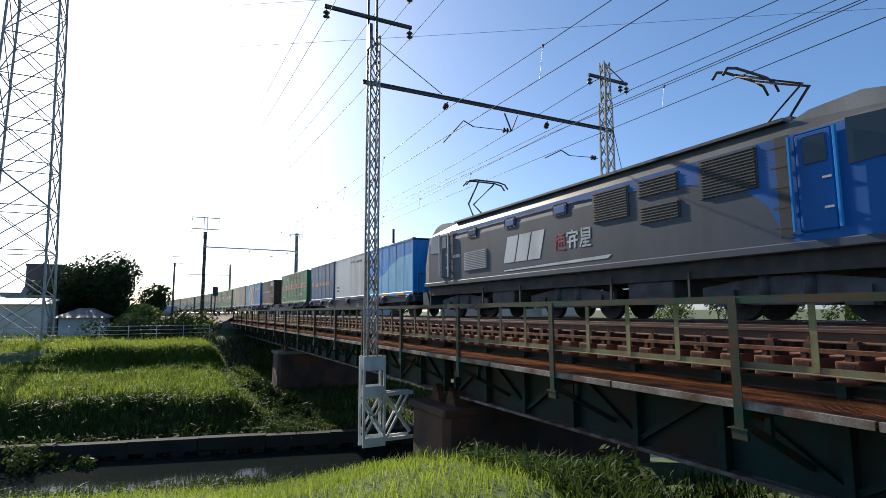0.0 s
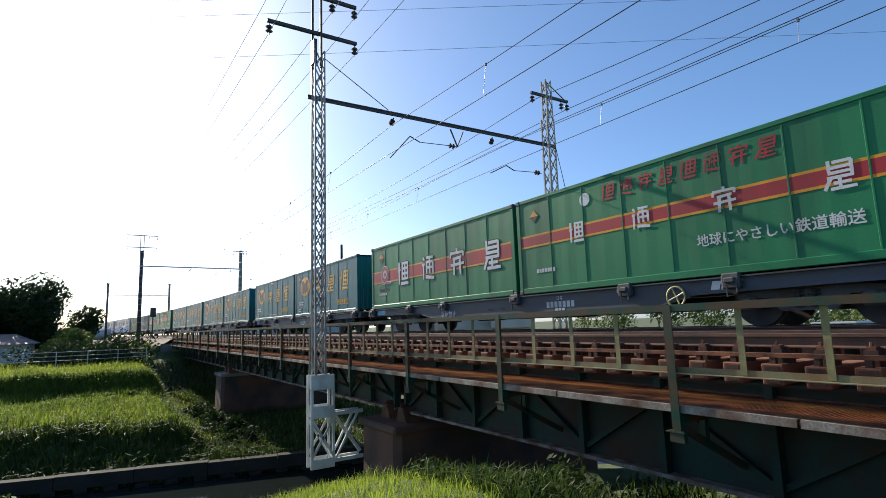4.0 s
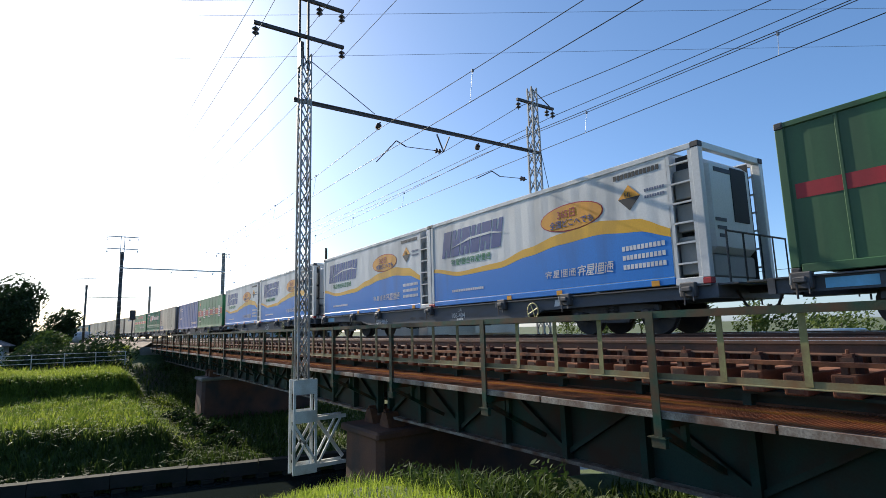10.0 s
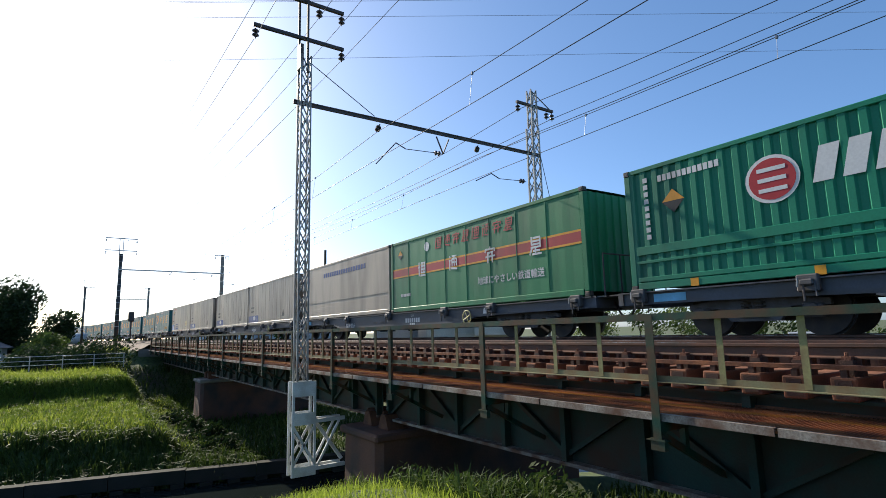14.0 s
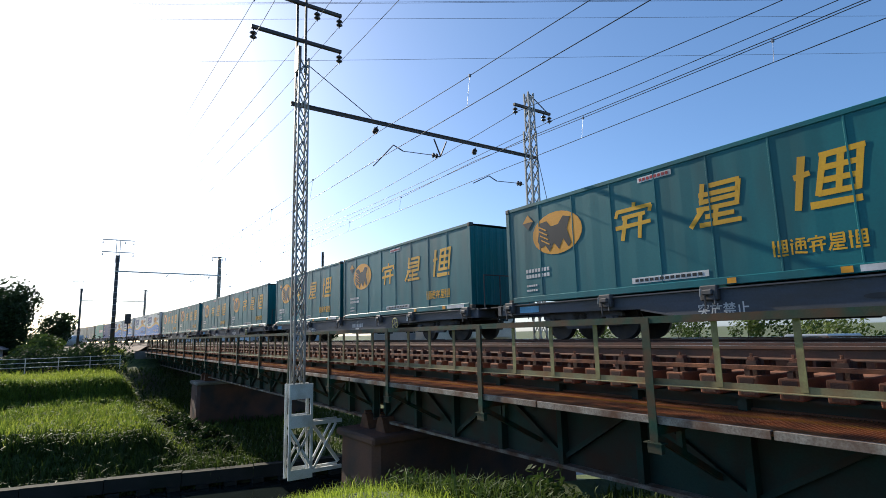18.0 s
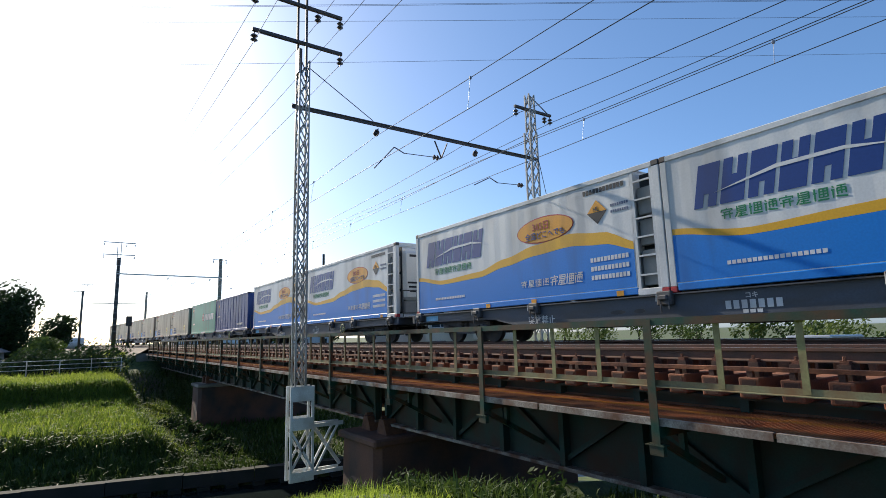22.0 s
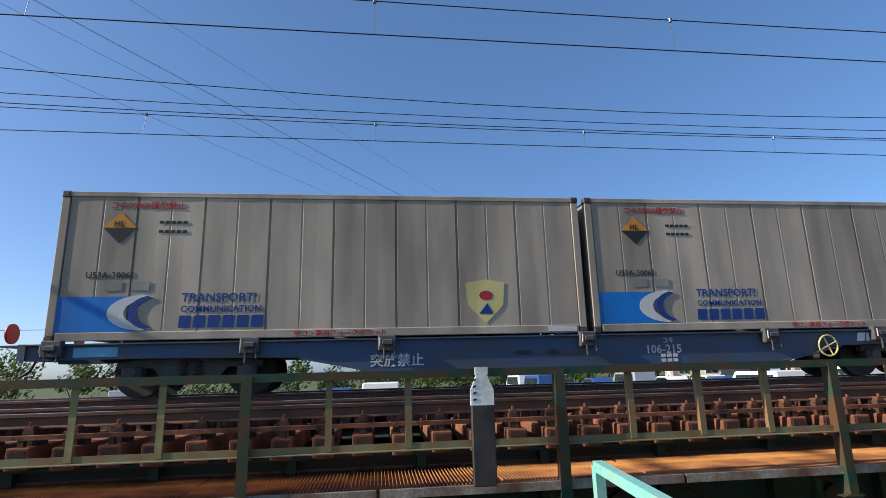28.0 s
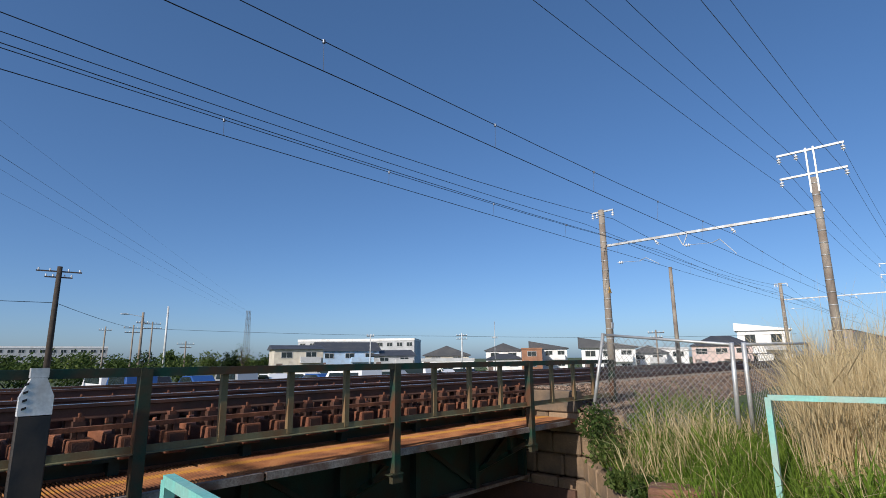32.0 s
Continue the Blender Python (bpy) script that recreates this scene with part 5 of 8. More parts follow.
@put_marks
def m_sky20(root, y):
    n = 16
    xs = [-2.9 + 5.8 * i / n for i in range(n + 1)]

    def w(x):
        return lerp_table(x, [(-2.9, 1.0), (-1.9, 0.92), (-0.8, 1.1), (0.5, 1.58), (1.5, 1.82), (2.9, 1.88)])
    word(root, "pale_wave", P_SKY, lambda bm: slab(bm, [(-2.9, 0.18), (2.9, 0.18)] + [(x, w(x)) for x in xs[::-1]], y + 0.003))
    word(root, "company_lettering", P_SKY, lambda bm: bars(bm, -2.2, 1.5, 0.9, 0.22, y, 5, 0.1, 0.3))
    word(root, "bird_mark", P_RED, lambda bm: slab(bm, [(-2.3, 1.85), (-1.75, 2.1), (-2.0, 1.95), (-1.95, 1.8)], y))
    writing("U31A-715", 0.18, -2.3, 0.9, P_DKBLUE, root, y)
    word(root, "hazard_edge", P_ORANGE, lambda bm: [slab(bm, [(x, 0.04), (x + 0.9, 0.04), (x + 0.9, 0.16), (x, 0.16)], y - 0.012) for x in (-0.9, 1.1)])


@put_marks
def m_white20(root, y):
    word(root, "company_lettering", P_BLACK, lambda bm: bars(bm, 1.3, 2.1, 1.0, 0.13, y, 6, 0.15, 0.3))
    word(root, "hand_lettering", P_BLACK, lambda bm: bars(bm, 0.2, 2.15, 0.9, 0.1, y, 7, 0.6, 0.55))
    word(root, "data_text", P_BLACK, lambda bm: [bars(bm, -2.6, 0.75 - 0.2 * i, 0.5, 0.09, y, 6) for i in range(2)])
    word(root, "blue_sill", P_DKBLUE, lambda bm: slab(bm, [(-2.8, 0.045), (2.8, 0.045), (2.8, 0.165), (-2.8, 0.165)], y - 0.012))


@put_marks
def m_slate20(root, y):
    word(root, "company_lettering", P_YELLOW, lambda bm: bars(bm, -1.6, 1.1, 3.6, 0.22, y, 9, 0.1, 0.5))
    word(root, "data_text", P_YELLOW, lambda bm: bars(bm, -2.6, 1.15, 0.4, 0.3, y, 3))


@put_marks
def m_brown20(root, y):
    word(root, "company_lettering", P_WHITE, lambda bm: bars(bm, 1.15, 1.9, 1.3, 0.42, y, 3, 0.25, 0.15))
    word(root, "white_lines", P_WHITE, lambda bm: [slab(bm, [(-2.8, 1.32), (1.6, 1.32), (1.6, 1.36), (-2.8, 1.36)], y), slab(bm, [(-2.8, 1.4), (2.8, 1.4), (2.8, 1.42), (-2.8, 1.42)], y)])
    word(root, "data_text", P_WHITE, lambda bm: [bars(bm, 1.5, 0.95 - 0.15 * i, 0.9, 0.1, y, 6) for i in range(2)])


KINDS = {}


def build_kinds():
    K = KINDS
    K["teal"] = container("teal ribbed container with golden characters and an oval emblem", 9.2, "panel", P_TEAL, m_teal)
    K["fuku"] = container("green ribbed container with a red stripe and white characters", 9.41, "panel", P_GREEN, fuku(False))
    K["fukubig"] = container("green ribbed container with a broad red stripe and large characters", 9.41, "panel", P_GREEN, fuku(True))
    # both grey kinds take the shade-darkened paint on their +x end
    K["grey"] = container("weathered silver-grey ribbed container with a blue corner panel", 9.41, "grooved", P_GREY, m_sagawa, P_GREY_SHADED, height=2.67)
    K["oldgrey"] = container("dented dull grey container with a faded blue panel", 9.41, "seamed", P_GREY, m_grey_old, P_GREY_SHADED, height=2.65)
    K["corr"] = container("pale grey corrugated container with faded blue lettering", 9.2, "corrugated", P_CORR, m_corr, P_FRAME)
    K["dkgreen"] = container("faded dark green container of closely ribbed panels", 9.41, "ribbed", P_DKGREEN, m_dkgreen)
    K["reefer"] = reefer("white and blue refrigerated container with a golden wave", 9.52)
    K["royal"] = container("royal blue ribbed container with white lettering", 9.41, "ribbed", P_ROYAL, m_royal)
    K["onl"] = container("deep green corrugated container with two white bands", 9.41, "corrugated", P_SEAGREEN, m_onl)
    K["beige"] = container("beige panelled container with a line of dark lettering", 9.41, "smooth", P_BEIGE, m_beige)
    K["navy"] = container("navy ribbed container with small white lettering", 9.41, "ribbed", P_NAVY, m_navy)
    K["zen"] = container("turquoise-green smooth container with white slanted lettering", 9.41, "smooth", P_TURQ, m_zen, height=2.72)
    K["arrows"] = container("blue ribbed container with three cream chevrons", 9.41, "panel", P_BLUE, m_arrows)
    K["sky20"] = container("short light blue container with a pale wave", 6.06, "panel", P_LTBLUE, m_sky20)
    K["white20"] = container("short plain white container", 6.06, "smooth", P_WHITE, m_white20)
    K["slate20"] = container("short faded slate blue container with yellow lettering", 6.06, "panel", P_STEELBLUE, m_slate20)
    K["brown20"] = container("short maroon-brown container with white blocks of lettering", 6.06, "ribbed", P_BROWN, m_brown20, height=2.5)


build_kinds()

bogie_frame_mat = surface("dusty bogie paint", (0.085, 0.085, 0.09), 0.7, 0.1, (0.05, 0.035, 0.025), 0.5, 3.0, 40)
DECK = 0.93     # top of a wagon's deck above the rails


def wheelset(parent, x):
    bm = BM()
    tube(bm, (x, -0.62, 0.43), (x, 0.62, 0.43), 0.07, 8)
    ws = part("wheelset", fixed(bm), bogie_mat, parent)
    for s in (-1, 1):
        bm = BM()
        tube(bm, (x, s * 0.50, 0.43), (x, s * 0.535, 0.43), 0.455, 24)
        tube(bm, (x, s * 0.535, 0.43), (x, s * 0.63, 0.43), 0.43, 24)
        tube(bm, (x, s * 0.63, 0.43), (x, s * 0.66, 0.43), 0.13, 12)
        part("wheel", fixed(bm), bogie_mat, ws)


def bogie(root, cx):
    for s in (-1, 1):
        y = s * 0.9
        bm = BM()
        prism(bm, [(cx - 1.2, 0.50), (cx - 0.62, 0.50), (cx - 0.42, 0.26), (cx + 0.42, 0.26), (cx + 0.62, 0.50), (cx + 1.2, 0.50), (cx + 1.2, 0.60), (cx + 0.5, 0.70), (cx - 0.5, 0.70), (cx - 1.2, 0.60)], y - 0.05, y + 0.05)
        part("bogie_frame", fixed(bm), bogie_frame_mat, root, "dusty grey bogie frame")
        for dx in (-0.12, 0.12):
            bm = BM()
            for k in range(5):
                tube(bm, (cx + dx, y + s * 0.03, 0.33 + 0.06 * k), (cx + dx, y + s * 0.03, 0.36 + 0.06 * k), 0.1, 8)
            tube(bm, (cx + dx, y + s * 0.03, 0.33), (cx + dx, y + s * 0.03, 0.62), 0.06, 6)
            part("bogie_spring", fixed(bm), bogie_mat, root)
        for dx in (-0.95, 0.95):
            bm = BM()
            chamfer(bm, cx + dx - 0.16, cx + dx + 0.16, y - 0.12, y + 0.12, 0.30, 0.54, 0.03)
            tube(bm, (cx + dx, y + s * 0.1, 0.43), (cx + dx, y + s * 0.15, 0.43), 0.1, 10)
            part("axle_box", fixed(bm), bogie_frame_mat, root)
    bm = BM()
    box(bm, cx - 0.3, cx + 0.3, -0.86, 0.86, 0.45, 0.72)
    part("bolster", bm, bogie_mat, root)
    for dx in (-0.95, 0.95):
        wheelset(root, cx + dx)


def wagon(label, mat_, logo_side=True):
    """A flat container wagon with fish-belly sills, 20.4 m over its couplers."""
    root = thing("container_wagon", label, "railway wagon", "wagons of the train")
    H = 9.65
    for s in (-1, 1):
        bm = BM()
        prism(bm, [(-H, 0.66), (-7.6, 0.66), (-5.2, 0.62), (-3.9, 0.36), (3.9, 0.36), (5.2, 0.62), (7.6, 0.66), (H, 0.66), (H, DECK - 0.03), (-H, DECK - 0.03)], s * 1.2 - 0.01, s * 1.2 + 0.01)
        part("side_sill", fixed(bm), mat_, root)
        bm = BM()
        box(bm, -H, H, s * 1.2 - 0.09, s * 1.2 + 0.04, DECK - 0.03, DECK - 0.005)
        for a, b in (((-3.9, 0.345), (3.9, 0.345)), ((3.9, 0.345), (5.2, 0.605)), ((-5.2, 0.605), (-3.9, 0.345))):
            beam(bm, (a[0], s * 1.2, a[1]), (b[0], s * 1.2, b[1]), 0.13, 0.03)
        part("sill_flange", fixed(bm), mat_, root)
    bm = BM()
    box(bm, -H, H, -0.22, 0.22, 0.62, DECK - 0.01)
    for k in range(13):
        x = -9.0 + 1.5 * k
        box(bm, x - 0.06, x + 0.06, -1.18, 1.18, 0.74, DECK - 0.012)
    part("centre_sill", fixed(bm), mat_, root)
    for cx in (-7.1, 7.1):
        bogie(root, cx)
    # twist-lock brackets with their chains
    bm = BM()
    chamfer(bm, -0.16, 0.16, -1.34, -1.2, 0.70, 0.98, 0.02)
    chamfer(bm, -0.1, 0.1, -1.4, -1.28, 0.80, 0.90, 0.02)
    tube(bm, (-0.05, -1.37, 0.55), (-0.05, -1.37, 0.82), 0.018, 6)
    tube(bm, (0.13, -1.37, 0.62), (0.1, -1.33, 0.86), 0.015, 6)
    lock = part("twist_lock", fixed(bm), bogie_frame_mat, root)
    bm = BM()
    tube(bm, (-0.13, -1.39, 0.78), (-0.12, -1.38, 0.93), 0.014, 6)
    handle = part("lock_handle", fixed(bm), lattice_mat, root, "pale lock handle")
    n = 0
    for x in (-9.2, -6.05, -3.7, 0.0, 3.7, 6.05, 9.2):
        for s in (0, 180):
            m = pose(x, 0, 0, 0, 0, s)
            if n == 0:
                lock.matrix_basis = handle.matrix_basis = m
            else:
                again(lock, m, root), again(handle, m, root)
            n += 1
    for e in (-1, 1):
        bm = BM()
        box(bm, min(e * H, e * 10.0), max(e * H, e * 10.0), -0.13, 0.13, 0.75, 0.98)
        tube(bm, (e * 9.9, 0, 0.87), (e * 10.2, 0, 0.87), 0.11, 8)
        part("coupler", fixed(bm), bogie_mat, root)
        bm = BM()
        box(bm, min(e * (H - 0.02), e * (H + 0.1)), max(e * (H - 0.02), e * (H + 0.1)), -1.24, 1.24, 0.66, DECK)
        box(bm, min(e * H, e * (H + 0.45)), max(e * H, e * (H + 0.45)), -1.2, 1.2, DECK - 0.04, DECK - 0.01)
        part("end_beam", fixed(bm), mat_, root)
        bm = BM()
        cable(bm, [(e * 9.75, -0.6, 0.8), (e * 9.9, -0.58, 0.5), (e * 10.1, -0.5, 0.4), (e * 10.2, -0.3, 0.5)], 0.025, 6)
        part("brake_hose", fixed(bm), black_mat, root)
    # end handrail of the brake platform, at the leading end
    bm = BM()
    x = 10.0
    for y in (-1.15, -0.55):
        tube(bm, (x - 0.05, y, DECK), (x - 0.05, y, DECK + 0.95), 0.02, 6)
    tube(bm, (x - 0.05, -1.15, DECK + 0.95), (x - 0.05, 1.15, DECK + 0.95), 0.02, 6)
    for y in (0.1, 0.6, 1.15):
        tube(bm, (x - 0.05, y, DECK), (x - 0.05, y, DECK + 0.95), 0.016, 6)
    part("end_handrail", fixed(bm), dark_steel, root)
    # hand-brake wheel and reservoir
    bm = BM()
    cable(bm, [(4.9 + 0.2 * math.cos(math.tau * k / 16), -1.28, 0.62 + 0.2 * math.sin(math.tau * k / 16)) for k in range(17)], 0.018, 6)
    for k in range(4):
        a = math.tau * k / 4 + 0.4
        tube(bm, (4.9, -1.27, 0.62), (4.9 + 0.2 * math.cos(a), -1.28, 0.62 + 0.2 * math.sin(a)), 0.014, 6)
    part("brake_wheel", fixed(bm), P_CREAM, root, "pale brake handwheel")
    bm = BM()
    tube(bm, (-2.6, -0.6, 0.5), (-1.4, -0.6, 0.5), 0.2, 12)
    part("air_reservoir", fixed(bm), bogie_mat, root)
    bm = BM()
    chamfer(bm, 1.0, 2.0, -0.9, -0.3, 0.3, 0.62, 0.02)
    part("brake_box", fixed(bm), bogie_mat, root)
    return root


def wagon_marks(root, number, y=-1.213):
    writing("コキ", 0.12, 1.5, 0.745, P_WHITE, root, y)
    if number:
        writing(number, 0.22, 1.15, 0.555, P_WHITE, root, y)
    else:
        word(root, "data_text", P_WHITE, lambda bm: bars(bm, 1.15, 0.56, 1.0, 0.15, y, 7, 0, 0.3))
    writing("突放禁止", 0.24, -4.0, 0.45, P_WHITE, root, y)
    word(root, "data_text", P_WHITE, lambda bm: [bars(bm, 1.45, 0.48 - 0.09 * i, 0.36, 0.06, y, 3) for i in range(2)])
    word(root, "load_panel", P_SKY, lambda bm: slab(bm, [(-8.9, 0.70), (-8.2, 0.70), (-8.2, 0.86), (-8.9, 0.86)], y))
    bm = BM()
    for xx in (-1.2, -0.65):
        pts = ellipse(xx, 0.62, 0.2 if xx < -1 else 0.14, 0.045, 12)
        slab(bm, pts, y)
    part("sill_slot", fixed(bm), black_mat, root)
    word(root, "company_lettering", P_WHITE, lambda bm: bars(bm, 5.6, 0.70, 0.6, 0.16, y, 3, 0.3, 0.15))


LINEUP = [   # wagon paint, number, containers (kind, centre)
    ("g", "107-2053", [("sky20", 6.6), ("white20", 0.15), ("slate20", -6.33)]),
    ("b", "104-1831", [("fuku", 4.95), ("brown20", -6.4)]),
    ("b", "104-2291", [("arrows", 4.95), ("oldgrey", -4.95)]),
    ("g", "", [("fuku", 4.88), ("fukubig", -4.67)]),
    ("g", "", [("teal", 4.88), ("teal", -4.67)]),
    ("g", "104-2759", [("teal", 4.88), ("teal", -4.67)]),
    ("g", "", [("teal", 4.88), ("teal", -4.67)]),
    ("b", "", [("fuku", 4.88), ("fukubig", -4.67)]),
    ("g", "104-1551", [("corr", 4.88), ("dkgreen", -4.65)]),
    ("g", "106-404", [("reefer", 4.88), ("reefer", -4.67)]),
    ("g", "104-2543", [("reefer", 4.88), ("reefer", -4.67)]),
    ("g", "104-91", [("fukubig", 4.88), ("royal", -4.67)]),
    ("g", "107-2148", [("oldgrey", 4.88), ("onl", -4.67)]),
    ("g", "", [("fuku", 4.88), ("beige", -4.67)]),
    ("g", "", [("oldgrey", 4.88), ("oldgrey", -4.67)]),
    ("g", "", [("oldgrey", 4.88), ("grey", -4.67)]),
    ("g", "", [("teal", 4.88), ("teal", -4.67)]),
    ("g", "", [("teal", 4.88), ("teal", -4.67)]),
    ("g", "", [("teal", 4.88), ("teal", -4.67)]),
    ("g", "", [("teal", 4.88), ("teal", -4.67)]),
    ("g", "", [("reefer", 4.88), ("reefer", -4.67)]),
    ("g", "107-1957", [("reefer", 4.88), ("reefer", -4.67)]),
    ("g", "", [("navy", 4.88), ("zen", -4.67)]),
    ("b", "", [("grey", 4.88), ("grey", -4.67)]),
    ("b", "", [("grey", 4.88), ("grey", -4.67)]),
    ("b", "106-215", [("grey", 4.88), ("grey", -4.67)]),
]
SLACK = {5: -0.17, 6: 0.42, 7: 0.07, 9: 0.05, 10: 0.05, 11: 0.35, 12: -0.29, 14: 0.1, 15: 0.22, 16: -0.29, 17: -0.28, 18: -0.28, 21: -0.1, 22: -0.18, 23: -0.3, 24: -0.1, 25: -0.12}     # how far a wagon runs ahead of even spacing, in metres
MOVERS = []     # (object, place along the train, height)


def make_train():
    protos = {"g": wagon("slate-grey flat container wagon with pale twist locks", wagon_grey), "b": wagon("blue flat container wagon with pale twist locks", wagon_blue)}
    first = {"g": True, "b": True}
    spare = dict(KINDS)
    blanks = {}
    for k, (c, number, load) in enumerate(LINEUP):
        s = -40.2 - 20.4 * k + 9.655 + SLACK.get(k, 0.0)
        w = copy_thing(protos[c], pose(0, 0, 0))
        wagon_marks(w, number)
        MOVERS.append((w, s, 0.0))
        for kind, dx in load:
            o = copy_thing(KINDS[kind], pose(0, 0, 0))
            MOVERS.append((o, s + dx, DECK + 0.005))
    for p in list(protos.values()) + list(KINDS.values()):
        for o in (*p.children_recursive, p):
            bpy.data.objects.remove(o)
    # red tail discs on the last wagon
    for y in (-1.05, 1.05):
        bm = BM()
        tube(bm, (-10.0, y, 1.12), (-9.96, y, 1.12), 0.17, 16)
        part("tail_disc", fixed(bm), P_RED, MOVERS[-3][0], "red tail disc")


make_train()

L_GREY = paint("locomotive grey paint", (0.062, 0.075, 0.10), 0.3, 0.6)
L_BLUE = paint("locomotive blue paint", (0.008, 0.10, 0.34), 0.2, 0.6)
L_ROOF = paint("sooty roof grey", (0.11, 0.11, 0.11), 0.5)
L_DARK = surface("louvre black", (0.02, 0.022, 0.024), 0.6)
glass_dark, _nt, _b = node_mat("tinted cab glass")
_b.inputs["Base Color"].default_value, _b.inputs["Roughness"].default_value = (0.02, 0.03, 0.035, 1), 0.06


def make_loco():
    """A box-cab electric locomotive, 18 m long, its front towards +x."""
    root = thing("electric_locomotive", "blue and grey electric freight locomotive with raised pantographs", "locomotive")
    H, hw, z0, z1 = 8.75, 1.4, 1.22, 3.55
    # body: a section swept along x, drawn in at the raked cab fronts
    sect = [(-hw, z0), (-hw, 2.9), (-hw + 0.05, 3.25), (-hw + 0.22, z1), (hw - 0.22, z1), (hw - 0.05, 3.25), (hw, 2.9), (hw, z0)]
    bm = BM()
    rings = []
    for x, top in ((-H, 0), (-H + 0.55, 1), (-6.3, 2), (6.3, 2), (H - 0.55, 1), (H, 0)):
        ring = []
        for y, z in sect:
            zz = min(z, {0: 2.05, 1: 3.38, 2: 9}[top])
            nar = 0.92 if top == 0 else 1.0
            ring.append(bm.verts.new((x, y * nar, zz)))
        rings.append(ring)
    n = len(sect)
    for a, b in zip(rings, rings[1:]):
        for j in range(n - 1):
            f = bm.faces.new((a[j], a[j + 1], b[j + 1], b[j]))
    bm.faces.new(rings[0]), bm.faces.new(rings[-1][::-1])
    for f in bm.faces:
        c = f.calc_center_median()
        f.material_index = 2 if c.z > 3.3 else (1 if c.x > 6.4 or c.z > 3.2 else 0)
    part("body", fixed(bm), [L_GREY, L_BLUE, L_ROOF], root)
    y = -hw - 0.002
    for s in (1, -1):
        yy = y

        def put(name, mat_, fn, label="", flip=s):
            bm = BM()
            fn(bm)
            if flip < 0:
                bm.transform(pose(0, 0, 0, 0, 0, 180))
            return part(name, fixed(bm), mat_, root, label)
        put("blue_band", L_BLUE, lambda bm: slab(bm, [(-6.3, 3.12), (0.6, 3.1), (2.6, 2.98), (4.3, 2.78), (5.4, 2.5), (5.9, 2.05), (6.15, 1.45), (6.45, 1.45), (6.45, 3.24), (-6.3, 3.24)], yy), "bright blue band over the grey side")
        put("skirt", L_GREY, lambda bm: chamfer(bm, -8.6, 8.6, -hw - 0.03, -hw + 0.05, 1.2, 1.36, 0.02))
        for x, z, w, h in ((-4.45, 1.66, 1.55, 0.66), (2.05, 2.4, 1.2, 0.76), (3.48, 2.76, 1.12, 0.4), (3.5, 2.16, 1.1, 0.38), (5.15, 2.42, 1.22, 0.8)):
            def grille(bm, x=x, z=z, w=w, h=h):
                box(bm, x - w / 2, x + w / 2, yy - 0.012, yy + 0.01, z, z + h)
            put("louvre_frame", P_FRAME if x < -4 else L_DARK, grille)
            k = max(4, int(h / 0.06))

            def slats(bm, x=x, z=z, w=w, h=h, k=k):
                for i in range(k):
                    zz = z + h * (i + 0.5) / k
                    beam(bm, (x - w / 2 + 0.04, yy - 0.022, zz), (x + w / 2 - 0.04, yy - 0.022, zz), 0.02, 0.022)
            put("louvre_slats", P_WHITE if x < -4 else dark_steel, slats)
        for x in (-4.62, -2.26, 0.18):
            put("window_frame", L_GREY, lambda bm, x=x: chamfer(bm, x - 0.3, x + 0.3, yy - 0.02, yy + 0.01, 2.82, 3.14, 0.03), "raised grey window frame")
            put("side_window", glass_dark if x < -4 else L_BLUE, lambda bm, x=x: chamfer(bm, x - 0.24, x + 0.24, yy - 0.028, yy + 0.01, 2.86, 3.1, 0.03))
        put("company_lettering", P_WHITE, lambda bm: bars(bm, -2.66, 1.72, 1.95, 0.82, yy, 3, 0.3, 0.1))
        put("swoosh", P_WHITE, lambda bm: slab(bm, [(-2.64, 1.46), (1.9, 1.48), (2.05, 1.57), (-2.64, 1.5)], yy))
        put("nickname_red", P_RED, lambda bm: glyph(bm, -0.1, 1.86, 0.44, 0.46, yy, 411))
        put("nickname_white", P_WHITE, lambda bm: [glyph(bm, 0.42 + 0.5 * i, 1.86, 0.44, 0.5, yy, 412 + i) for i in range(2)])
        put("number_bars", P_WHITE, lambda bm: bars(bm, -6.3, 2.2, 0.75, 0.12, yy, 7))
        for e in (-1, 1):
            put("cab_door", L_BLUE if e > 0 else L_GREY, lambda bm, e=e: chamfer(bm, e * 6.72 - 0.3, e * 6.72 + 0.3, yy - 0.025, yy + 0.01, 1.5, 3.2, 0.03))
            put("door_window", glass_dark, lambda bm, e=e: chamfer(bm, e * 6.74 - 0.2, e * 6.74 + 0.2, yy - 0.034, yy, 2.62, 3.12, 0.03))
            put("cab_side_window", glass_dark, lambda bm, e=e: prism(bm, [(e * 7.22, 2.5), (e * 8.05, 2.55), (e * 7.85, 3.22), (e * 7.22, 3.26)], yy - 0.012, yy + 0.02))
            for dx in (-0.36, 0.36):
                put("door_handrail", P_WHITE if e < 0 else P_LTBLUE, lambda bm, e=e, dx=dx: tube(bm, (e * 6.72 + dx, yy - 0.07, 1.52), (e * 6.72 + dx, yy - 0.07, 3.18), 0.034, 6))
            put("door_handle", galv_mat, lambda bm, e=e: [box(bm, e * 6.72 + 0.12, e * 6.72 + 0.26, yy - 0.05, yy - 0.02, z, z + 0.04) for z in (1.85, 2.35)])
            put("step_ladder", L_DARK, lambda bm, e=e: [chamfer(bm, e * 6.2 - 0.13, e * 6.2 + 0.13, yy - 0.006, yy + 0.02, 1.46, 3.26, 0.01)] + [beam(bm, (e * 6.2 - 0.18, yy - 0.05, 1.62 + 0.36 * i), (e * 6.2 + 0.14, yy - 0.05, 1.62 + 0.36 * i), 0.03) for i in range(5)])
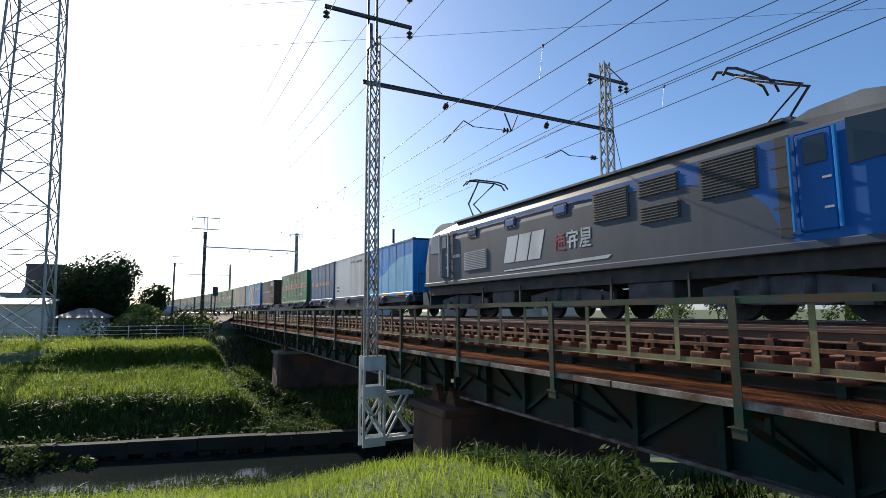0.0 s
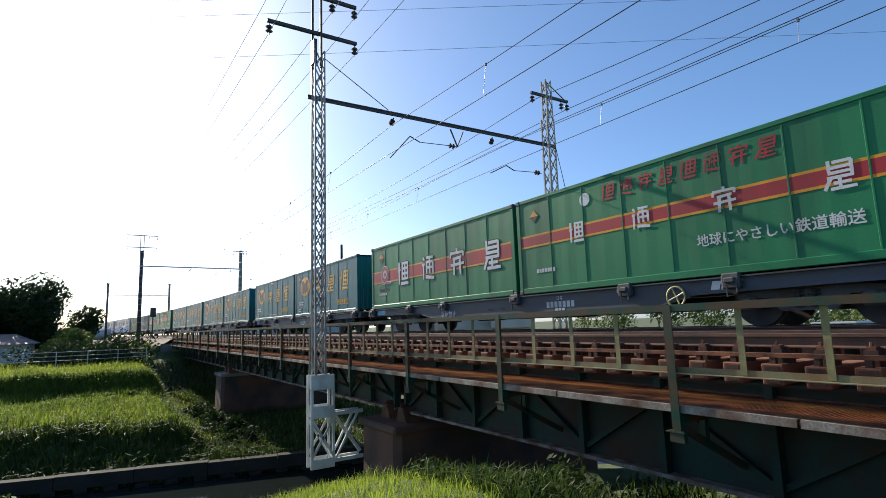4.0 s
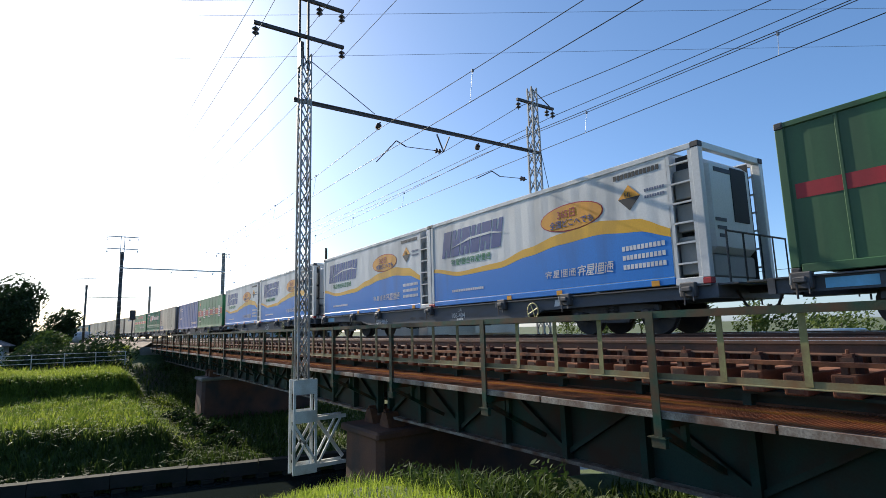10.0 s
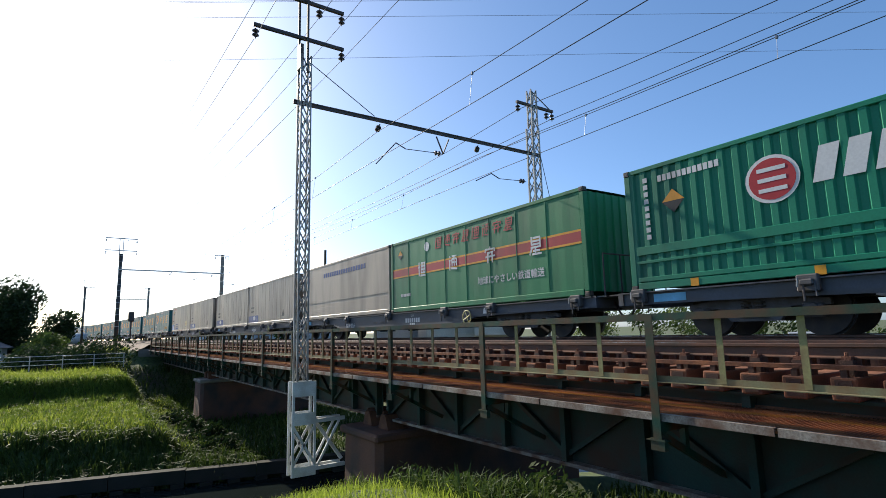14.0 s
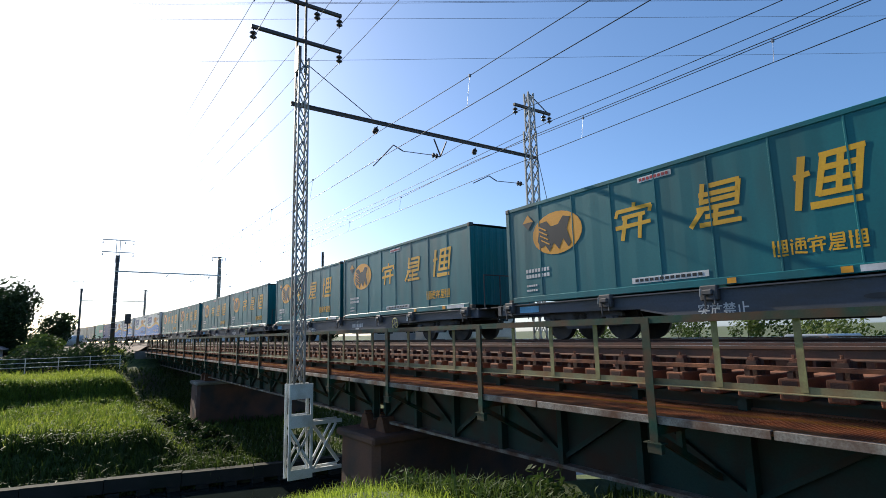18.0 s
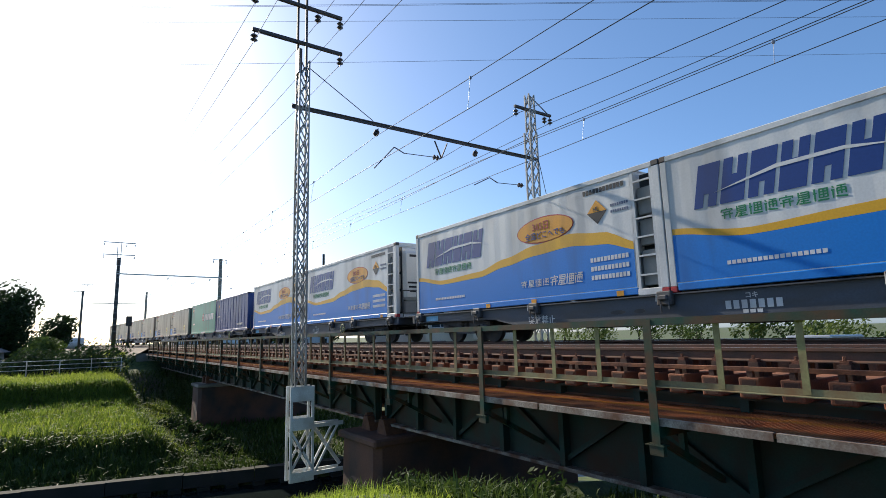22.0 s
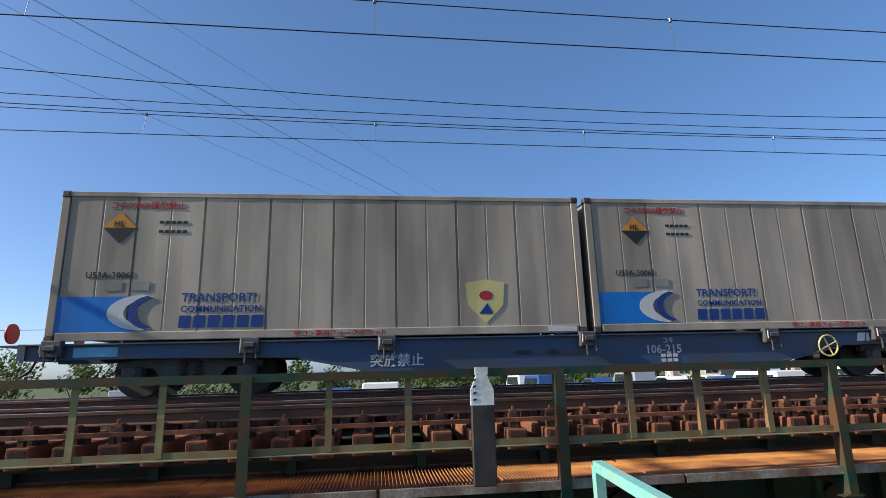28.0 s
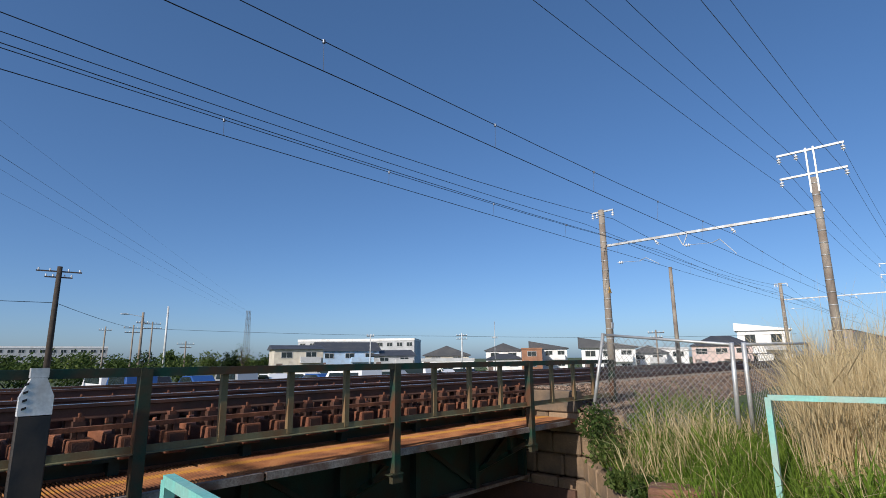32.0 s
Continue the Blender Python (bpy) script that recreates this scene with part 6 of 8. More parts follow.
    for e in (-1, 1):
        bm = BM()
        vs = [bm.verts.new(p) for p in ((e * (H - 0.04), -1.05, 2.2), (e * (H - 0.04), 1.05, 2.2), (e * (H - 0.52), 1.0, 3.2), (e * (H - 0.52), -1.0, 3.2))]
        bm.faces.new(vs)
        bmesh.ops.solidify(bm, geom=bm.faces[:], thickness=0.03)
        part("windscreen", fixed(bm), glass_dark, root)
        bm = BM()
        prism(bm, [(e * 8.6, 1.0), (e * 9.0, 1.0), (e * 8.95, 0.32), (e * 8.3, 0.32)], -1.3, 1.3)
        part("snowplough", fixed(bm), L_GREY, root)
        bm = BM()
        box(bm, min(e * 8.7, e * 9.1), max(e * 8.7, e * 9.1), -0.15, 0.15, 0.75, 1.0)
        part("coupler", fixed(bm), bogie_mat, root)
        for yv in (-0.95, 0.95):
            bm = BM()
            tube(bm, (e * 8.7, yv, 1.35), (e * 8.78, yv, 1.35), 0.12, 12)
            part("headlight", fixed(bm), white_insul, root)
    # roof gear
    bm = BM()
    for x0, x1, h in ((-6.0, -4.9, 0.16), (-3.2, -1.2, 0.18), (-0.9, 1.6, 0.2), (1.9, 3.6, 0.16)):
        chamfer(bm, x0, x1, -0.9, 0.9, z1 - 0.01, z1 + h, 0.04)
    part("roof_boxes", fixed(bm), L_ROOF, root)
    bm = BM()
    for x in (-4.4, -0.4, 0.6, 2.2, 4.2):
        for yv in (-0.7, 0.5):
            for k in range(3):
                tube(bm, (x, yv, z1 + 0.06 * k), (x, yv, z1 + 0.06 * k + 0.03), 0.09, 8)
            tube(bm, (x, yv, z1), (x, yv, z1 + 0.22), 0.04, 6)
    part("roof_insulators", fixed(bm), insul_mat, root)
    bm = BM()
    beam(bm, (-6.2, -1.05, z1 + 0.04), (6.2, -1.05, z1 + 0.04), 0.5, 0.06)
    beam(bm, (-6.2, 1.05, z1 + 0.04), (6.2, 1.05, z1 + 0.04), 0.5, 0.06)
    part("roof_walkway", fixed(bm), L_ROOF, root)
    for px, e in ((5.3, 1), (-6.45, -1)):
        zt = 5.28
        kx, hx = px + e * 0.65, px - e * 0.52
        bm = BM()
        box(bm, px - 0.6, px + 0.6, -0.5, 0.5, z1 + 0.24, z1 + 0.34)
        for dx in (-0.5, 0.5):
            for yv in (-0.4, 0.4):
                tube(bm, (px + dx, yv, z1), (px + dx, yv, z1 + 0.24), 0.06, 8)
        part("pantograph_base", bm, dark_steel, root)
        for yv in (-0.3, 0.3):
            bm = BM()
            cable(bm, [(px - e * 0.1, yv, z1 + 0.3), (kx, yv * 0.4, 4.58), (hx, yv * 1.2, zt - 0.1)], 0.036, 6)
            part("pantograph_arm", fixed(bm), dark_steel, root)
        for dx in (-0.12, 0.12):
            bm = BM()
            cable(bm, [(hx + dx, ya, zt + za - 0.02) for ya, za in ((-0.95, -0.24), (-0.8, -0.06), (-0.5, 0.0), (0.5, 0.0), (0.8, -0.06), (0.95, -0.24))], 0.03, 6)
            part("pantograph_head", fixed(bm), dark_steel, root)
    # raised cab roofs and the cooling hood
    for e in (-1, 1):
        bm = BM()
        prism(bm, [(e * 6.2, z1 - 0.16), (e * 8.3, z1 - 0.2), (e * 7.9, z1 + 0.05), (e * 7.4, z1 + 0.16), (e * 6.6, z1 + 0.1), (e * 6.25, z1 - 0.02)], -1.2, 1.2)
        part("cab_roof", fixed(bm), P_FRAME, root, "pale grey raised cab roof")
    # running gear
    bm = BM()
    box(bm, -8.5, 8.5, -1.25, 1.25, 0.85, 1.23)
    part("underframe", bm, bogie_mat, root)
    for cx in (-5.9, 0, 5.9):
        for dx in (-1.15, 1.15):
            wheelset(root, cx + dx)
        for s in (-1, 1):
            bm = BM()
            prism(bm, [(cx - 1.7, 0.42), (cx - 0.6, 0.3), (cx + 0.6, 0.3), (cx + 1.7, 0.42), (cx + 1.7, 0.66), (cx + 0.5, 0.82), (cx - 0.5, 0.82), (cx - 1.7, 0.66)], s * 1.0 - 0.06, s * 1.0 + 0.06)
            for dx in (-1.15, 1.15):
                box(bm, cx + dx - 0.2, cx + dx + 0.2, s * 1.0 - 0.14, s * 1.0 + 0.14, 0.28, 0.6)
            for dx in (-0.4, 0.4):
                tube(bm, (cx + dx, s * 1.02, 0.45), (cx + dx, s * 1.02, 0.86), 0.12, 8)
            part("bogie_frame", fixed(bm), bogie_frame_mat, root)
    for x0, x1 in ((-3.7, -2.4), (2.3, 3.6)):
        bm = BM()
        chamfer(bm, x0, x1, -1.2, 1.2, 0.42, 0.86, 0.03)
        part("equipment_case", fixed(bm), bogie_frame_mat, root)
    for x in (-8.2, -4.1, -1.9, 1.9, 4.1, 8.2):
        bm = BM()
        beam(bm, (x, -1.32, 0.35), (x, -1.32, 1.0), 0.05)
        box(bm, x - 0.16, x + 0.16, -1.36, -1.2, 0.33, 0.36)
        part("footstep", fixed(bm), dark_steel, root)
    MOVERS.append((root, -10.75, 0.0))


make_loco()

# ---- overhead line ----


def bell_string(bm, top, n=3, d=Vector((0, 0, -1)), r=0.075):
    """A string of disc insulators hanging from top."""
    p = Vector(top)
    d = Vector(d).normalized()
    tube(bm, p, p + d * (0.12 + 0.12 * n), 0.016, 6)
    for i in range(n):
        a = p + d * (0.1 + 0.12 * i)
        tube(bm, a, a + d * 0.05, r * 0.55, 10, r)
        tube(bm, a + d * 0.05, a + d * 0.075, r, 10, r * 0.5)


def lattice(bm, x, y, z0, z1, w, wx, t=0.045, pitch=0.55):
    """Four corner angles with crossed lacing on all sides."""
    for sy in (-1, 1):
        for sx in (-1, 1):
            beam(bm, (x + sx * wx / 2, y + sy * w / 2, z0), (x + sx * wx / 2, y + sy * w / 2, z1), t)
    n = max(1, round((z1 - z0) / pitch))
    for i in range(n):
        a, b = z0 + (z1 - z0) * i / n, z0 + (z1 - z0) * (i + 1) / n
        for sx in (-1, 1):
            xx = x + sx * wx / 2
            beam(bm, (xx, y - w / 2, a), (xx, y + w / 2, b), 0.012, 0.035)
            beam(bm, (xx, y + w / 2, a), (xx, y - w / 2, b), 0.012, 0.035)
        for sy in (-1, 1):
            yy = y + sy * w / 2
            beam(bm, (x - wx / 2, yy, a), (x + wx / 2, yy, b), 0.035, 0.012)


GX = (-58.0, -13.8, 29.0)


def arms(root, x, y, z, mat_, length=2.6, ins=insul_mat, only=None):
    for dz, nm in ((0, "cross_arm"), (1.15, "cross_arm")):
        if only is not None and dz != only:
            continue
        bm = BM()
        beam(bm, (x, y - length / 2, z + dz), (x, y + length / 2, z + dz), 0.09, 0.09)
        part(nm, fixed(bm), mat_, root)
        for e in (-1, 1):
            bm = BM()
            bell_string(bm, (x, y + e * (length / 2 - 0.06), z + dz - 0.04), 2, r=0.1)
            part("insulator", fixed(bm), ins, root)
    if only is None:
        bm = BM()
        bell_string(bm, (x, y + 0.55, z + 1.11), 2, r=0.1)
        part("insulator", fixed(bm), ins, root)


def supports(root, x, ys, zb, mat_, ins):
    """Insulators and pull-offs under a portal beam for both tracks."""
    yn, yf = ys
    for y, yr in ((7.1, 9.62), (10.9, None)):
        bm = BM()
        tube(bm, (x, y + 0.2, zb - 0.05), (x, y + 0.05, zb - 0.22), 0.02, 6)
        bell_string(bm, (x, y + 0.2, zb - 0.06), 2, (0.3, -0.5, -0.8), 0.09)
        part("hanger_insulator", fixed(bm), ins, root)
    for y0, y in ((9.62, 7.1), (13.3, 10.9)):
        if y0 < 10:
            bm = BM()
            for e in (-1, 1):
                beam(bm, (x, y0 + e * 0.25, zb - 0.05), (x, y0, zb - 0.6), 0.035)
            part("pull_off_bracket", fixed(bm), mat_, root)
        z = zb - 0.62 if y0 < 10 else zb - 1.05
        bm = BM()
        bell_string(bm, (x, y0 - 0.02, z), 2, (0, -1, 0), 0.09)
        part("pull_off_insulator", fixed(bm), ins, root)
        bm = BM()
        tube(bm, (x, y0 - 0.35, z), (x, y + 1.1, z - 0.06), 0.012, 6)
        tube(bm, (x, y + 1.1, z - 0.06), (x, y + 0.75, z + 0.08), 0.018, 6)
        tube(bm, (x, y + 0.75, z + 0.08), (x, y + 0.05, 5.27), 0.018, 6)
        part("pull_off_rod", fixed(bm), mat_, root)


def portal_lattice():
    x = GX[1]
    root = thing("overhead_line_portal", "lattice steel masts carrying a beam across the tracks", "catenary portal")
    y = 4.85
    bm = BM()
    lattice(bm, x, y, -0.95, 8.0, 0.27, 0.27)
    part("lattice_mast", fixed(bm), lattice_mat, root)
    lab = "pale riveted mast foot bolted to the pier"

    def foot(name, fn):
        bm = BM()
        fn(bm)
        part(name, fixed(bm), white_steel, root, lab)
    for dx in (-0.16, 0.16):
        for dy in (-0.23, 0.33):
            foot("foot_leg", lambda bm: beam(bm, (x + dx, y + dy, -3.25), (x + dx, y + dy, -0.95), 0.06))
        for a, b in ((-0.23, 0.33), (0.33, -0.23)):
            foot("foot_lacing", lambda bm: beam(bm, (x + dx * 1.18, y + a, -2.98), (x + dx * 1.18, y + b, -2.05), 0.02, 0.06))
        for z in (-1.95, -3.1):
            foot("foot_bracket", lambda bm: beam(bm, (x + dx, y + 0.3, z), (x + dx, 6.0, z), 0.07, 0.09))
        foot("foot_diagonal", lambda bm: beam(bm, (x + dx, y + 0.4, -3.05), (x + dx, 5.85, -2.0), 0.05))
        for za, zb in ((-1.32, -0.95), (-2.02, -1.72), (-3.25, -3.02)):
            foot("foot_plate", lambda bm: box(bm, x + dx * 1.22 - 0.006, x + dx * 1.22 + 0.006, y - 0.23, y + 0.33, za, zb))
    foot("foot_diagonal", lambda bm: beam(bm, (x, y + 0.4, -1.98), (x, 5.98, -3.0), 0.08))
    bm = BM()
    for dx in (-0.1, 0.1):
        beam(bm, (x + dx, y - 0.08 + (0.13 if dx > 0 else -0.05), 7.5), (x + dx, y - 0.08 + (0.13 if dx > 0 else -0.05), 10.0), 0.06)
    box(bm, x - 0.15, x + 0.15, y - 0.17, y - 0.08, 7.6, 8.3)
    part("mast_head", fixed(bm), dark_steel, root)
    arms(root, x, 4.72, 8.55, dark_steel)
    bm = BM()
    for dz in (-0.045, 0.045):
        beam(bm, (x - 0.16, 4.6, 6.68 + dz), (x - 0.16, 14.0, 6.68 + dz), 0.06, 0.03)
    beam(bm, (x - 0.16, 4.6, 6.68), (x - 0.16, 14.0, 6.68), 0.02, 0.09)
    part("portal_beam", fixed(bm), dark_steel, root)
    bm = BM()
    tube(bm, (x - 0.1, 4.95, 7.98), (x - 0.12, 7.1, 6.75), 0.012, 6)
    part("stay_wire", fixed(bm), wire_mat, root)
    bm = BM()
    lattice(bm, x, 13.58, -1.4, 7.6, 0.32, 0.3, 0.055, 0.5)
    lattice(bm, x, 13.62, 7.6, 9.1, 0.26, 0.22, 0.045, 0.5)
    part("lattice_mast", fixed(bm), lattice_mat, root)
    bm = BM()
    beam(bm, (x, 12.85, 8.5), (x, 14.7, 8.5), 0.09)
    tube(bm, (x, 13.62, 9.1), (x, 14.6, 8.52), 0.02, 6)
    part("cross_arm", fixed(bm), dark_steel, root)
    for yy in (12.9, 14.35, 14.65):
        bm = BM()
        bell_string(bm, (x, yy, 8.46), 2, r=0.1)
        part("insulator", fixed(bm), insul_mat, root)
    bm = BM()
    tube(bm, (x + 0.2, 13.7, 6.6), (x + 0.2, 15.6, -1.5), 0.012, 6)
    part("stay_wire", fixed(bm), wire_mat, root)
    supports(root, x - 0.16, (4.85, 13.6), 6.6, dark_steel, insul_mat)


portal_lattice()


def concrete_pole(root, x, y, z0, z1, r=0.17, bands=True, mat_=None):
    bm = BM()
    tube(bm, (x, y, z0), (x, y, z1), r, 14, r * 0.78)
    p = part("pole", fixed(bm), mat_ or pole_mat, root)
    if bands:
        bm = BM()
        for k in range(int((z1 - max(z0, 1)) / 0.55)):
            z = max(z0, 1) + 0.4 + 0.55 * k
            rr = r + (r * 0.78 - r) * (z - z0) / (z1 - z0) + 0.012
            tube(bm, (x, y, z), (x, y, z + 0.04), rr, 12)
        part("pole_band", fixed(bm), galv_mat, root)


def portal_concrete(x, yn, yf, zb, arm_y, zhead, near_top, far_top, mat_near=None):
    root = thing("overhead_line_portal", "banded concrete poles carrying a galvanised beam across the tracks", "catenary portal")
    concrete_pole(root, x, yn, -1.6, near_top, 0.19, True, mat_near)
    concrete_pole(root, x, yf, -1.6, far_top, 0.22)
    bm = BM()
    for dx in (-0.06, 0.06):
        beam(bm, (x + dx + 0.1, yn - 0.2, zb), (x + dx + 0.1, yf + 0.1, zb - 0.05), 0.035, 0.12)
    part("portal_beam", fixed(bm), galv_mat, root)
    bm = BM()
    for dy in (-0.15, 0.15):
        beam(bm, (x - 0.05, yn + dy, near_top - 0.7), (x - 0.05, yn + dy, zhead + 1.25), 0.09, 0.07)
    part("mast_head", fixed(bm), galv_mat, root)
    arms(root, x, arm_y, zhead, galv_mat, ins=white_insul)
    bm = BM()
    beam(bm, (x, yf - 0.75, far_top - 0.1), (x, yf + 0.6, far_top - 0.1), 0.08)
    part("cross_arm", fixed(bm), galv_mat, root)
    for dy in (-0.7, 0.3, 0.55):
        bm = BM()
        bell_string(bm, (x, yf + dy, far_top - 0.14), 2, r=0.09)
        part("insulator", fixed(bm), white_insul, root)
    supports(root, x, (yn, yf), zb - 0.08, galv_mat, white_insul)
    return root


r29 = portal_concrete(GX[2], 3.64, 14.05, 6.75, 3.65, 8.5, 8.3, 8.85)
bm = BM()
prism(bm, [(28.7, 3.95), (29.1, 3.95), (28.9, 4.28)], 13.80, 13.82)
part("warning_plate", fixed(bm), yellow_mat, r29, "yellow triangular high-voltage plate")
bm = BM()
box(bm, 28.75, 29.05, 13.8, 13.82, 2.0, 2.3)
part("notice_plate", bm, white_mat, r29)
portal_concrete(GX[0], 3.0, 12.0, 6.7, 3.0, 8.5, 8.2, 8.6, dark_steel)
portal_concrete(-101.0, 1.4 - 0.7, 10.2 - 0.7, 6.7, 0.7, 8.5, 8.6, 8.6, dark_steel)
portal_concrete(72.0, 3.6, 14.0, 6.7, 3.6, 8.5, 8.3, 8.6)


def strand(name, pts, r, mat_, root, n=5, slack=0.00022):
    """A wire through the points, sagging a little between them."""
    line = [Vector(pts[0])]
    for (a, b) in zip(pts, pts[1:]):
        a, b = Vector(a), Vector(b)
        L = (b - a).length
        sag = L * L * slack
        k = 10 if L > 15 else 2
        line += [a.lerp(b, i / k) - Vector((0, 0, 4 * sag * (i / k) * (1 - i / k))) for i in range(1, k + 1)]
    bm = BM()
    cable(bm, line, r, n)
    return part(name, fixed(bm), mat_, root)


def overhead_wires():
    xs = (-190.0, -144.0, -101.0, -58.0, -13.8, 29.0, 72.0, 130.0)
    for c, nm in ((RAIL_N, "near"), (RAIL_F, "far")):
        root = thing("overhead_line", "black contact wire hung from its carrier wire over the track", "overhead line", "overhead lines")
        zz = []
        bm_d = BM()
        cont, mess = [], []
        for i, x in enumerate(xs):
            s = bend(x)[0]
            st = 0.14 if i % 2 else -0.14
            cont.append((x, c + s + st, 5.26))
            mess.append((x, c + s, 6.2 if nm == "near" else 6.0))
        strand("contact_wire", [(p[0], p[1], p[2]) for p in cont], 0.0095, wire_mat, root, slack=0.00002)
        strand("carrier_wire", mess, 0.009, wire_mat, root, slack=0.000229)
        for j, (a, b) in enumerate(zip(mess, mess[1:])):
            for q in range(1, 9):
                f = q / 9
                zt = a[2] - 4 * 0.42 * f * (1 - f)
                x = a[0] + (b[0] - a[0]) * f
                ym = a[1] + (b[1] - a[1]) * f
                ca, cb = cont[j], cont[j + 1]
                yc = ca[1] + (cb[1] - ca[1]) * f
                if -60 < x < 75:
                    bm = BM()
                    tube(bm, (x, ym, zt), (x, yc, 5.24), 0.005, 5)
                    tube(bm, (x, ym, zt - 0.03), (x, ym, zt + 0.03), 0.03, 6)
                    part("dropper", fixed(bm), pale_wire, root)
    # feeders on the masts
    root = thing("feeder_lines", "feeder wires strung along the masts", "power lines")
    def along(ys, zs, r, m):
        pts = []
        for x, y, z in zip((-144.0, -101.0, -58.0, -13.8, 29.0, 72.0, 130.0), ys, zs):
            pts.append((x, y, z))
        strand("feeder_wire", pts, r, m, root)
    for dy, dz in ((-1.24, 8.2), (1.24, 8.2), (-1.24, 9.35), (1.24, 9.35), (0.55, 9.35)):
        along([-3.5 + dy, 0.7 + dy, 3.0 + dy, 4.72 + dy, 3.65 + dy, 3.6 + dy, 3 + dy], [dz] * 7, 0.008, pale_wire if dy < 0 else wire_mat)
    def far_side(dy, z, slack):
        pts = [(x, y + dy, z) for x, y in zip((-144.0, -101.0, -58.0, -13.8, 29.0, 72.0, 130.0), (6, 9.5, 12.0, 13.6, 14.05, 14, 13.5))]
        strand("feeder_wire", pts, 0.012, wire_mat, root, slack=slack)
    far_side(-0.7, 8.2, 0.00048)
    far_side(1.05, 8.2, 0.0002)
    far_side(-0.28, 7.25, 0.00018)


overhead_wires()


def make_pylon(name, x, y, z0, h, half, label):
    root = thing(name, label, "transmission tower", "transmission towers")
    legs = []
    top = half * 0.55
    def corner(sx, sy, f):
        w = half + (top - half) * min(1, f / 0.8) if f < 0.8 else top
        return Vector((x + sx * w, y + sy * w, z0 + h * f))
    for sx in (-1, 1):
        for sy in (-1, 1):
            bm = BM()
            fs = [0, 0.8, 1.0]
            for a, b in zip(fs, fs[1:]):
                beam(bm, corner(sx, sy, a), corner(sx, sy, b), 0.11 * half / 1.6)
            part("leg", fixed(bm), lattice_mat, root)
    n = 16
    for i in range(n):
        a, b = i / n, (i + 1) / n
        bm = BM()
        for p, q in (((-1, -1), (1, -1)), ((1, -1), (1, 1)), ((1, 1), (-1, 1)), ((-1, 1), (-1, -1))):
            beam(bm, corner(*p, a), corner(*q, b), 0.05 * half / 1.6)
            beam(bm, corner(*q, a), corner(*p, b), 0.05 * half / 1.6)
            beam(bm, corner(*p, b), corner(*q, b), 0.05 * half / 1.6)
        part("bracing_panel", fixed(bm), lattice_mat, root)
    for f, L in ((0.72, 3.4), (0.84, 3.0), (0.96, 2.6)):
        bm = BM()
        z = z0 + h * f
        for s in (-1, 1):
            for d in (-1, 1):
                beam(bm, (x + d * top, y, z), (x + s * L * half / 1.6 * 0.9, y + s * L * half / 1.6, z + 0.1), 0.06)
                beam(bm, (x, y + d * top, z + 0.9), (x + s * L * half / 1.6 * 0.9, y + s * L * half / 1.6, z + 0.1), 0.05)
        part("tower_arm", fixed(bm), lattice_mat, root)
    return root


make_pylon("transmission_tower", -49.6, -10.1, -1.75, 52, 2.2, "tall grey lattice power pylon on the river bank")
make_pylon("transmission_tower", 148.0, 295.0, -2.5, 31, 1.7, "distant lattice power pylon beyond the town")


def transmission_lines():
    """Lines of the tall pylons, crossing high over the bridge."""
    root = thing("transmission_lines", "thin high-voltage lines strung between two pylons", "power lines")
    for z, d, zf in ((18.3, -2.8, 27.0), (20.8, 2.2, 27.5), (22.9, -2.6, 31.0), (26.3, 2.2, 33.0), (21.9, 2.8, 30.0)):
        strand("line_wire", [(-48.6 + d, -8.6 + d, z + 2), (148 + d, 295 + d, zf * 0.92)], 0.013, pale_wire, root, slack=0.00001)


transmission_lines()

# ---- the surroundings ----
def leaf_mat(name, a, b, gloss=0.5, through=0.45):
    """Leaves and blades: tone by island, part of the light passing through."""
    m, nt, bs = node_mat(name)
    geo = nt.nodes.new("ShaderNodeNewGeometry")
    big = noise_of(nt, 0.5, 4.0)
    col = ramp(nt, geo.outputs["Random Per Island"], [(0.0, a), (1.0, b)])
    col = mix(nt, ramp(nt, big, [(0.35, (0, 0, 0)), (0.7, (0.45, 0.45, 0.45))]), col, tuple(0.6 * c for c in a))
    link(nt, col, bs.inputs["Base Color"])
    bs.inputs["Roughness"].default_value = gloss + 0.15
    bs.inputs["Specular IOR Level"].default_value = 0.2
    tr = nt.nodes.new("ShaderNodeBsdfTranslucent")
    link(nt, col, tr.inputs["Color"])
    mx = nt.nodes.new("ShaderNodeMixShader")
    mx.inputs[0].default_value = through
    out = nt.nodes["Material Output"]
    link(nt, bs.outputs[0], mx.inputs[1]), link(nt, tr.outputs[0], mx.inputs[2])
    link(nt, mx.outputs[0], out.inputs["Surface"])
    return m


GRASS = leaf_mat("meadow grass", (0.14, 0.19, 0.018), (0.34, 0.40, 0.06), 0.5, 0.5)
GRASS_LUSH = leaf_mat("lush grass", (0.145, 0.22, 0.018), (0.38, 0.45, 0.065), 0.5, 0.5)
GRASS_VERGE = leaf_mat("verge grass", (0.10, 0.18, 0.015), (0.27, 0.37, 0.05), 0.5, 0.45)
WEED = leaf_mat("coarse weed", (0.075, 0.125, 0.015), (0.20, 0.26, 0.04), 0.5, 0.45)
# darker copy of WEED; under bridge and bank its colour carries the shade
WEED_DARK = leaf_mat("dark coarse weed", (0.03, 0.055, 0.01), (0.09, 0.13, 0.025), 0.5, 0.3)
STRAW = leaf_mat("dry straw", (0.50, 0.37, 0.185), (0.84, 0.70, 0.42), 0.7, 0.35)
LEAF_DARK = leaf_mat("dark broadleaf", (0.012, 0.028, 0.008), (0.035, 0.06, 0.016), 0.5, 0.25)
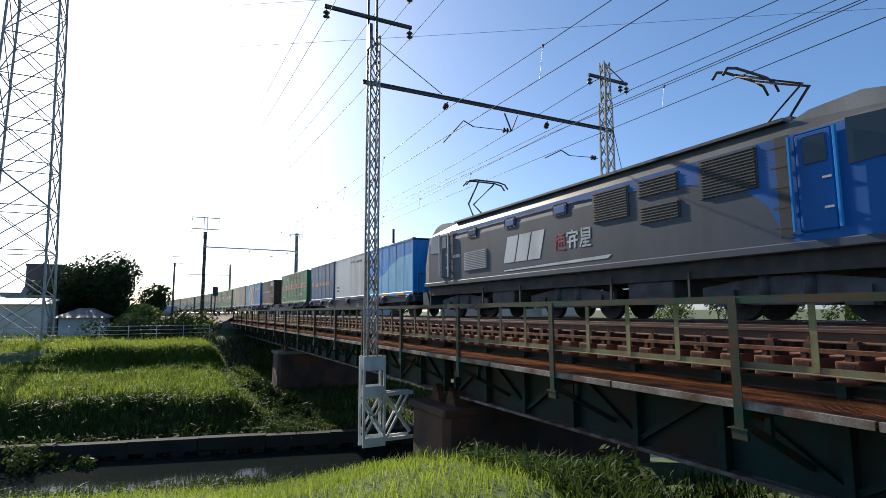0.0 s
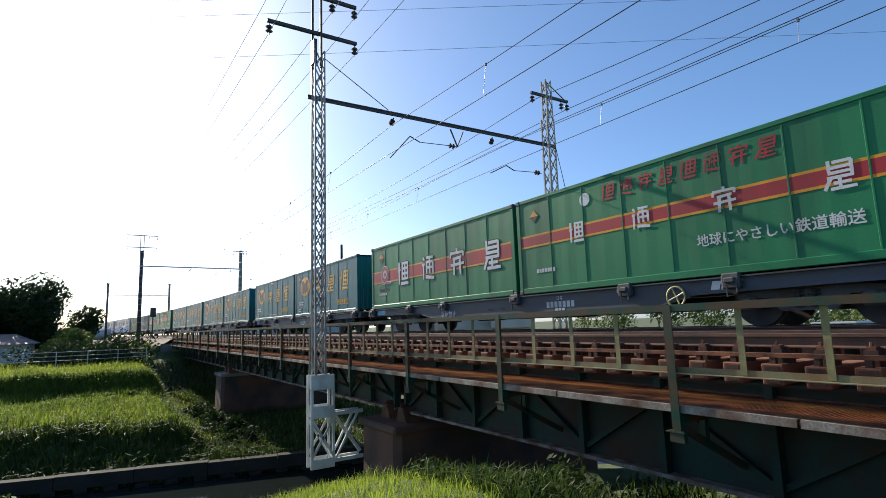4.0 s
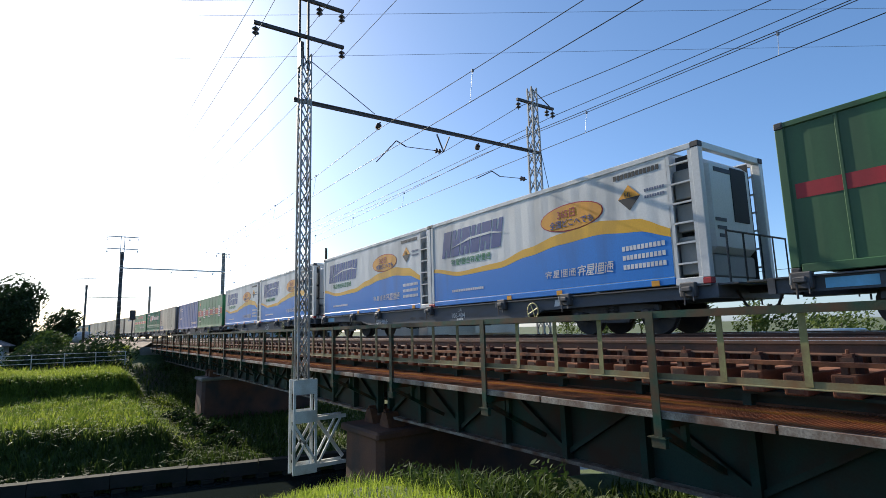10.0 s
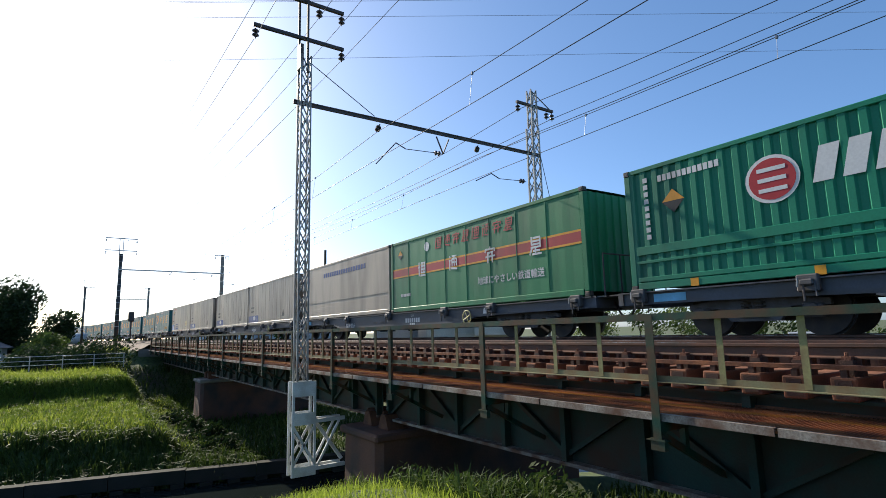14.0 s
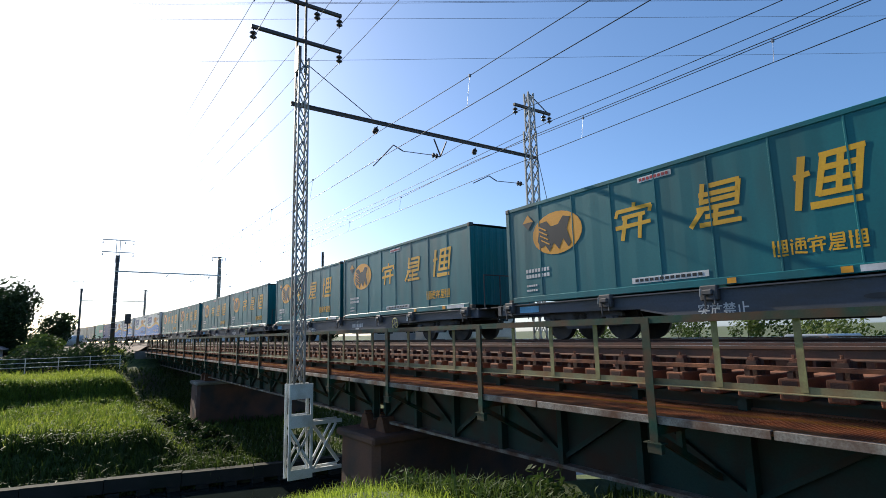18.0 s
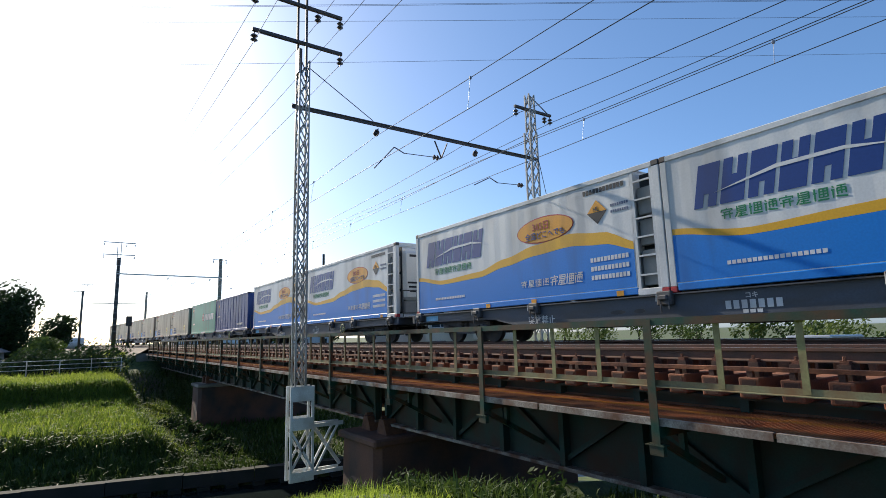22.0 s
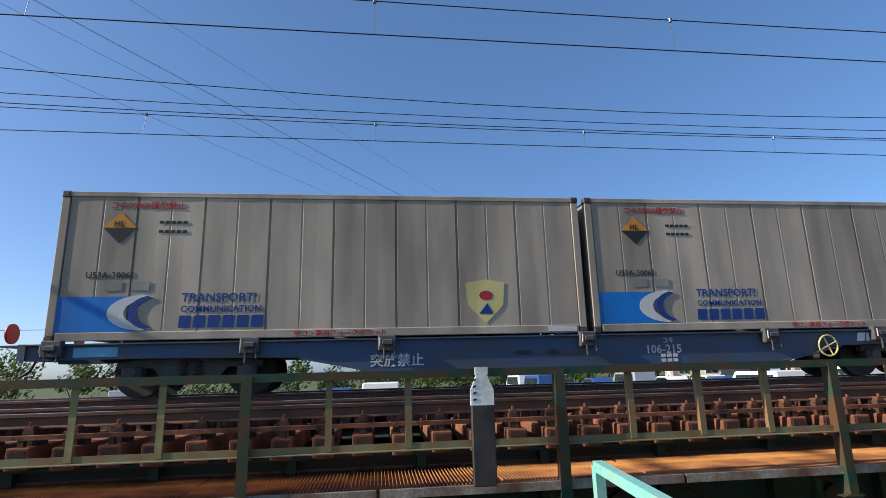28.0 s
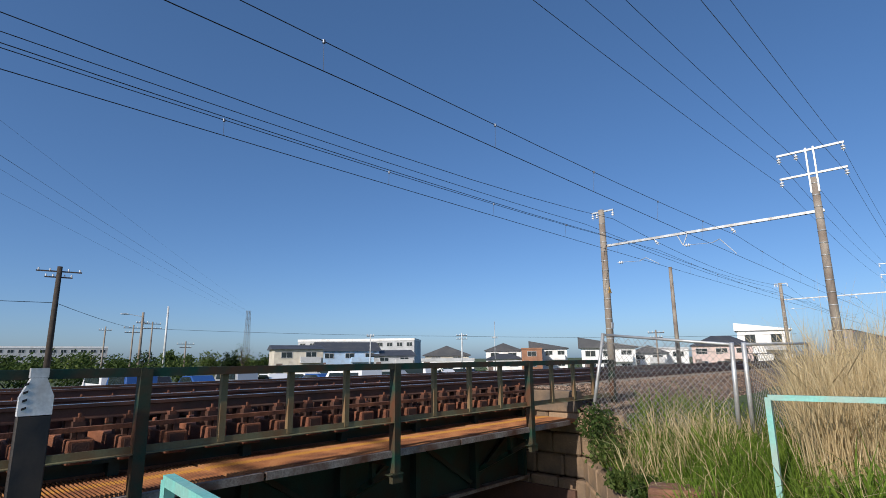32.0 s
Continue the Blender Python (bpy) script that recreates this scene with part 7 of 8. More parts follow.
LEAF_MID = leaf_mat("shrub leaf", (0.035, 0.065, 0.014), (0.09, 0.13, 0.028), 0.5, 0.35)
LEAF_LIGHT = leaf_mat("spring leaf", (0.06, 0.10, 0.02), (0.16, 0.20, 0.05), 0.5, 0.35)
LEAF_YELLOW = leaf_mat("yellow-green leaf", (0.10, 0.13, 0.012), (0.26, 0.25, 0.02), 0.5, 0.4)
BARK = surface("bark", (0.055, 0.042, 0.032), 0.95, 0, (0.03, 0.025, 0.02), 0.5, 4.0, 30, relief=0.7)


def blades(name, mat_, spots, h0, h1, w, lean, seed, label, category):
    """One object of grass blades standing on the ground at the spots (n x 2)."""
    rng = np.random.default_rng(seed)
    spots = np.asarray(spots, float)
    n = len(spots)
    z = np.array([ground_z(x, y) for x, y in spots]) - 0.03
    h = rng.uniform(h0, h1, n) * (0.75 + 0.5 * rng.random(n))
    a = rng.uniform(0, math.tau, n)
    la, ll = rng.uniform(0, math.tau, n), rng.uniform(0.1, 1.0, n) * lean
    ww = w * rng.uniform(0.6, 1.4, n)
    dx, dy = np.cos(a) * ww / 2, np.sin(a) * ww / 2
    lx, ly = np.cos(la) * ll * h, np.sin(la) * ll * h
    X, Y = spots[:, 0], spots[:, 1]
    v = np.empty((n, 5, 3))
    v[:, 0] = np.stack([X - dx, Y - dy, z], 1)
    v[:, 1] = np.stack([X + dx, Y + dy, z], 1)
    v[:, 2] = np.stack([X + dx * 0.8 + lx * 0.35, Y + dy * 0.8 + ly * 0.35, z + h * 0.6], 1)
    v[:, 3] = np.stack([X - dx * 0.8 + lx * 0.35, Y - dy * 0.8 + ly * 0.35, z + h * 0.6], 1)
    v[:, 4] = np.stack([X + lx, Y + ly, z + h * np.sqrt(np.maximum(0.3, 1 - ll * ll))], 1)
    faces = []
    for i in range(n):
        b = 5 * i
        faces += [(b, b + 1, b + 2, b + 3), (b + 3, b + 2, b + 4)]
    me = bpy.data.meshes.new(name)
    me.from_pydata(v.reshape(-1, 3).tolist(), [], faces)
    me.materials.append(mat_)
    return tagged(new(name, me), label, category, kind="stuff")


def scatter(seed, n, x0, x1, y0, y1, keep=None, clump=0.0):
    rng = random.Random(seed)
    out = []
    while len(out) < n:
        x, y = rng.uniform(x0, x1), rng.uniform(y0, y1)
        if keep and not keep(x, y):
            continue
        if clump and noise.noise((x * clump, y * clump, seed)) < rng.uniform(-0.5, 0.35):
            continue
        out.append((x, y))
    return out


def wing_side(x, y):
    """How far a place lies behind the wing wall (negative: on the bank)."""
    return -(x - 6.0) * 3.3 + (y - 1.8) * 4.0


def river_u(x, y):
    return x - 0.28 * (y - 5)


def plant_grass():
    # the far bank: two rounded terraces, their steep faces under darker weeds
    far = scatter(1, 64000, -46, -20.2, -26, 5.4, lambda x, y: river_u(x, y) < -23.3 and not -35.6 < river_u(x, y) < -33.6)
    blades("grass_bank", GRASS, far, 0.12, 0.34, 0.04, 1.0, 11, "thick sunlit grass over the terraced river bank", "grass")
    face = scatter(8, 16000, -38, -28, -26, 4.6, lambda x, y: -35.8 < river_u(x, y) < -33.2)
    blades("weed_tufts", WEED, face, 0.2, 0.5, 0.05, 1.1, 19, "coarse darker weeds on the terrace's steep face", "weeds")
    tufts = scatter(18, 9000, -36, -20.6, -26, 4.6, lambda x, y: river_u(x, y) < -23.0, 0.6)
    blades("weed_tufts", WEED, tufts, 0.25, 0.62, 0.045, 1.1, 29, "coarse darker weeds in tufts on the river bank", "weeds")
    # the bank's steep drop: its shade is put into the weeds' colour
    edge = scatter(28, 20000, -32, -19, -26, 5.0, lambda x, y: -23.7 < river_u(x, y) < -20.45)
    blades("weed_fringe", WEED_DARK, edge, 0.25, 0.7, 0.05, 1.3, 30, "weeds hanging over the river wall, darkened for the bank's shade", "weeds")
    tufts = scatter(10, 9000, 3.4, 13, -2.5, 5.2, lambda x, y: wing_side(x, y) < 0.0 and math.hypot(x - 0.6, y) > 2.6 and (x < 9.4 or y < 2.0), 1.6)
    blades("weed_tufts", WEED, tufts, 0.15, 0.42, 0.022, 1.2, 20, "leafy darker weeds in tufts along the fence", "weeds")
    beyond = scatter(2, 12000, -75, -44, -30, 4, None, 0.15)
    blades("grass_field", GRASS, beyond, 0.2, 0.5, 0.08, 0.8, 12, "rough grass beyond the bank", "grass")
    near = scatter(3, 56000, -13.5, -1.2, -7, 4.5, lambda x, y: math.hypot(x, y) > 1.6 and y < 4.45 - 0.16 * max(0, x + 8.5))
    blades("grass_foreground", GRASS_LUSH, near, 0.08, 0.26, 0.012, 1.1, 13, "bright young grass on the near bank", "grass")
    bank = scatter(4, 52000, 3.2, 13.5, -2.5, 5.2, lambda x, y: wing_side(x, y) < 0.1 and math.hypot(x - 0.6, y) > 2.4 and (x < 9.3 or y < 2.0), 0.8)
    blades("grass_verge", GRASS_VERGE, bank, 0.14, 0.55, 0.011, 1.25, 14, "long green grass along the fence", "grass")
    # blades coloured dark to deepen the shade below the girders
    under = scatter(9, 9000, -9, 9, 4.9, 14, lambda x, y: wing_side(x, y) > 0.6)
    blades("grass_shade", WEED_DARK, under, 0.15, 0.42, 0.035, 1.1, 15, "weeds under the bridge, coloured darker for its shade", "grass")
    shore = scatter(35, 12000, -22, -12.5, -26, 5.4, lambda x, y: -17.1 < river_u(x, y) < -12.6)
    blades("weed_shore", WEED_DARK, shore, 0.15, 0.45, 0.04, 1.1, 36, "dark weeds along the near shore", "weeds")
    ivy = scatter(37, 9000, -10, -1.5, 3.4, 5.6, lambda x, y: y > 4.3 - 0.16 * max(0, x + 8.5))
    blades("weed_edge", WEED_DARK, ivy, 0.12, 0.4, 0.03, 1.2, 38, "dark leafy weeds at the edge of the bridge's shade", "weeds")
    # the gully's darkness is painted into these blades
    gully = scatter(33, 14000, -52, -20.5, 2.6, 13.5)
    blades("weed_gully", WEED_DARK, gully, 0.2, 0.55, 0.06, 1.1, 34, "weeds on the gully's ground, coloured dark to deepen the shade", "weeds")
    dry = scatter(5, 34000, 6.9, 14, -4.5, 3.0, lambda x, y: y < 1.15 + 0.2 * (x - 6.9) and math.hypot(x - 0.6, y) > 6.2)
    blades("dry_reeds", STRAW, dry, 0.7, 1.85, 0.0085, 0.62, 16, "tall dry straw-coloured reeds", "reeds")
    dry2 = scatter(6, 3600, 5.2, 15, -4.0, 4.6, lambda x, y: math.hypot(x - 0.6, y) > 4.2 and wing_side(x, y) < 0.0 and (x < 9.4 or y < 2.0), 1.1)
    blades("dry_grass", STRAW, dry2, 0.3, 0.85, 0.009, 1.4, 17, "bent dry grass among the green", "dry grass")
    dry3 = scatter(7, 1200, 8.0, 10.2, 2.2, 4.9, lambda x, y: wing_side(x, y) < -0.1)
    blades("dry_grass", STRAW, dry3, 0.3, 0.9, 0.01, 1.1, 18, "pale dry grass at the foot of the fence", "dry grass")
    # broad arching leaves in tussocks
    rng = random.Random(91)
    spots = []
    for k in range(46):
        while True:
            x, y = rng.uniform(4.6, 11.5), rng.uniform(-1.5, 4.7)
            if wing_side(x, y) < -0.15 and math.hypot(x - 0.6, y) > 3.6:
                break
        spots += [(x + rng.gauss(0, 0.1), y + rng.gauss(0, 0.1)) for _ in range(60)]
    blades("grass_tussocks", GRASS_VERGE, spots, 0.35, 0.8, 0.02, 1.35, 92, "arching tussocks of broad-bladed grass", "grass")


plant_grass()


def leaf_cloud(bm_pts, seed, n, size, centres):
    """Verts and faces of n small leaves spread in clumps round the centres (x, y, z, r)."""
    rng = random.Random(seed)
    verts, faces = [], []
    for _ in range(n):
        cx, cy, cz, r = rng.choice(centres)
        while True:
            p = Vector((rng.uniform(-1, 1), rng.uniform(-1, 1), rng.uniform(-1, 1)))
            if 0.25 < p.length < 1:
                break
        p = Vector((cx, cy, cz)) + p * r
        a = Vector((rng.gauss(0, 1), rng.gauss(0, 1), rng.gauss(0, 1))).normalized()
        b = a.orthogonal().normalized()
        s = size * rng.uniform(0.6, 1.4)
        c = a.cross(b)
        k = len(verts)
        verts += [p - b * s, p + c * s * 0.45, p + b * s, p - c * s * 0.45]
        faces.append((k, k + 1, k + 2, k + 3))
    return [tuple(v) for v in verts], faces


def tree(x, y, h, spread, mat_, seed, label, n=2600, leaf=0.2, bare=False, trunk=0.22, low=0.45):
    rng = random.Random(seed)
    z = ground_z(x, y) - 0.1
    root = thing("tree", label, "tree", "trees")
    bm = BM()
    tube(bm, (x, y, z), (x + 0.05 * h * rng.uniform(-1, 1), y, z + h * 0.42), trunk, 8, trunk * 0.6)
    part("trunk", fixed(bm), BARK, root)
    centres = []
    k = 11
    for i in range(k):
        a = math.tau * i / k + rng.uniform(-0.3, 0.3)
        f = rng.uniform(low, 0.95)
        r = spread * rng.uniform(0.35, 0.85) * math.sin(math.pi * min(0.95, f * 0.9 + 0.05))
        tip = Vector((x + math.cos(a) * r, y + math.sin(a) * r, z + h * f))
        bm = BM()
        start = Vector((x, y, z + h * rng.uniform(0.2, 0.42)))
        mid = start.lerp(tip, 0.55) + Vector((0, 0, 0.06 * h))
        tube(bm, start, mid, trunk * 0.42, 6, trunk * 0.25)
        tube(bm, mid, tip, trunk * 0.25, 6, trunk * 0.06)
        if bare:
            for q in range(7):
                b = mid.lerp(tip, rng.uniform(0.1, 1))
                tube(bm, b, b + Vector((rng.gauss(0, 0.5), rng.gauss(0, 0.5), rng.uniform(0.3, 1.1))), trunk * 0.08, 4, 0.006)
        part("limb", fixed(bm), BARK, root)
        centres.append((*tip, spread * rng.uniform(0.24, 0.42)))
        centres.append((*start.lerp(tip, 0.7), spread * rng.uniform(0.24, 0.36)))
    centres.append((x, y, z + h * 0.78, spread * 0.5))
    verts, faces = leaf_cloud(None, seed, n, leaf, centres)
    me = bpy.data.meshes.new("crown")
    me.from_pydata(verts, [], faces)
    me.materials.append(mat_)
    c = new("crown", me)
    c.parent = root
    return root


def shrub(x, y, r, h, mat_, seed, label, n=700, leaf=0.08, z=None):
    rng = random.Random(seed)
    z = ground_z(x, y) if z is None else z
    root = thing("shrub", label, "shrub", "shrubs")
    centres = [(x + rng.uniform(-0.6, 0.6) * r, y + rng.uniform(-0.6, 0.6) * r, z + h * rng.uniform(0.3, 0.75), r * rng.uniform(0.35, 0.6)) for _ in range(7)]
    for k in range(4):
        bm = BM()
        c = centres[k]
        tube(bm, (x, y, z - 0.05), c[:3], 0.03 * r, 5, 0.01 * r)
        part("stem", fixed(bm), BARK, root)
    verts, faces = leaf_cloud(None, seed, n, leaf, centres)
    me = bpy.data.meshes.new("foliage")
    me.from_pydata(verts, [], faces)
    me.materials.append(mat_)
    c = new("foliage", me)
    c.parent = root


def plant_trees():
    tree(-70, -6.4, 7.9, 5.6, LEAF_DARK, 21, "broad dark evergreen tree behind the bank", 20000, 0.17, low=0.12)
    shrub(-68.5, -6.6, 4.2, 4.0, LEAF_DARK, 28, "dark thicket under the evergreen tree", 4500, 0.2)
    shrub(-63, -2.2, 2.4, 3.4, LEAF_MID, 29, "light green bush beside the evergreen tree", 2200, 0.16)
    shrub(-50.5, 1.6, 2.6, 1.6, LEAF_DARK, 30, "dark bramble on the embankment's slope", 2400, 0.13)
    shrub(-51, -1.6, 2.4, 1.4, LEAF_DARK, 31, "dark bramble on the embankment's slope", 2000, 0.13)
    tree(-75, -10.0, 6.8, 4.6, LEAF_DARK, 22, "dark evergreen tree beside the houses", 6000, 0.24, low=0.2)
    tree(-74, -1.5, 5.5, 2.8, LEAF_DARK, 23, "small dark tree by the railway", 2500, 0.2)
    shrub(-58, -2.6, 2.0, 3.0, LEAF_MID, 24, "light green bushy shrub on the embankment", 1600, 0.16)
    shrub(-55, -0.4, 1.5, 1.2, LEAF_MID, 25, "low shrub on the embankment", 800, 0.14)
    shrub(-52, 1.0, 2.2, 1.3, LEAF_DARK, 26, "dark bramble on the embankment's slope", 1200, 0.14)
    shrub(-51, -4.0, 2.0, 0.9, LEAF_DARK, 27, "dark bramble above the bank", 900, 0.14)
    for i, (x, y, r, h) in enumerate(((-22.5, -3.4, 1.1, 1.7), (-23.2, -5.0, 1.2, 1.3), (-21.6, -2.3, 0.8, 1.0), (-24.5, -7.0, 1.1, 1.0))):
        shrub(x, y, r, h, LEAF_MID, 40 + i, "leafy weed clump on the river bank", 700, 0.09)
    for i, (x, y, r, h) in enumerate(((-8.2, 4.9, 0.7, 0.75), (-7.0, 5.0, 0.6, 0.6), (-6.0, 5.0, 0.55, 0.55), (-5.0, 4.9, 0.6, 0.5), (-4.0, 5.0, 0.5, 0.45), (-3.0, 4.8, 0.5, 0.5))):
        shrub(x, y, r, h, LEAF_MID, 60 + i, "shaded dark-leaved weeds at the bridge's edge", 520, 0.05)
    for i, (x, y, r, h, z) in enumerate(((9.3, 4.55, 0.45, 0.5, -1.15), (8.7, 4.1, 0.42, 0.45, -1.25), (9.6, 4.75, 0.5, 0.6, -0.95), (8.0, 3.5, 0.3, 0.25, -1.35), (7.5, 3.0, 0.26, 0.22, -1.3))):
        shrub(x, y, r, h, LEAF_LIGHT if i % 2 else LEAF_MID, 80 + i, "ivy hanging over the abutment stones", 700, 0.035, z)
    # dark clumps added to stand in for the gully's shade
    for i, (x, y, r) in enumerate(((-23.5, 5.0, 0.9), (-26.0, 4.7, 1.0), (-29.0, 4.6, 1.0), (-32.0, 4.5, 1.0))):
        shrub(x, y, r, 0.55, LEAF_DARK, 320 + i, "added dark weeds standing in for shade in the gully", 1500, 0.09)
    # tree line beyond the car park
    rng = random.Random(77)
    for i in range(24):
        x = -2 + i * 2.6
        y = 118 - i * 0.9 + rng.uniform(-5, 5)
        tree(x, y, rng.uniform(2.6, 4.2), rng.uniform(2.6, 3.6), (LEAF_MID, LEAF_LIGHT, LEAF_MID, LEAF_LIGHT, LEAF_DARK)[i % 5], 100 + i, "green roadside tree beyond the car park", 1100, 0.24, low=0.12)
    for i in range(19):
        shrub(-46 + 3.6 * i, 49 + 2 * math.sin(i * 2.1), rng.uniform(2.0, 2.8), rng.uniform(2.4, 3.3) + (2.2 if i < 12 else 0), LEAF_MID if i % 2 else LEAF_LIGHT, 230 + i, "green bushes behind the car park", 900, 0.16)
    tree(45, 90, 5.2, 2.8, LEAF_YELLOW, 130, "sparse budding tree with bare twigs", 180, 0.12, True, 0.14)
    shrub(-23.4, 18.3, 2.2, 2.8, LEAF_YELLOW, 131, "yellow-green bush beside a house", 1500, 0.12)
    for i in range(22):
        x = -8 + i * 3.4
        shrub(x, 17.6 + 0.6 * math.sin(i * 1.7), 1.5, 0.9, (LEAF_MID, LEAF_YELLOW, LEAF_MID)[i % 3], 140 + i, "trackside weeds with yellow blossom" if i % 3 == 1 else "low green weeds beside the track", 380, 0.09)
    for i in range(8):
        shrub(28 + i * 4.3, 46 - i * 2.6, 1.7, 1.2, LEAF_MID, 180 + i, "clipped garden hedge by the houses", 420, 0.12)
    for i in range(10):
        tree(-160 + i * 9, 40 + 20 * math.sin(i), rng.uniform(5, 8), 3.6, LEAF_DARK, 200 + i, "dark tree far behind the line", 500, 0.5)


plant_trees()


WALL_W = surface("white house render", (0.82, 0.81, 0.79), 0.8, 0, (0.66, 0.63, 0.58), 0.3, 0.8, 20)
WALL_B = surface("pale blue siding", (0.42, 0.56, 0.72), 0.75, 0, (0.35, 0.42, 0.5), 0.3, 0.8, 20)
WALL_C = surface("cream siding", (0.62, 0.57, 0.47), 0.8, 0, (0.45, 0.4, 0.32), 0.35, 0.8, 20)
WALL_P = surface("pink render", (0.62, 0.48, 0.43), 0.8, 0, (0.5, 0.4, 0.36), 0.3, 0.8, 20)
WALL_BR = surface("brown tile wall", (0.30, 0.15, 0.085), 0.8, 0, (0.2, 0.1, 0.06), 0.4, 0.8, 20)
WALL_G = surface("grey apartment wall", (0.48, 0.49, 0.5), 0.8, 0, (0.34, 0.34, 0.34), 0.4, 0.6, 20)
WALL_D = surface("brown weathered block wall", (0.17, 0.12, 0.10), 0.85, 0, (0.1, 0.08, 0.07), 0.4, 0.4, 20)
ROOF_D = surface("dark slate roof", (0.055, 0.058, 0.066), 0.6, 0, (0.09, 0.09, 0.09), 0.3, 0.8, 30)
ROOF_G = surface("dark green roof", (0.06, 0.085, 0.075), 0.6, 0, (0.1, 0.1, 0.1), 0.3, 0.8, 30)
FRAME_W = surface("window frame", (0.5, 0.5, 0.5), 0.5)


FAR = 1.65


def house(cx, cy, turn, w, d, h, rh, wall, roof, style, label, z=-2.15, cols=3, floors=2):
    """Walls, roof with eaves, and windows set proud, facing local -y. turn: degrees.
    The streets beyond the car park lie FAR times as far off as the plan's numbers, and the houses are as much larger."""
    if cx > 30 or cy > 100:
        top = 0.43 + (z + h - 0.43) * FAR
        cx, cy, w, d, rh = 0.57 + (cx - 0.57) * FAR, (cy + 0.09) * FAR - 0.09, w * FAR, d * FAR, rh * FAR
        h = top - z
    if style == "side":
        h, rh = h + 0.3 * rh, 0.62 * rh
    root = thing("house", label, "house", "houses", m=pose(cx, cy, z, 0, 0, turn))
    bm = BM()
    box(bm, -w / 2, w / 2, -d / 2, d / 2, 0, h)
    part("wall", bm, wall, root)
    e = 0.45
    bm = BM()
    if style == "gable":
        prism(bm, [(-w / 2 - e, h - 0.05), (w / 2 + e, h - 0.05), (w / 2 + e, h + 0.1), (0, h + rh), (-w / 2 - e, h + 0.1)], -d / 2 - e, d / 2 + e)
    elif style == "side":
        a = [bm.verts.new(p) for p in ((-w / 2 - e, -d / 2 - e, h), (w / 2 + e, -d / 2 - e, h), (w / 2 + e, d / 2 + e, h), (-w / 2 - e, d / 2 + e, h))]
        r = [bm.verts.new(p) for p in ((-w / 2 - e, 0, h + rh), (w / 2 + e, 0, h + rh))]
        bm.faces.new((a[0], a[1], r[1], r[0])), bm.faces.new((a[2], a[3], r[0], r[1]))
        bm.faces.new((a[1], a[2], r[1])), bm.faces.new((a[3], a[0], r[0])), bm.faces.new(a[::-1])
    elif style == "hip":
        a = [bm.verts.new(p) for p in ((-w / 2 - e, -d / 2 - e, h), (w / 2 + e, -d / 2 - e, h), (w / 2 + e, d / 2 + e, h), (-w / 2 - e, d / 2 + e, h))]
        r = [bm.verts.new(p) for p in ((-w * 0.16, 0, h + rh), (w * 0.16, 0, h + rh))]
        bm.faces.new((a[0], a[1], r[1], r[0])), bm.faces.new((a[2], a[3], r[0], r[1]))
        bm.faces.new((a[1], a[2], r[1])), bm.faces.new((a[3], a[0], r[0])), bm.faces.new(a[::-1])
    elif style == "shed":
        prism(bm, [(-w / 2 - e, h - 0.05), (w / 2 + e, h - 0.05), (w / 2 + e, h + 0.12), (-w / 2 - e, h + rh)], -d / 2 - e, d / 2 + e)
    else:
        box(bm, -w / 2 - 0.1, w / 2 + 0.1, -d / 2 - 0.1, d / 2 + 0.1, h, h + rh)
    part("roof", fixed(bm), roof, root)
    fh = h / floors
    ww = min(1.7, w / cols * 0.55)
    for f in range(floors):
        for c in range(cols):
            x = -w / 2 + w * (c + 0.5) / cols
            z0 = f * fh + fh * 0.36
            bm = BM()
            for x0, x1, za, zb in ((x - ww / 2 - 0.06, x + ww / 2 + 0.06, z0 - 0.06, z0), (x - ww / 2 - 0.06, x + ww / 2 + 0.06, z0 + fh * 0.42, z0 + fh * 0.42 + 0.06), (x - ww / 2 - 0.06, x - ww / 2, z0, z0 + fh * 0.42), (x + ww / 2, x + ww / 2 + 0.06, z0, z0 + fh * 0.42), (x - 0.03, x + 0.03, z0, z0 + fh * 0.42)):
                box(bm, x0, x1, -d / 2 - 0.07, -d / 2 - 0.001, za, zb)
            wf = part("window", fixed(bm), FRAME_W, root)
            bm = BM()
            box(bm, x - ww / 2, x + ww / 2, -d / 2 - 0.03, -d / 2 - 0.005, z0, z0 + fh * 0.42)
            part("pane", bm, glass_dark, wf)
    if style != "flat" and floors > 1:
        bm = BM()
        bw = w * 0.42
        for x0, x1, y0, y1 in ((0.02 * w, 0.02 * w + bw, -d / 2 - 1.1, -d / 2 - 1.02), (0.02 * w, 0.02 * w + 0.08, -d / 2 - 1.02, -d / 2), (0.02 * w + bw - 0.08, 0.02 * w + bw, -d / 2 - 1.02, -d / 2)):
            box(bm, x0, x1, y0, y1, h * 0.5, h * 0.5 + 0.9)
        box(bm, 0.02 * w, 0.02 * w + bw, -d / 2 - 1.1, -d / 2, h * 0.5 - 0.12, h * 0.5)
        part("balcony", fixed(bm), wall if (cols % 2) else FRAME_W, root)
    bm = BM()
    box(bm, -w / 2 + 0.4, -w / 2 + 1.4, -d / 2 - 0.05, -d / 2 - 0.001, 0, 2.0)
    part("door", bm, WALL_D, root)
    return root


def facing(x, y):
    """The turn that makes local -y look at the bridge."""
    return math.degrees(math.atan2(y, x)) - 90


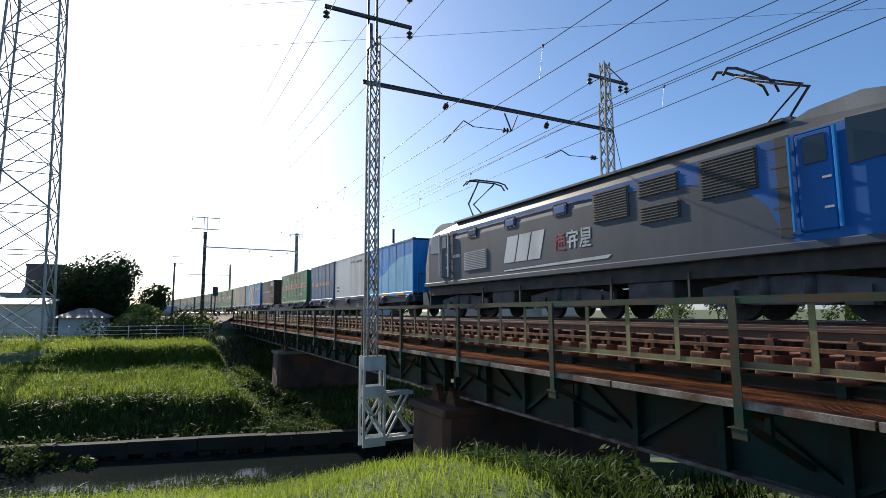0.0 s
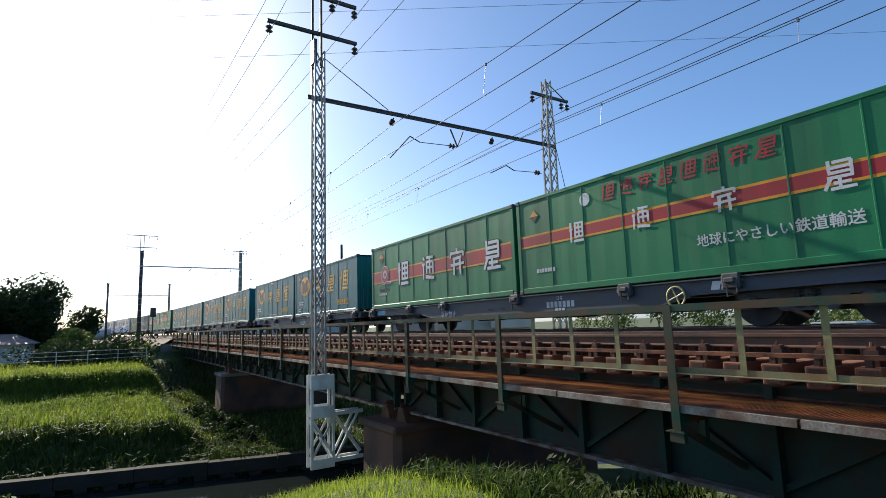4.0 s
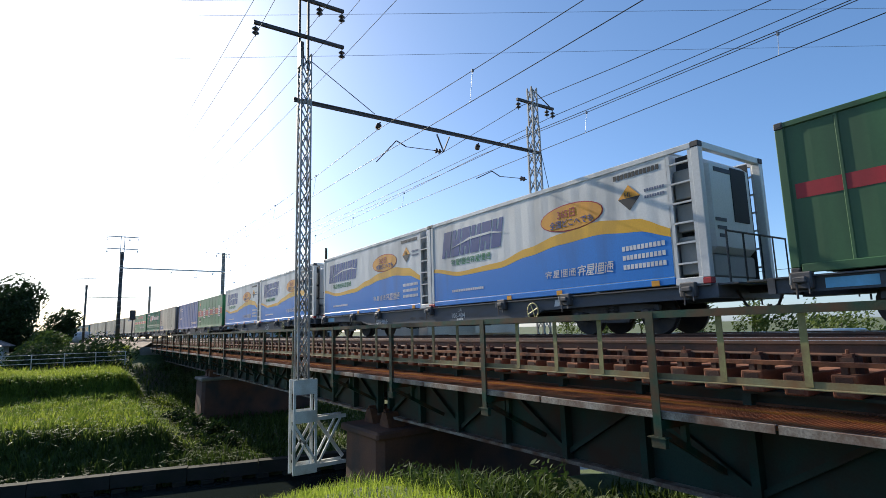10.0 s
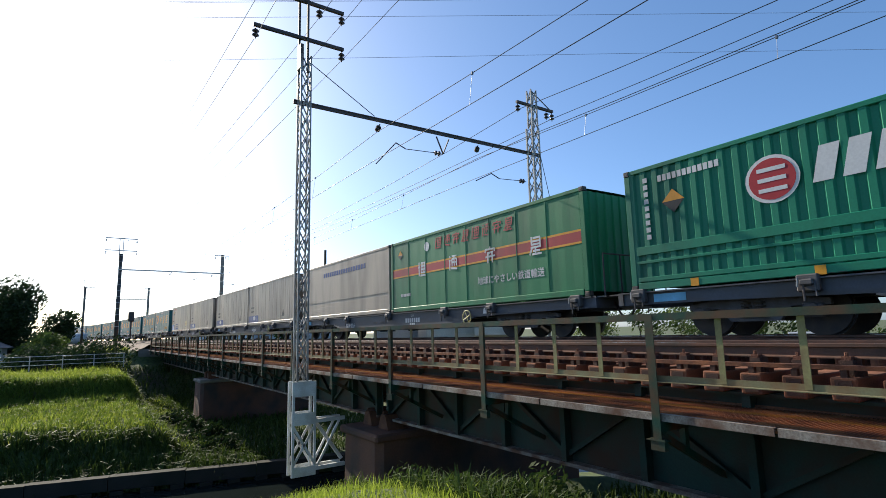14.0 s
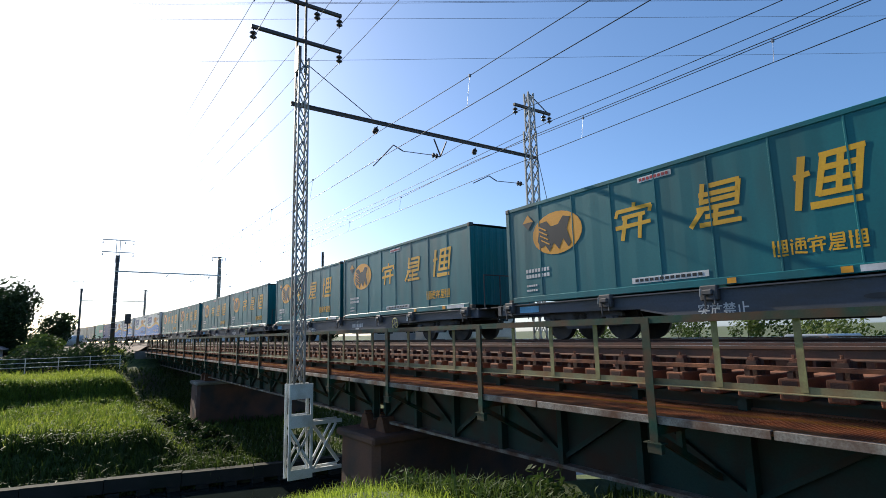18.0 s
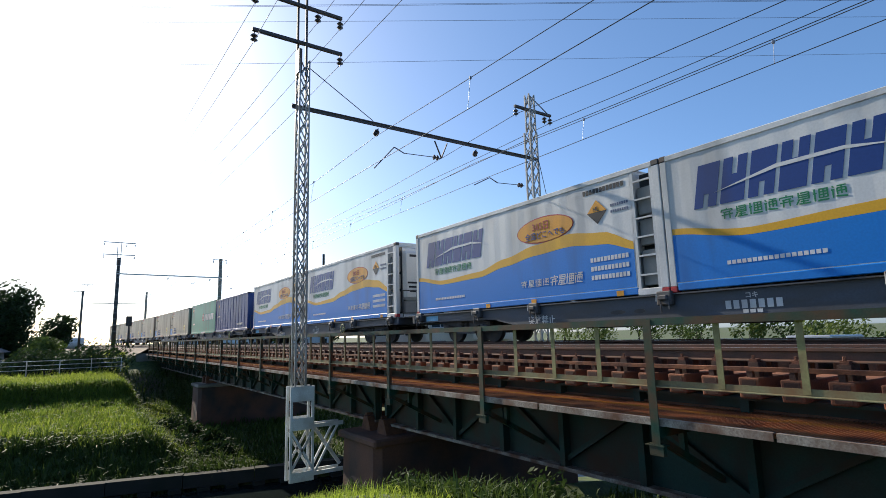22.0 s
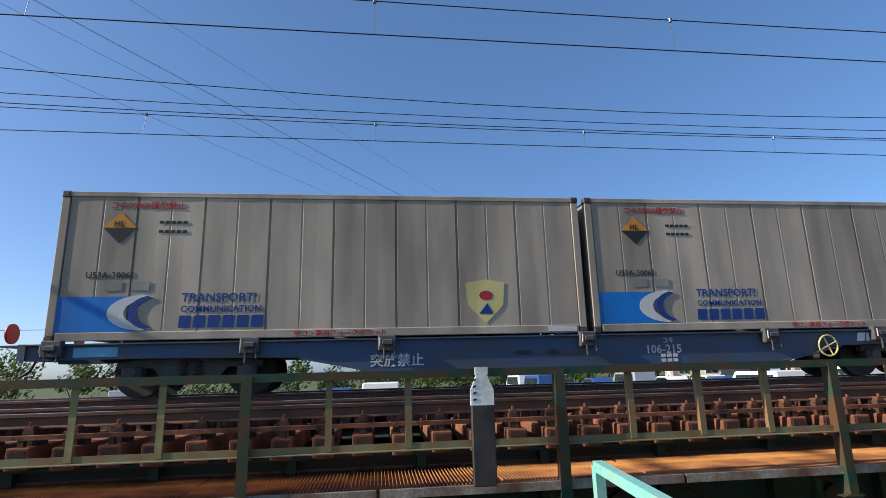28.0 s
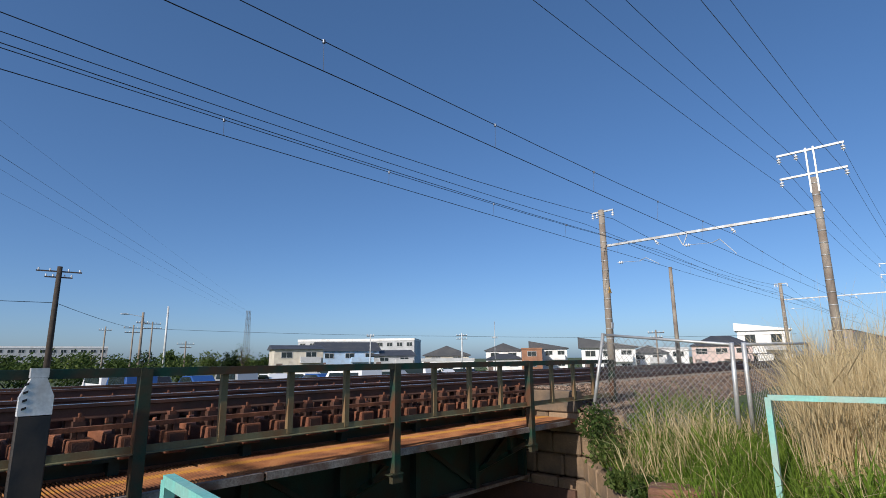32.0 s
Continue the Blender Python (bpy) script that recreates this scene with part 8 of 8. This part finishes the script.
def make_houses():
    H = house
    H(32.2, 52, facing(32, 51) + 8, 4.9, 6, 3.4, 0.8, WALL_C, ROOF_D, "side", "small cream two-storey house with a dark roof", cols=2)
    H(42.5, 57, facing(42, 56) + 10, 7.4, 6, 3.0, 1.9, WALL_B, ROOF_D, "side", "pale blue two-storey house with a dark roof")
    H(47.0, 53.5, facing(47, 53) + 10, 5.0, 6, 2.6, 1.2, WALL_G, ROOF_D, "side", "grey house with a low dark roof", cols=2)
    H(48.0, 44.4, facing(48, 44), 5.0, 5, 2.9, 1.1, WALL_C, ROOF_D, "gable", "cream two-storey house with a gable", cols=2)
    H(44.0, 40.5, facing(44, 40), 5.5, 4, 2.3, 0.3, WALL_W, WALL_G, "flat", "low white garage building", floors=1)
    H(60.4, 45.4, facing(60, 45), 4.6, 5, 3.5, 1.0, WALL_W, ROOF_D, "gable", "white two-storey house with a dark gable roof", cols=2)
    H(56.8, 42.5, facing(57, 42), 4.6, 4, 2.4, 0.7, WALL_W, ROOF_D, "hip", "low white house with a dark roof", cols=2, floors=1)
    H(58.4, 39.4, facing(58, 39), 2.5, 4, 3.6, 0.15, WALL_BR, WALL_BR, "flat", "brown tiled house with a flat roof", cols=1)
    H(63.6, 40.2, facing(63, 40), 4.6, 5, 3.7, 1.0, WALL_W, ROOF_D, "shed", "white house with a sloping solar roof", cols=3)
    H(50.0, 24.8, facing(50, 25), 4.8, 5, 3.4, 1.0, WALL_W, ROOF_D, "shed", "white modern house with a steep dark roof", cols=3)
    H(57.5, 24.0, facing(57, 24), 3.4, 5, 2.9, 0.8, WALL_W, ROOF_D, "gable", "narrow white house with a gable", cols=2)
    H(61.0, 23.3, facing(61, 23), 4.0, 5, 3.3, 0.2, WALL_W, WALL_G, "flat", "white house with a flat roof", cols=2)
    H(64.0, 18.7, facing(64, 19), 5.6, 6, 3.6, 1.1, WALL_P, ROOF_D, "hip", "pink house with a dark hipped roof", cols=3)
    H(73.6, 16.8, facing(73, 17), 5.2, 6, 5.4, 0.9, WALL_W, WALL_W, "shed", "tall white house with a slanting roof edge", cols=2)
    H(68, 86.5, -51, 22.5, 10, 6.0, 0.4, WALL_G, WALL_W, "flat", "long grey three-storey apartment block", cols=12, floors=3)
    H(28, 148, facing(28, 147) , 22, 9, 5.6, 0.4, WALL_G, WALL_W, "flat", "long pale school building", cols=12, floors=3)
    H(-38.6, 23.4, facing(-38, 23), 6.5, 7, 3.6, 1.4, WALL_G, ROOF_G, "hip", "grey two-storey house with a hipped green roof")
    H(-32.2, 24.4, facing(-32, 24), 6.2, 7, 4.0, 1.0, WALL_C, ROOF_G, "side", "cream house with a dark green roof")
    H(-118, 23, 90, 14, 10, 5.2, 0.4, WALL_W, WALL_G, "flat", "pale works building in the distance", cols=4)
    H(-122, 40, 90, 18, 10, 6.0, 0.8, WALL_G, WALL_G, "flat", "grey works building in the distance", cols=4)
    H(-94.5, -15.2, -90, 4.2, 9, 8.8, 0.3, WALL_D, WALL_D, "flat", "dark brown apartment block among the houses", cols=2, floors=4)
    H(-89, -17.5, -90, 6.5, 6, 4.6, 1.4, WALL_G, ROOF_D, "side", "grey house with a tiled roof", cols=3)
    H(-82, -21.5, -90, 6.5, 6, 4.2, 1.3, WALL_C, ROOF_D, "hip", "old cream house with a tiled roof", cols=3)
    H(-62, -7.0, -90, 3.6, 4.5, 1.6, 0.9, WALL_G, ROOF_D, "hip", "low cottage with a grey tiled roof", cols=2, floors=1, z=-1.8)
    H(-66, -12.5, -90, 4.6, 5, 2.6, 1.0, WALL_C, ROOF_D, "side", "cream house behind the pylon", cols=2, floors=1, z=-1.8)


make_houses()


def car(x, y, turn, mat_, label, van=False):
    root = thing("van" if van else "car", label, "van" if van else "car", "parked vehicles", m=pose(x, y, -2.1, 0, 0, turn))
    bm = BM()
    if van:
        prism(bm, [(-2.2, 0.3), (2.2, 0.3), (2.25, 0.9), (1.9, 1.1), (1.35, 1.85), (-2.15, 1.9), (-2.25, 0.9)], -0.85, 0.85)
    else:
        prism(bm, [(-2.0, 0.28), (2.0, 0.28), (2.05, 0.7), (1.1, 0.92), (0.45, 1.42), (-1.2, 1.45), (-1.9, 0.95), (-2.05, 0.7)], -0.82, 0.82)
    bmesh.ops.bevel(bm, geom=bm.edges[:], offset=0.05, segments=1, affect="EDGES")
    part("body", fixed(bm), mat_, root)
    for s in (-1, 1):
        bm = BM()
        prism(bm, [(-1.6, 1.0), (0.85, 1.0), (0.4, 1.34), (-1.1, 1.36)] if not van else [(-1.9, 1.1), (1.5, 1.1), (1.2, 1.65), (-1.9, 1.7)], s * 0.83 - 0.012, s * 0.83 + 0.012) if not van else prism(bm, [(-1.9, 1.1), (1.5, 1.1), (1.2, 1.65), (-1.9, 1.7)], s * 0.86 - 0.012, s * 0.86 + 0.012)
        part("side_window", fixed(bm), glass_dark, root)
        for xx in (-1.3, 1.3):
            bm = BM()
            tube(bm, (xx, s * 0.7, 0.31), (xx, s * 0.86, 0.31), 0.31, 14)
            w = part("wheel", fixed(bm), black_mat, root)
            bm = BM()
            tube(bm, (xx, s * 0.861, 0.31), (xx, s * 0.872, 0.31), 0.19, 12)
            part("rim", fixed(bm), galv_mat, w)


CAR_W = surface("white car paint", (0.75, 0.75, 0.75), 0.25, relief=0, vary=0.02)
CAR_S = surface("silver car paint", (0.42, 0.43, 0.44), 0.25, 0.4, relief=0, vary=0.02)
CAR_K = surface("black car paint", (0.02, 0.02, 0.022), 0.2, relief=0, vary=0.02)
CAR_B = surface("blue car paint", (0.03, 0.08, 0.25), 0.25, relief=0, vary=0.02)


def make_cars():
    rng = random.Random(3)
    paints = [(CAR_W, "white"), (CAR_S, "silver"), (CAR_K, "black"), (CAR_W, "white"), (CAR_B, "dark blue")]
    for i in range(17):
        m, nm = paints[i % 5]
        van = i % 4 == 1
        car(-13 + i * 2.75, 27.5 + 0.15 * i + (8 if i % 5 == 4 else 0), 90 + rng.uniform(-3, 3), m, f"{nm} {'van' if van else 'car'} parked beyond the tracks", van)
    for i in range(12):
        m, nm = paints[(i * 2) % 5]
        van = i % 3 == 0
        car(12 + i * 2.9, 43 - 0.4 * i, 88 + rng.uniform(-3, 3), m, f"{nm} {'van' if van else 'car'} parked in the far row", van)
    bm = BM()
    nx, ny = 34, 10
    grid = [[bm.verts.new((-22 + 2.2 * i, 21 + 2.9 * j - 0.12 * i * (j > 6), ground_z(-22 + 2.2 * i, 21 + 2.9 * j - 0.12 * i * (j > 6)) + 0.14)) for j in range(ny)] for i in range(nx)]
    for i in range(nx - 1):
        for j in range(ny - 1):
            bm.faces.new((grid[i][j], grid[i + 1][j], grid[i + 1][j + 1], grid[i][j + 1]))
    tagged(part("pavement", fixed(bm), surface("car park gravel", (0.33, 0.31, 0.28), 0.95, 0, (0.2, 0.18, 0.15), 0.4, 0.6, 8)), "pale gravel car park beyond the railway", "car park", kind="structure")


make_cars()


def trackside_fence():
    """Low white post-and-rail fence along the far side of the line."""
    root = thing("fence", "low pale post-and-rail fence beyond the tracks", "fence")
    bm = BM()
    beam(bm, (0, 0, 0), (0, 0, 1.1), 0.09)
    p0 = part("post", fixed(bm), galv_mat, root)
    xs = [-28 + 2.0 * i for i in range(42)]
    for i, x in enumerate(xs):
        m = pose(x, 19.4, -2.1)
        if i == 0:
            p0.matrix_basis = m
        else:
            again(p0, m, root)
    for z in (-1.15, -1.5, -1.85):
        bm = BM()
        beam(bm, (-28, 19.4, z), (54, 19.4, z), 0.04)
        part("rail", fixed(bm), galv_mat, root)


trackside_fence()


def utility_poles():
    def up(x, y, h, label, arms_at=(), lamp=None, r=0.13, mat_=None, z=-2.1):
        root = thing("utility_pole", label, "utility pole", "utility poles")
        bm = BM()
        tube(bm, (x, y, z - 0.2), (x, y, z + h), r, 10, r * 0.7)
        part("pole", fixed(bm), mat_ or pole_mat, root)
        for dz, L in arms_at:
            bm = BM()
            t = math.atan2(y, x)
            dx, dy = -math.sin(t) * L / 2, math.cos(t) * L / 2
            beam(bm, (x - dx, y - dy, z + h - dz), (x + dx, y + dy, z + h - dz), 0.09)
            part("cross_arm", fixed(bm), dark_steel, root)
            for s in (-0.9, -0.4, 0.4, 0.9):
                bm = BM()
                tube(bm, (x + s * dx, y + s * dy, z + h - dz + 0.04), (x + s * dx, y + s * dy, z + h - dz + 0.2), 0.05, 6)
                part("insulator", fixed(bm), white_insul, root)
        if lamp:
            bm = BM()
            beam(bm, (x, y, z + h - 0.5), (x - lamp, y + 0.3, z + h - 0.25), 0.06)
            chamfer(bm, x - lamp - 0.7, x - lamp + 0.1, y + 0.15, y + 0.45, z + h - 0.32, z + h - 0.2, 0.03)
            part("lamp_arm", fixed(bm), white_steel, root)
    up(8.8, 44.2, 9.0, "dark leaning utility pole with two cross-arms", ((0.35, 2.6), (0.75, 1.6)), r=0.22, mat_=BARK)
    up(23.0, 87, 7.4, "slim grey concrete utility pole", ((0.5, 1.6),))
    up(24.9, 81.4, 7.4, "concrete utility pole with cross-arms", ((0.4, 2.4), (1.0, 2.0)))
    up(21.4, 66.8, 8.0, "concrete pole with a street lamp arm", ((1.2, 1.2),), 1.5, r=0.18)
    up(25.5, 76, 7.6, "concrete utility pole with cross-arms", ((0.3, 2.0), (0.9, 2.2)))
    up(25.4, 70.7, 9.2, "tall slim white steel pole", (), r=0.16, mat_=white_steel)
    up(33, 84, 5.4, "concrete utility pole with cross-arms", ((0.4, 2.4), (0.9, 1.6)))
    up(38.2, 46.7, 5.2, "slim white lighting pole", ((0.2, 0.8),), r=0.07, mat_=white_steel)
    up(60.4, 53, 6.2, "utility pole among the houses", ((0.4, 1.6), (0.9, 1.6)), mat_=white_steel)
    up(63.5, 49.3, 7.8, "slim aerial mast among the houses", ((2.4, 0.8),), r=0.06, mat_=galv_mat)
    up(43.1, 15.6, 9.4, "banded concrete pole beside the line", (), r=0.18)
    up(56.2, 22.5, 5.2, "utility pole among the houses", ((0.3, 1.6), (0.8, 1.2)), r=0.1)
    up(-41.6, 16.6, 9.2, "dark utility pole with small cross-arms", ((2.4, 1.4), (3.0, 1.2)), r=0.14, mat_=BARK)
    root = thing("street_wires", "thin utility wires over the car park", "power lines")
    strand("street_wire", [(-60, 45, 4.6), (8.8, 44.2, 4.4), (24.9, 81.4, 4.9), (60.4, 53, 3.6), (110, 20, 4.0)], 0.02, wire_mat, root, slack=0.0001)


utility_poles()


def small_railway_things():
    # gas tank and signal on the far side of the river
    root = thing("storage_tank", "white cylindrical storage tank on low legs", "tank")
    bm = BM()
    tube(bm, (-129, -3.4, 0.6), (-129, 1.8, 0.6), 1.1, 18)
    part("vessel", fixed(bm), white_steel, root)
    for y in (-2.6, 1.0):
        bm = BM()
        box(bm, -129.6, -128.4, y - 0.2, y + 0.2, -1.9, -0.3)
        part("leg", bm, concrete_mat, root)
    root = thing("railway_signal", "dark signal head on a post beside the track", "signal")
    bm = BM()
    tube(bm, (-70, 5.0, -1.0), (-70, 5.0, 2.3), 0.07, 8)
    part("post", fixed(bm), dark_steel, root)
    bm = BM()
    chamfer(bm, -70.2, -69.9, 4.7, 5.3, 2.2, 3.3, 0.06)
    part("head", fixed(bm), black_mat, root)
    # white and black marker plate at the walkway
    root = thing("marker_post", "white-topped black marker post fixed to the railing", "marker post")
    bm = BM()
    prism(bm, [(1.40, 0.02), (1.62, 0.02), (1.62, 0.16), (1.56, 0.30), (1.46, 0.30), (1.40, 0.16)], 5.13, 5.19)
    part("white_top", fixed(bm), white_mat, root)
    bm = BM()
    box(bm, 1.45, 1.57, 5.13, 5.19, 0.302, 0.375)
    part("cap", bm, white_mat, root)
    bm = BM()
    chamfer(bm, 1.40, 1.62, 5.13, 5.19, -0.70, 0.018, 0.01)
    part("black_base", fixed(bm), black_mat, root)
    bm = BM()
    for i, z in enumerate((0.06, 0.12, 0.18, 0.24)):
        slab(bm, [(1.42, z), (1.45, z + 0.012), (1.45, z + 0.03), (1.42, z + 0.018)], 5.13)
    part("scratch_marks", fixed(bm), black_mat, root)


small_railway_things()


dull_wire = surface("dull zinc wire", (0.30, 0.29, 0.27), 0.6, 0.2, relief=0)


def make_fences():
    # chain-link panel between galvanised pipes
    root = thing("chain_link_fence", "sagging chain-link fence in a galvanised pipe frame", "fence")
    def panel(tops, feet):
        """One leaning panel: the tops and the feet of its two posts."""
        (ta, tb), (fa, fb) = [[Vector(p) for p in q] for q in (tops, feet)]
        for p, q in ((fa, ta), (fb, tb)):
            bm = BM()
            tube(bm, p, q + (q - p).normalized() * 0.03, 0.034, 8)
            part("post", fixed(bm), galv_mat, root)
        bm = BM()
        tube(bm, ta, tb, 0.024, 8)
        part("top_pipe", fixed(bm), galv_mat, root)
        for f in (0.08, 0.92):
            bm = BM()
            cable(bm, [fa.lerp(ta, f).lerp(fb.lerp(tb, f), k / 6) + Vector((0, 0, -0.02 * math.sin(math.pi * k / 6))) for k in range(7)], 0.006, 5)
            part("strain_wire", fixed(bm), dull_wire, root)
        bm = BM()
        n = int((tb - ta).length / 0.1)
        m = 14
        for s in (0, 1):
            for i in range(-m, n + m):
                pts = []
                for j in range(m + 1):
                    u = (i + j if s else i + m - j) / n
                    if -0.001 <= u <= 1.001:
                        q = 0.06 + 0.92 * j / m
                        p = fa.lerp(fb, u).lerp(ta.lerp(tb, u), q)
                        pts.append(p + Vector((0.03 * math.sin(u * 9 + q * 4), 0, 0)))
                for p, q in zip(pts[::2], pts[2::2]):
                    beam(bm, p, q, 0.005)
        o = part("wire_mesh", bm, dull_wire, root)
        o["kind"] = "stuff"
    panel(((10.15, 4.82, 0.83), (9.42, 2.39, 0.58)), ((10.03, 5.12, -0.9), (9.69, 2.5, -1.0)))
    panel(((9.54, 2.26, 0.58), (12.5, 1.95, 0.62)), ((9.89, 2.36, -1.1), (12.6, 1.95, -0.95)))
    # teal frame by the reeds, and its neighbour near the walkway
    for (p0, p1, z, low) in (((6.45, 1.3), (6.95, -1.6), 0.03, -1.0), ((1.65, 2.77), (1.5, 1.2), -0.14, -1.6)):
        root = thing("teal_fence", "pale teal angle-iron fence frame", "fence", "teal fences")
        bm = BM()
        beam(bm, (*p0, low), (*p0, z), 0.05)
        part("post", fixed(bm), teal_rail, root)
        bm = BM()
        beam(bm, (*p0, z), (*p1, z), 0.05)
        part("top_rail", fixed(bm), teal_rail, root)
        bm = BM()
        beam(bm, (*p1, low), (*p1, z), 0.05)
        part("post", fixed(bm), teal_rail, root)
    # pipe fence above the far bank
    root = thing("fence", "thin pipe fence along the far bank", "fence")
    for i in range(10):
        bm = BM()
        y = -14 + 1.9 * i
        tube(bm, (-48, y, -1.8), (-48, y, -0.75), 0.035, 6)
        part("post", fixed(bm), galv_mat, root)
    for z in (-0.8, -1.1, -1.4):
        bm = BM()
        tube(bm, (-48, -14, z), (-48, 3.2, z), 0.022, 6)
        part("rail", fixed(bm), galv_mat, root)


make_fences()

# ---- movement ----
LAG = [(0, -0.95), (1, -0.58), (2, 0.78), (3, 1.72), (6, 2.3), (7, 2.58), (8, 2.8), (9, 3.08), (10, 3.05), (11, 3.22), (12.5, 3.52), (13, 3.5), (14, 3.5), (17, 3.0), (19, 2.56),
       (20, 2.16), (21.5, 1.25), (22, 1.05), (23, 0.45), (24, -0.45), (24.5, -0.93), (26.5, -2.75), (27, -3.15), (28, -3.75), (29, -4.05), (29.5, -3.1), (30, -0.9), (30.5, 1.4), (31, 3.9), (32, 9.0)]


def run(t):
    """Metres that the train has gone at t seconds."""
    return 19.6 * t + float(np.interp(t, [a for a, _ in LAG], [b for _, b in LAG]))


def motions():
    times = [i * 0.5 for i in range(65)]
    for ob, s, z in MOVERS:
        rows = []
        for t in times:
            x = s + run(t)
            sh, head = bend(x)
            rows.append((t, pose(x, RAIL_F + sh, z, 0, 0, head)))
        walk(ob, rows)


motions()
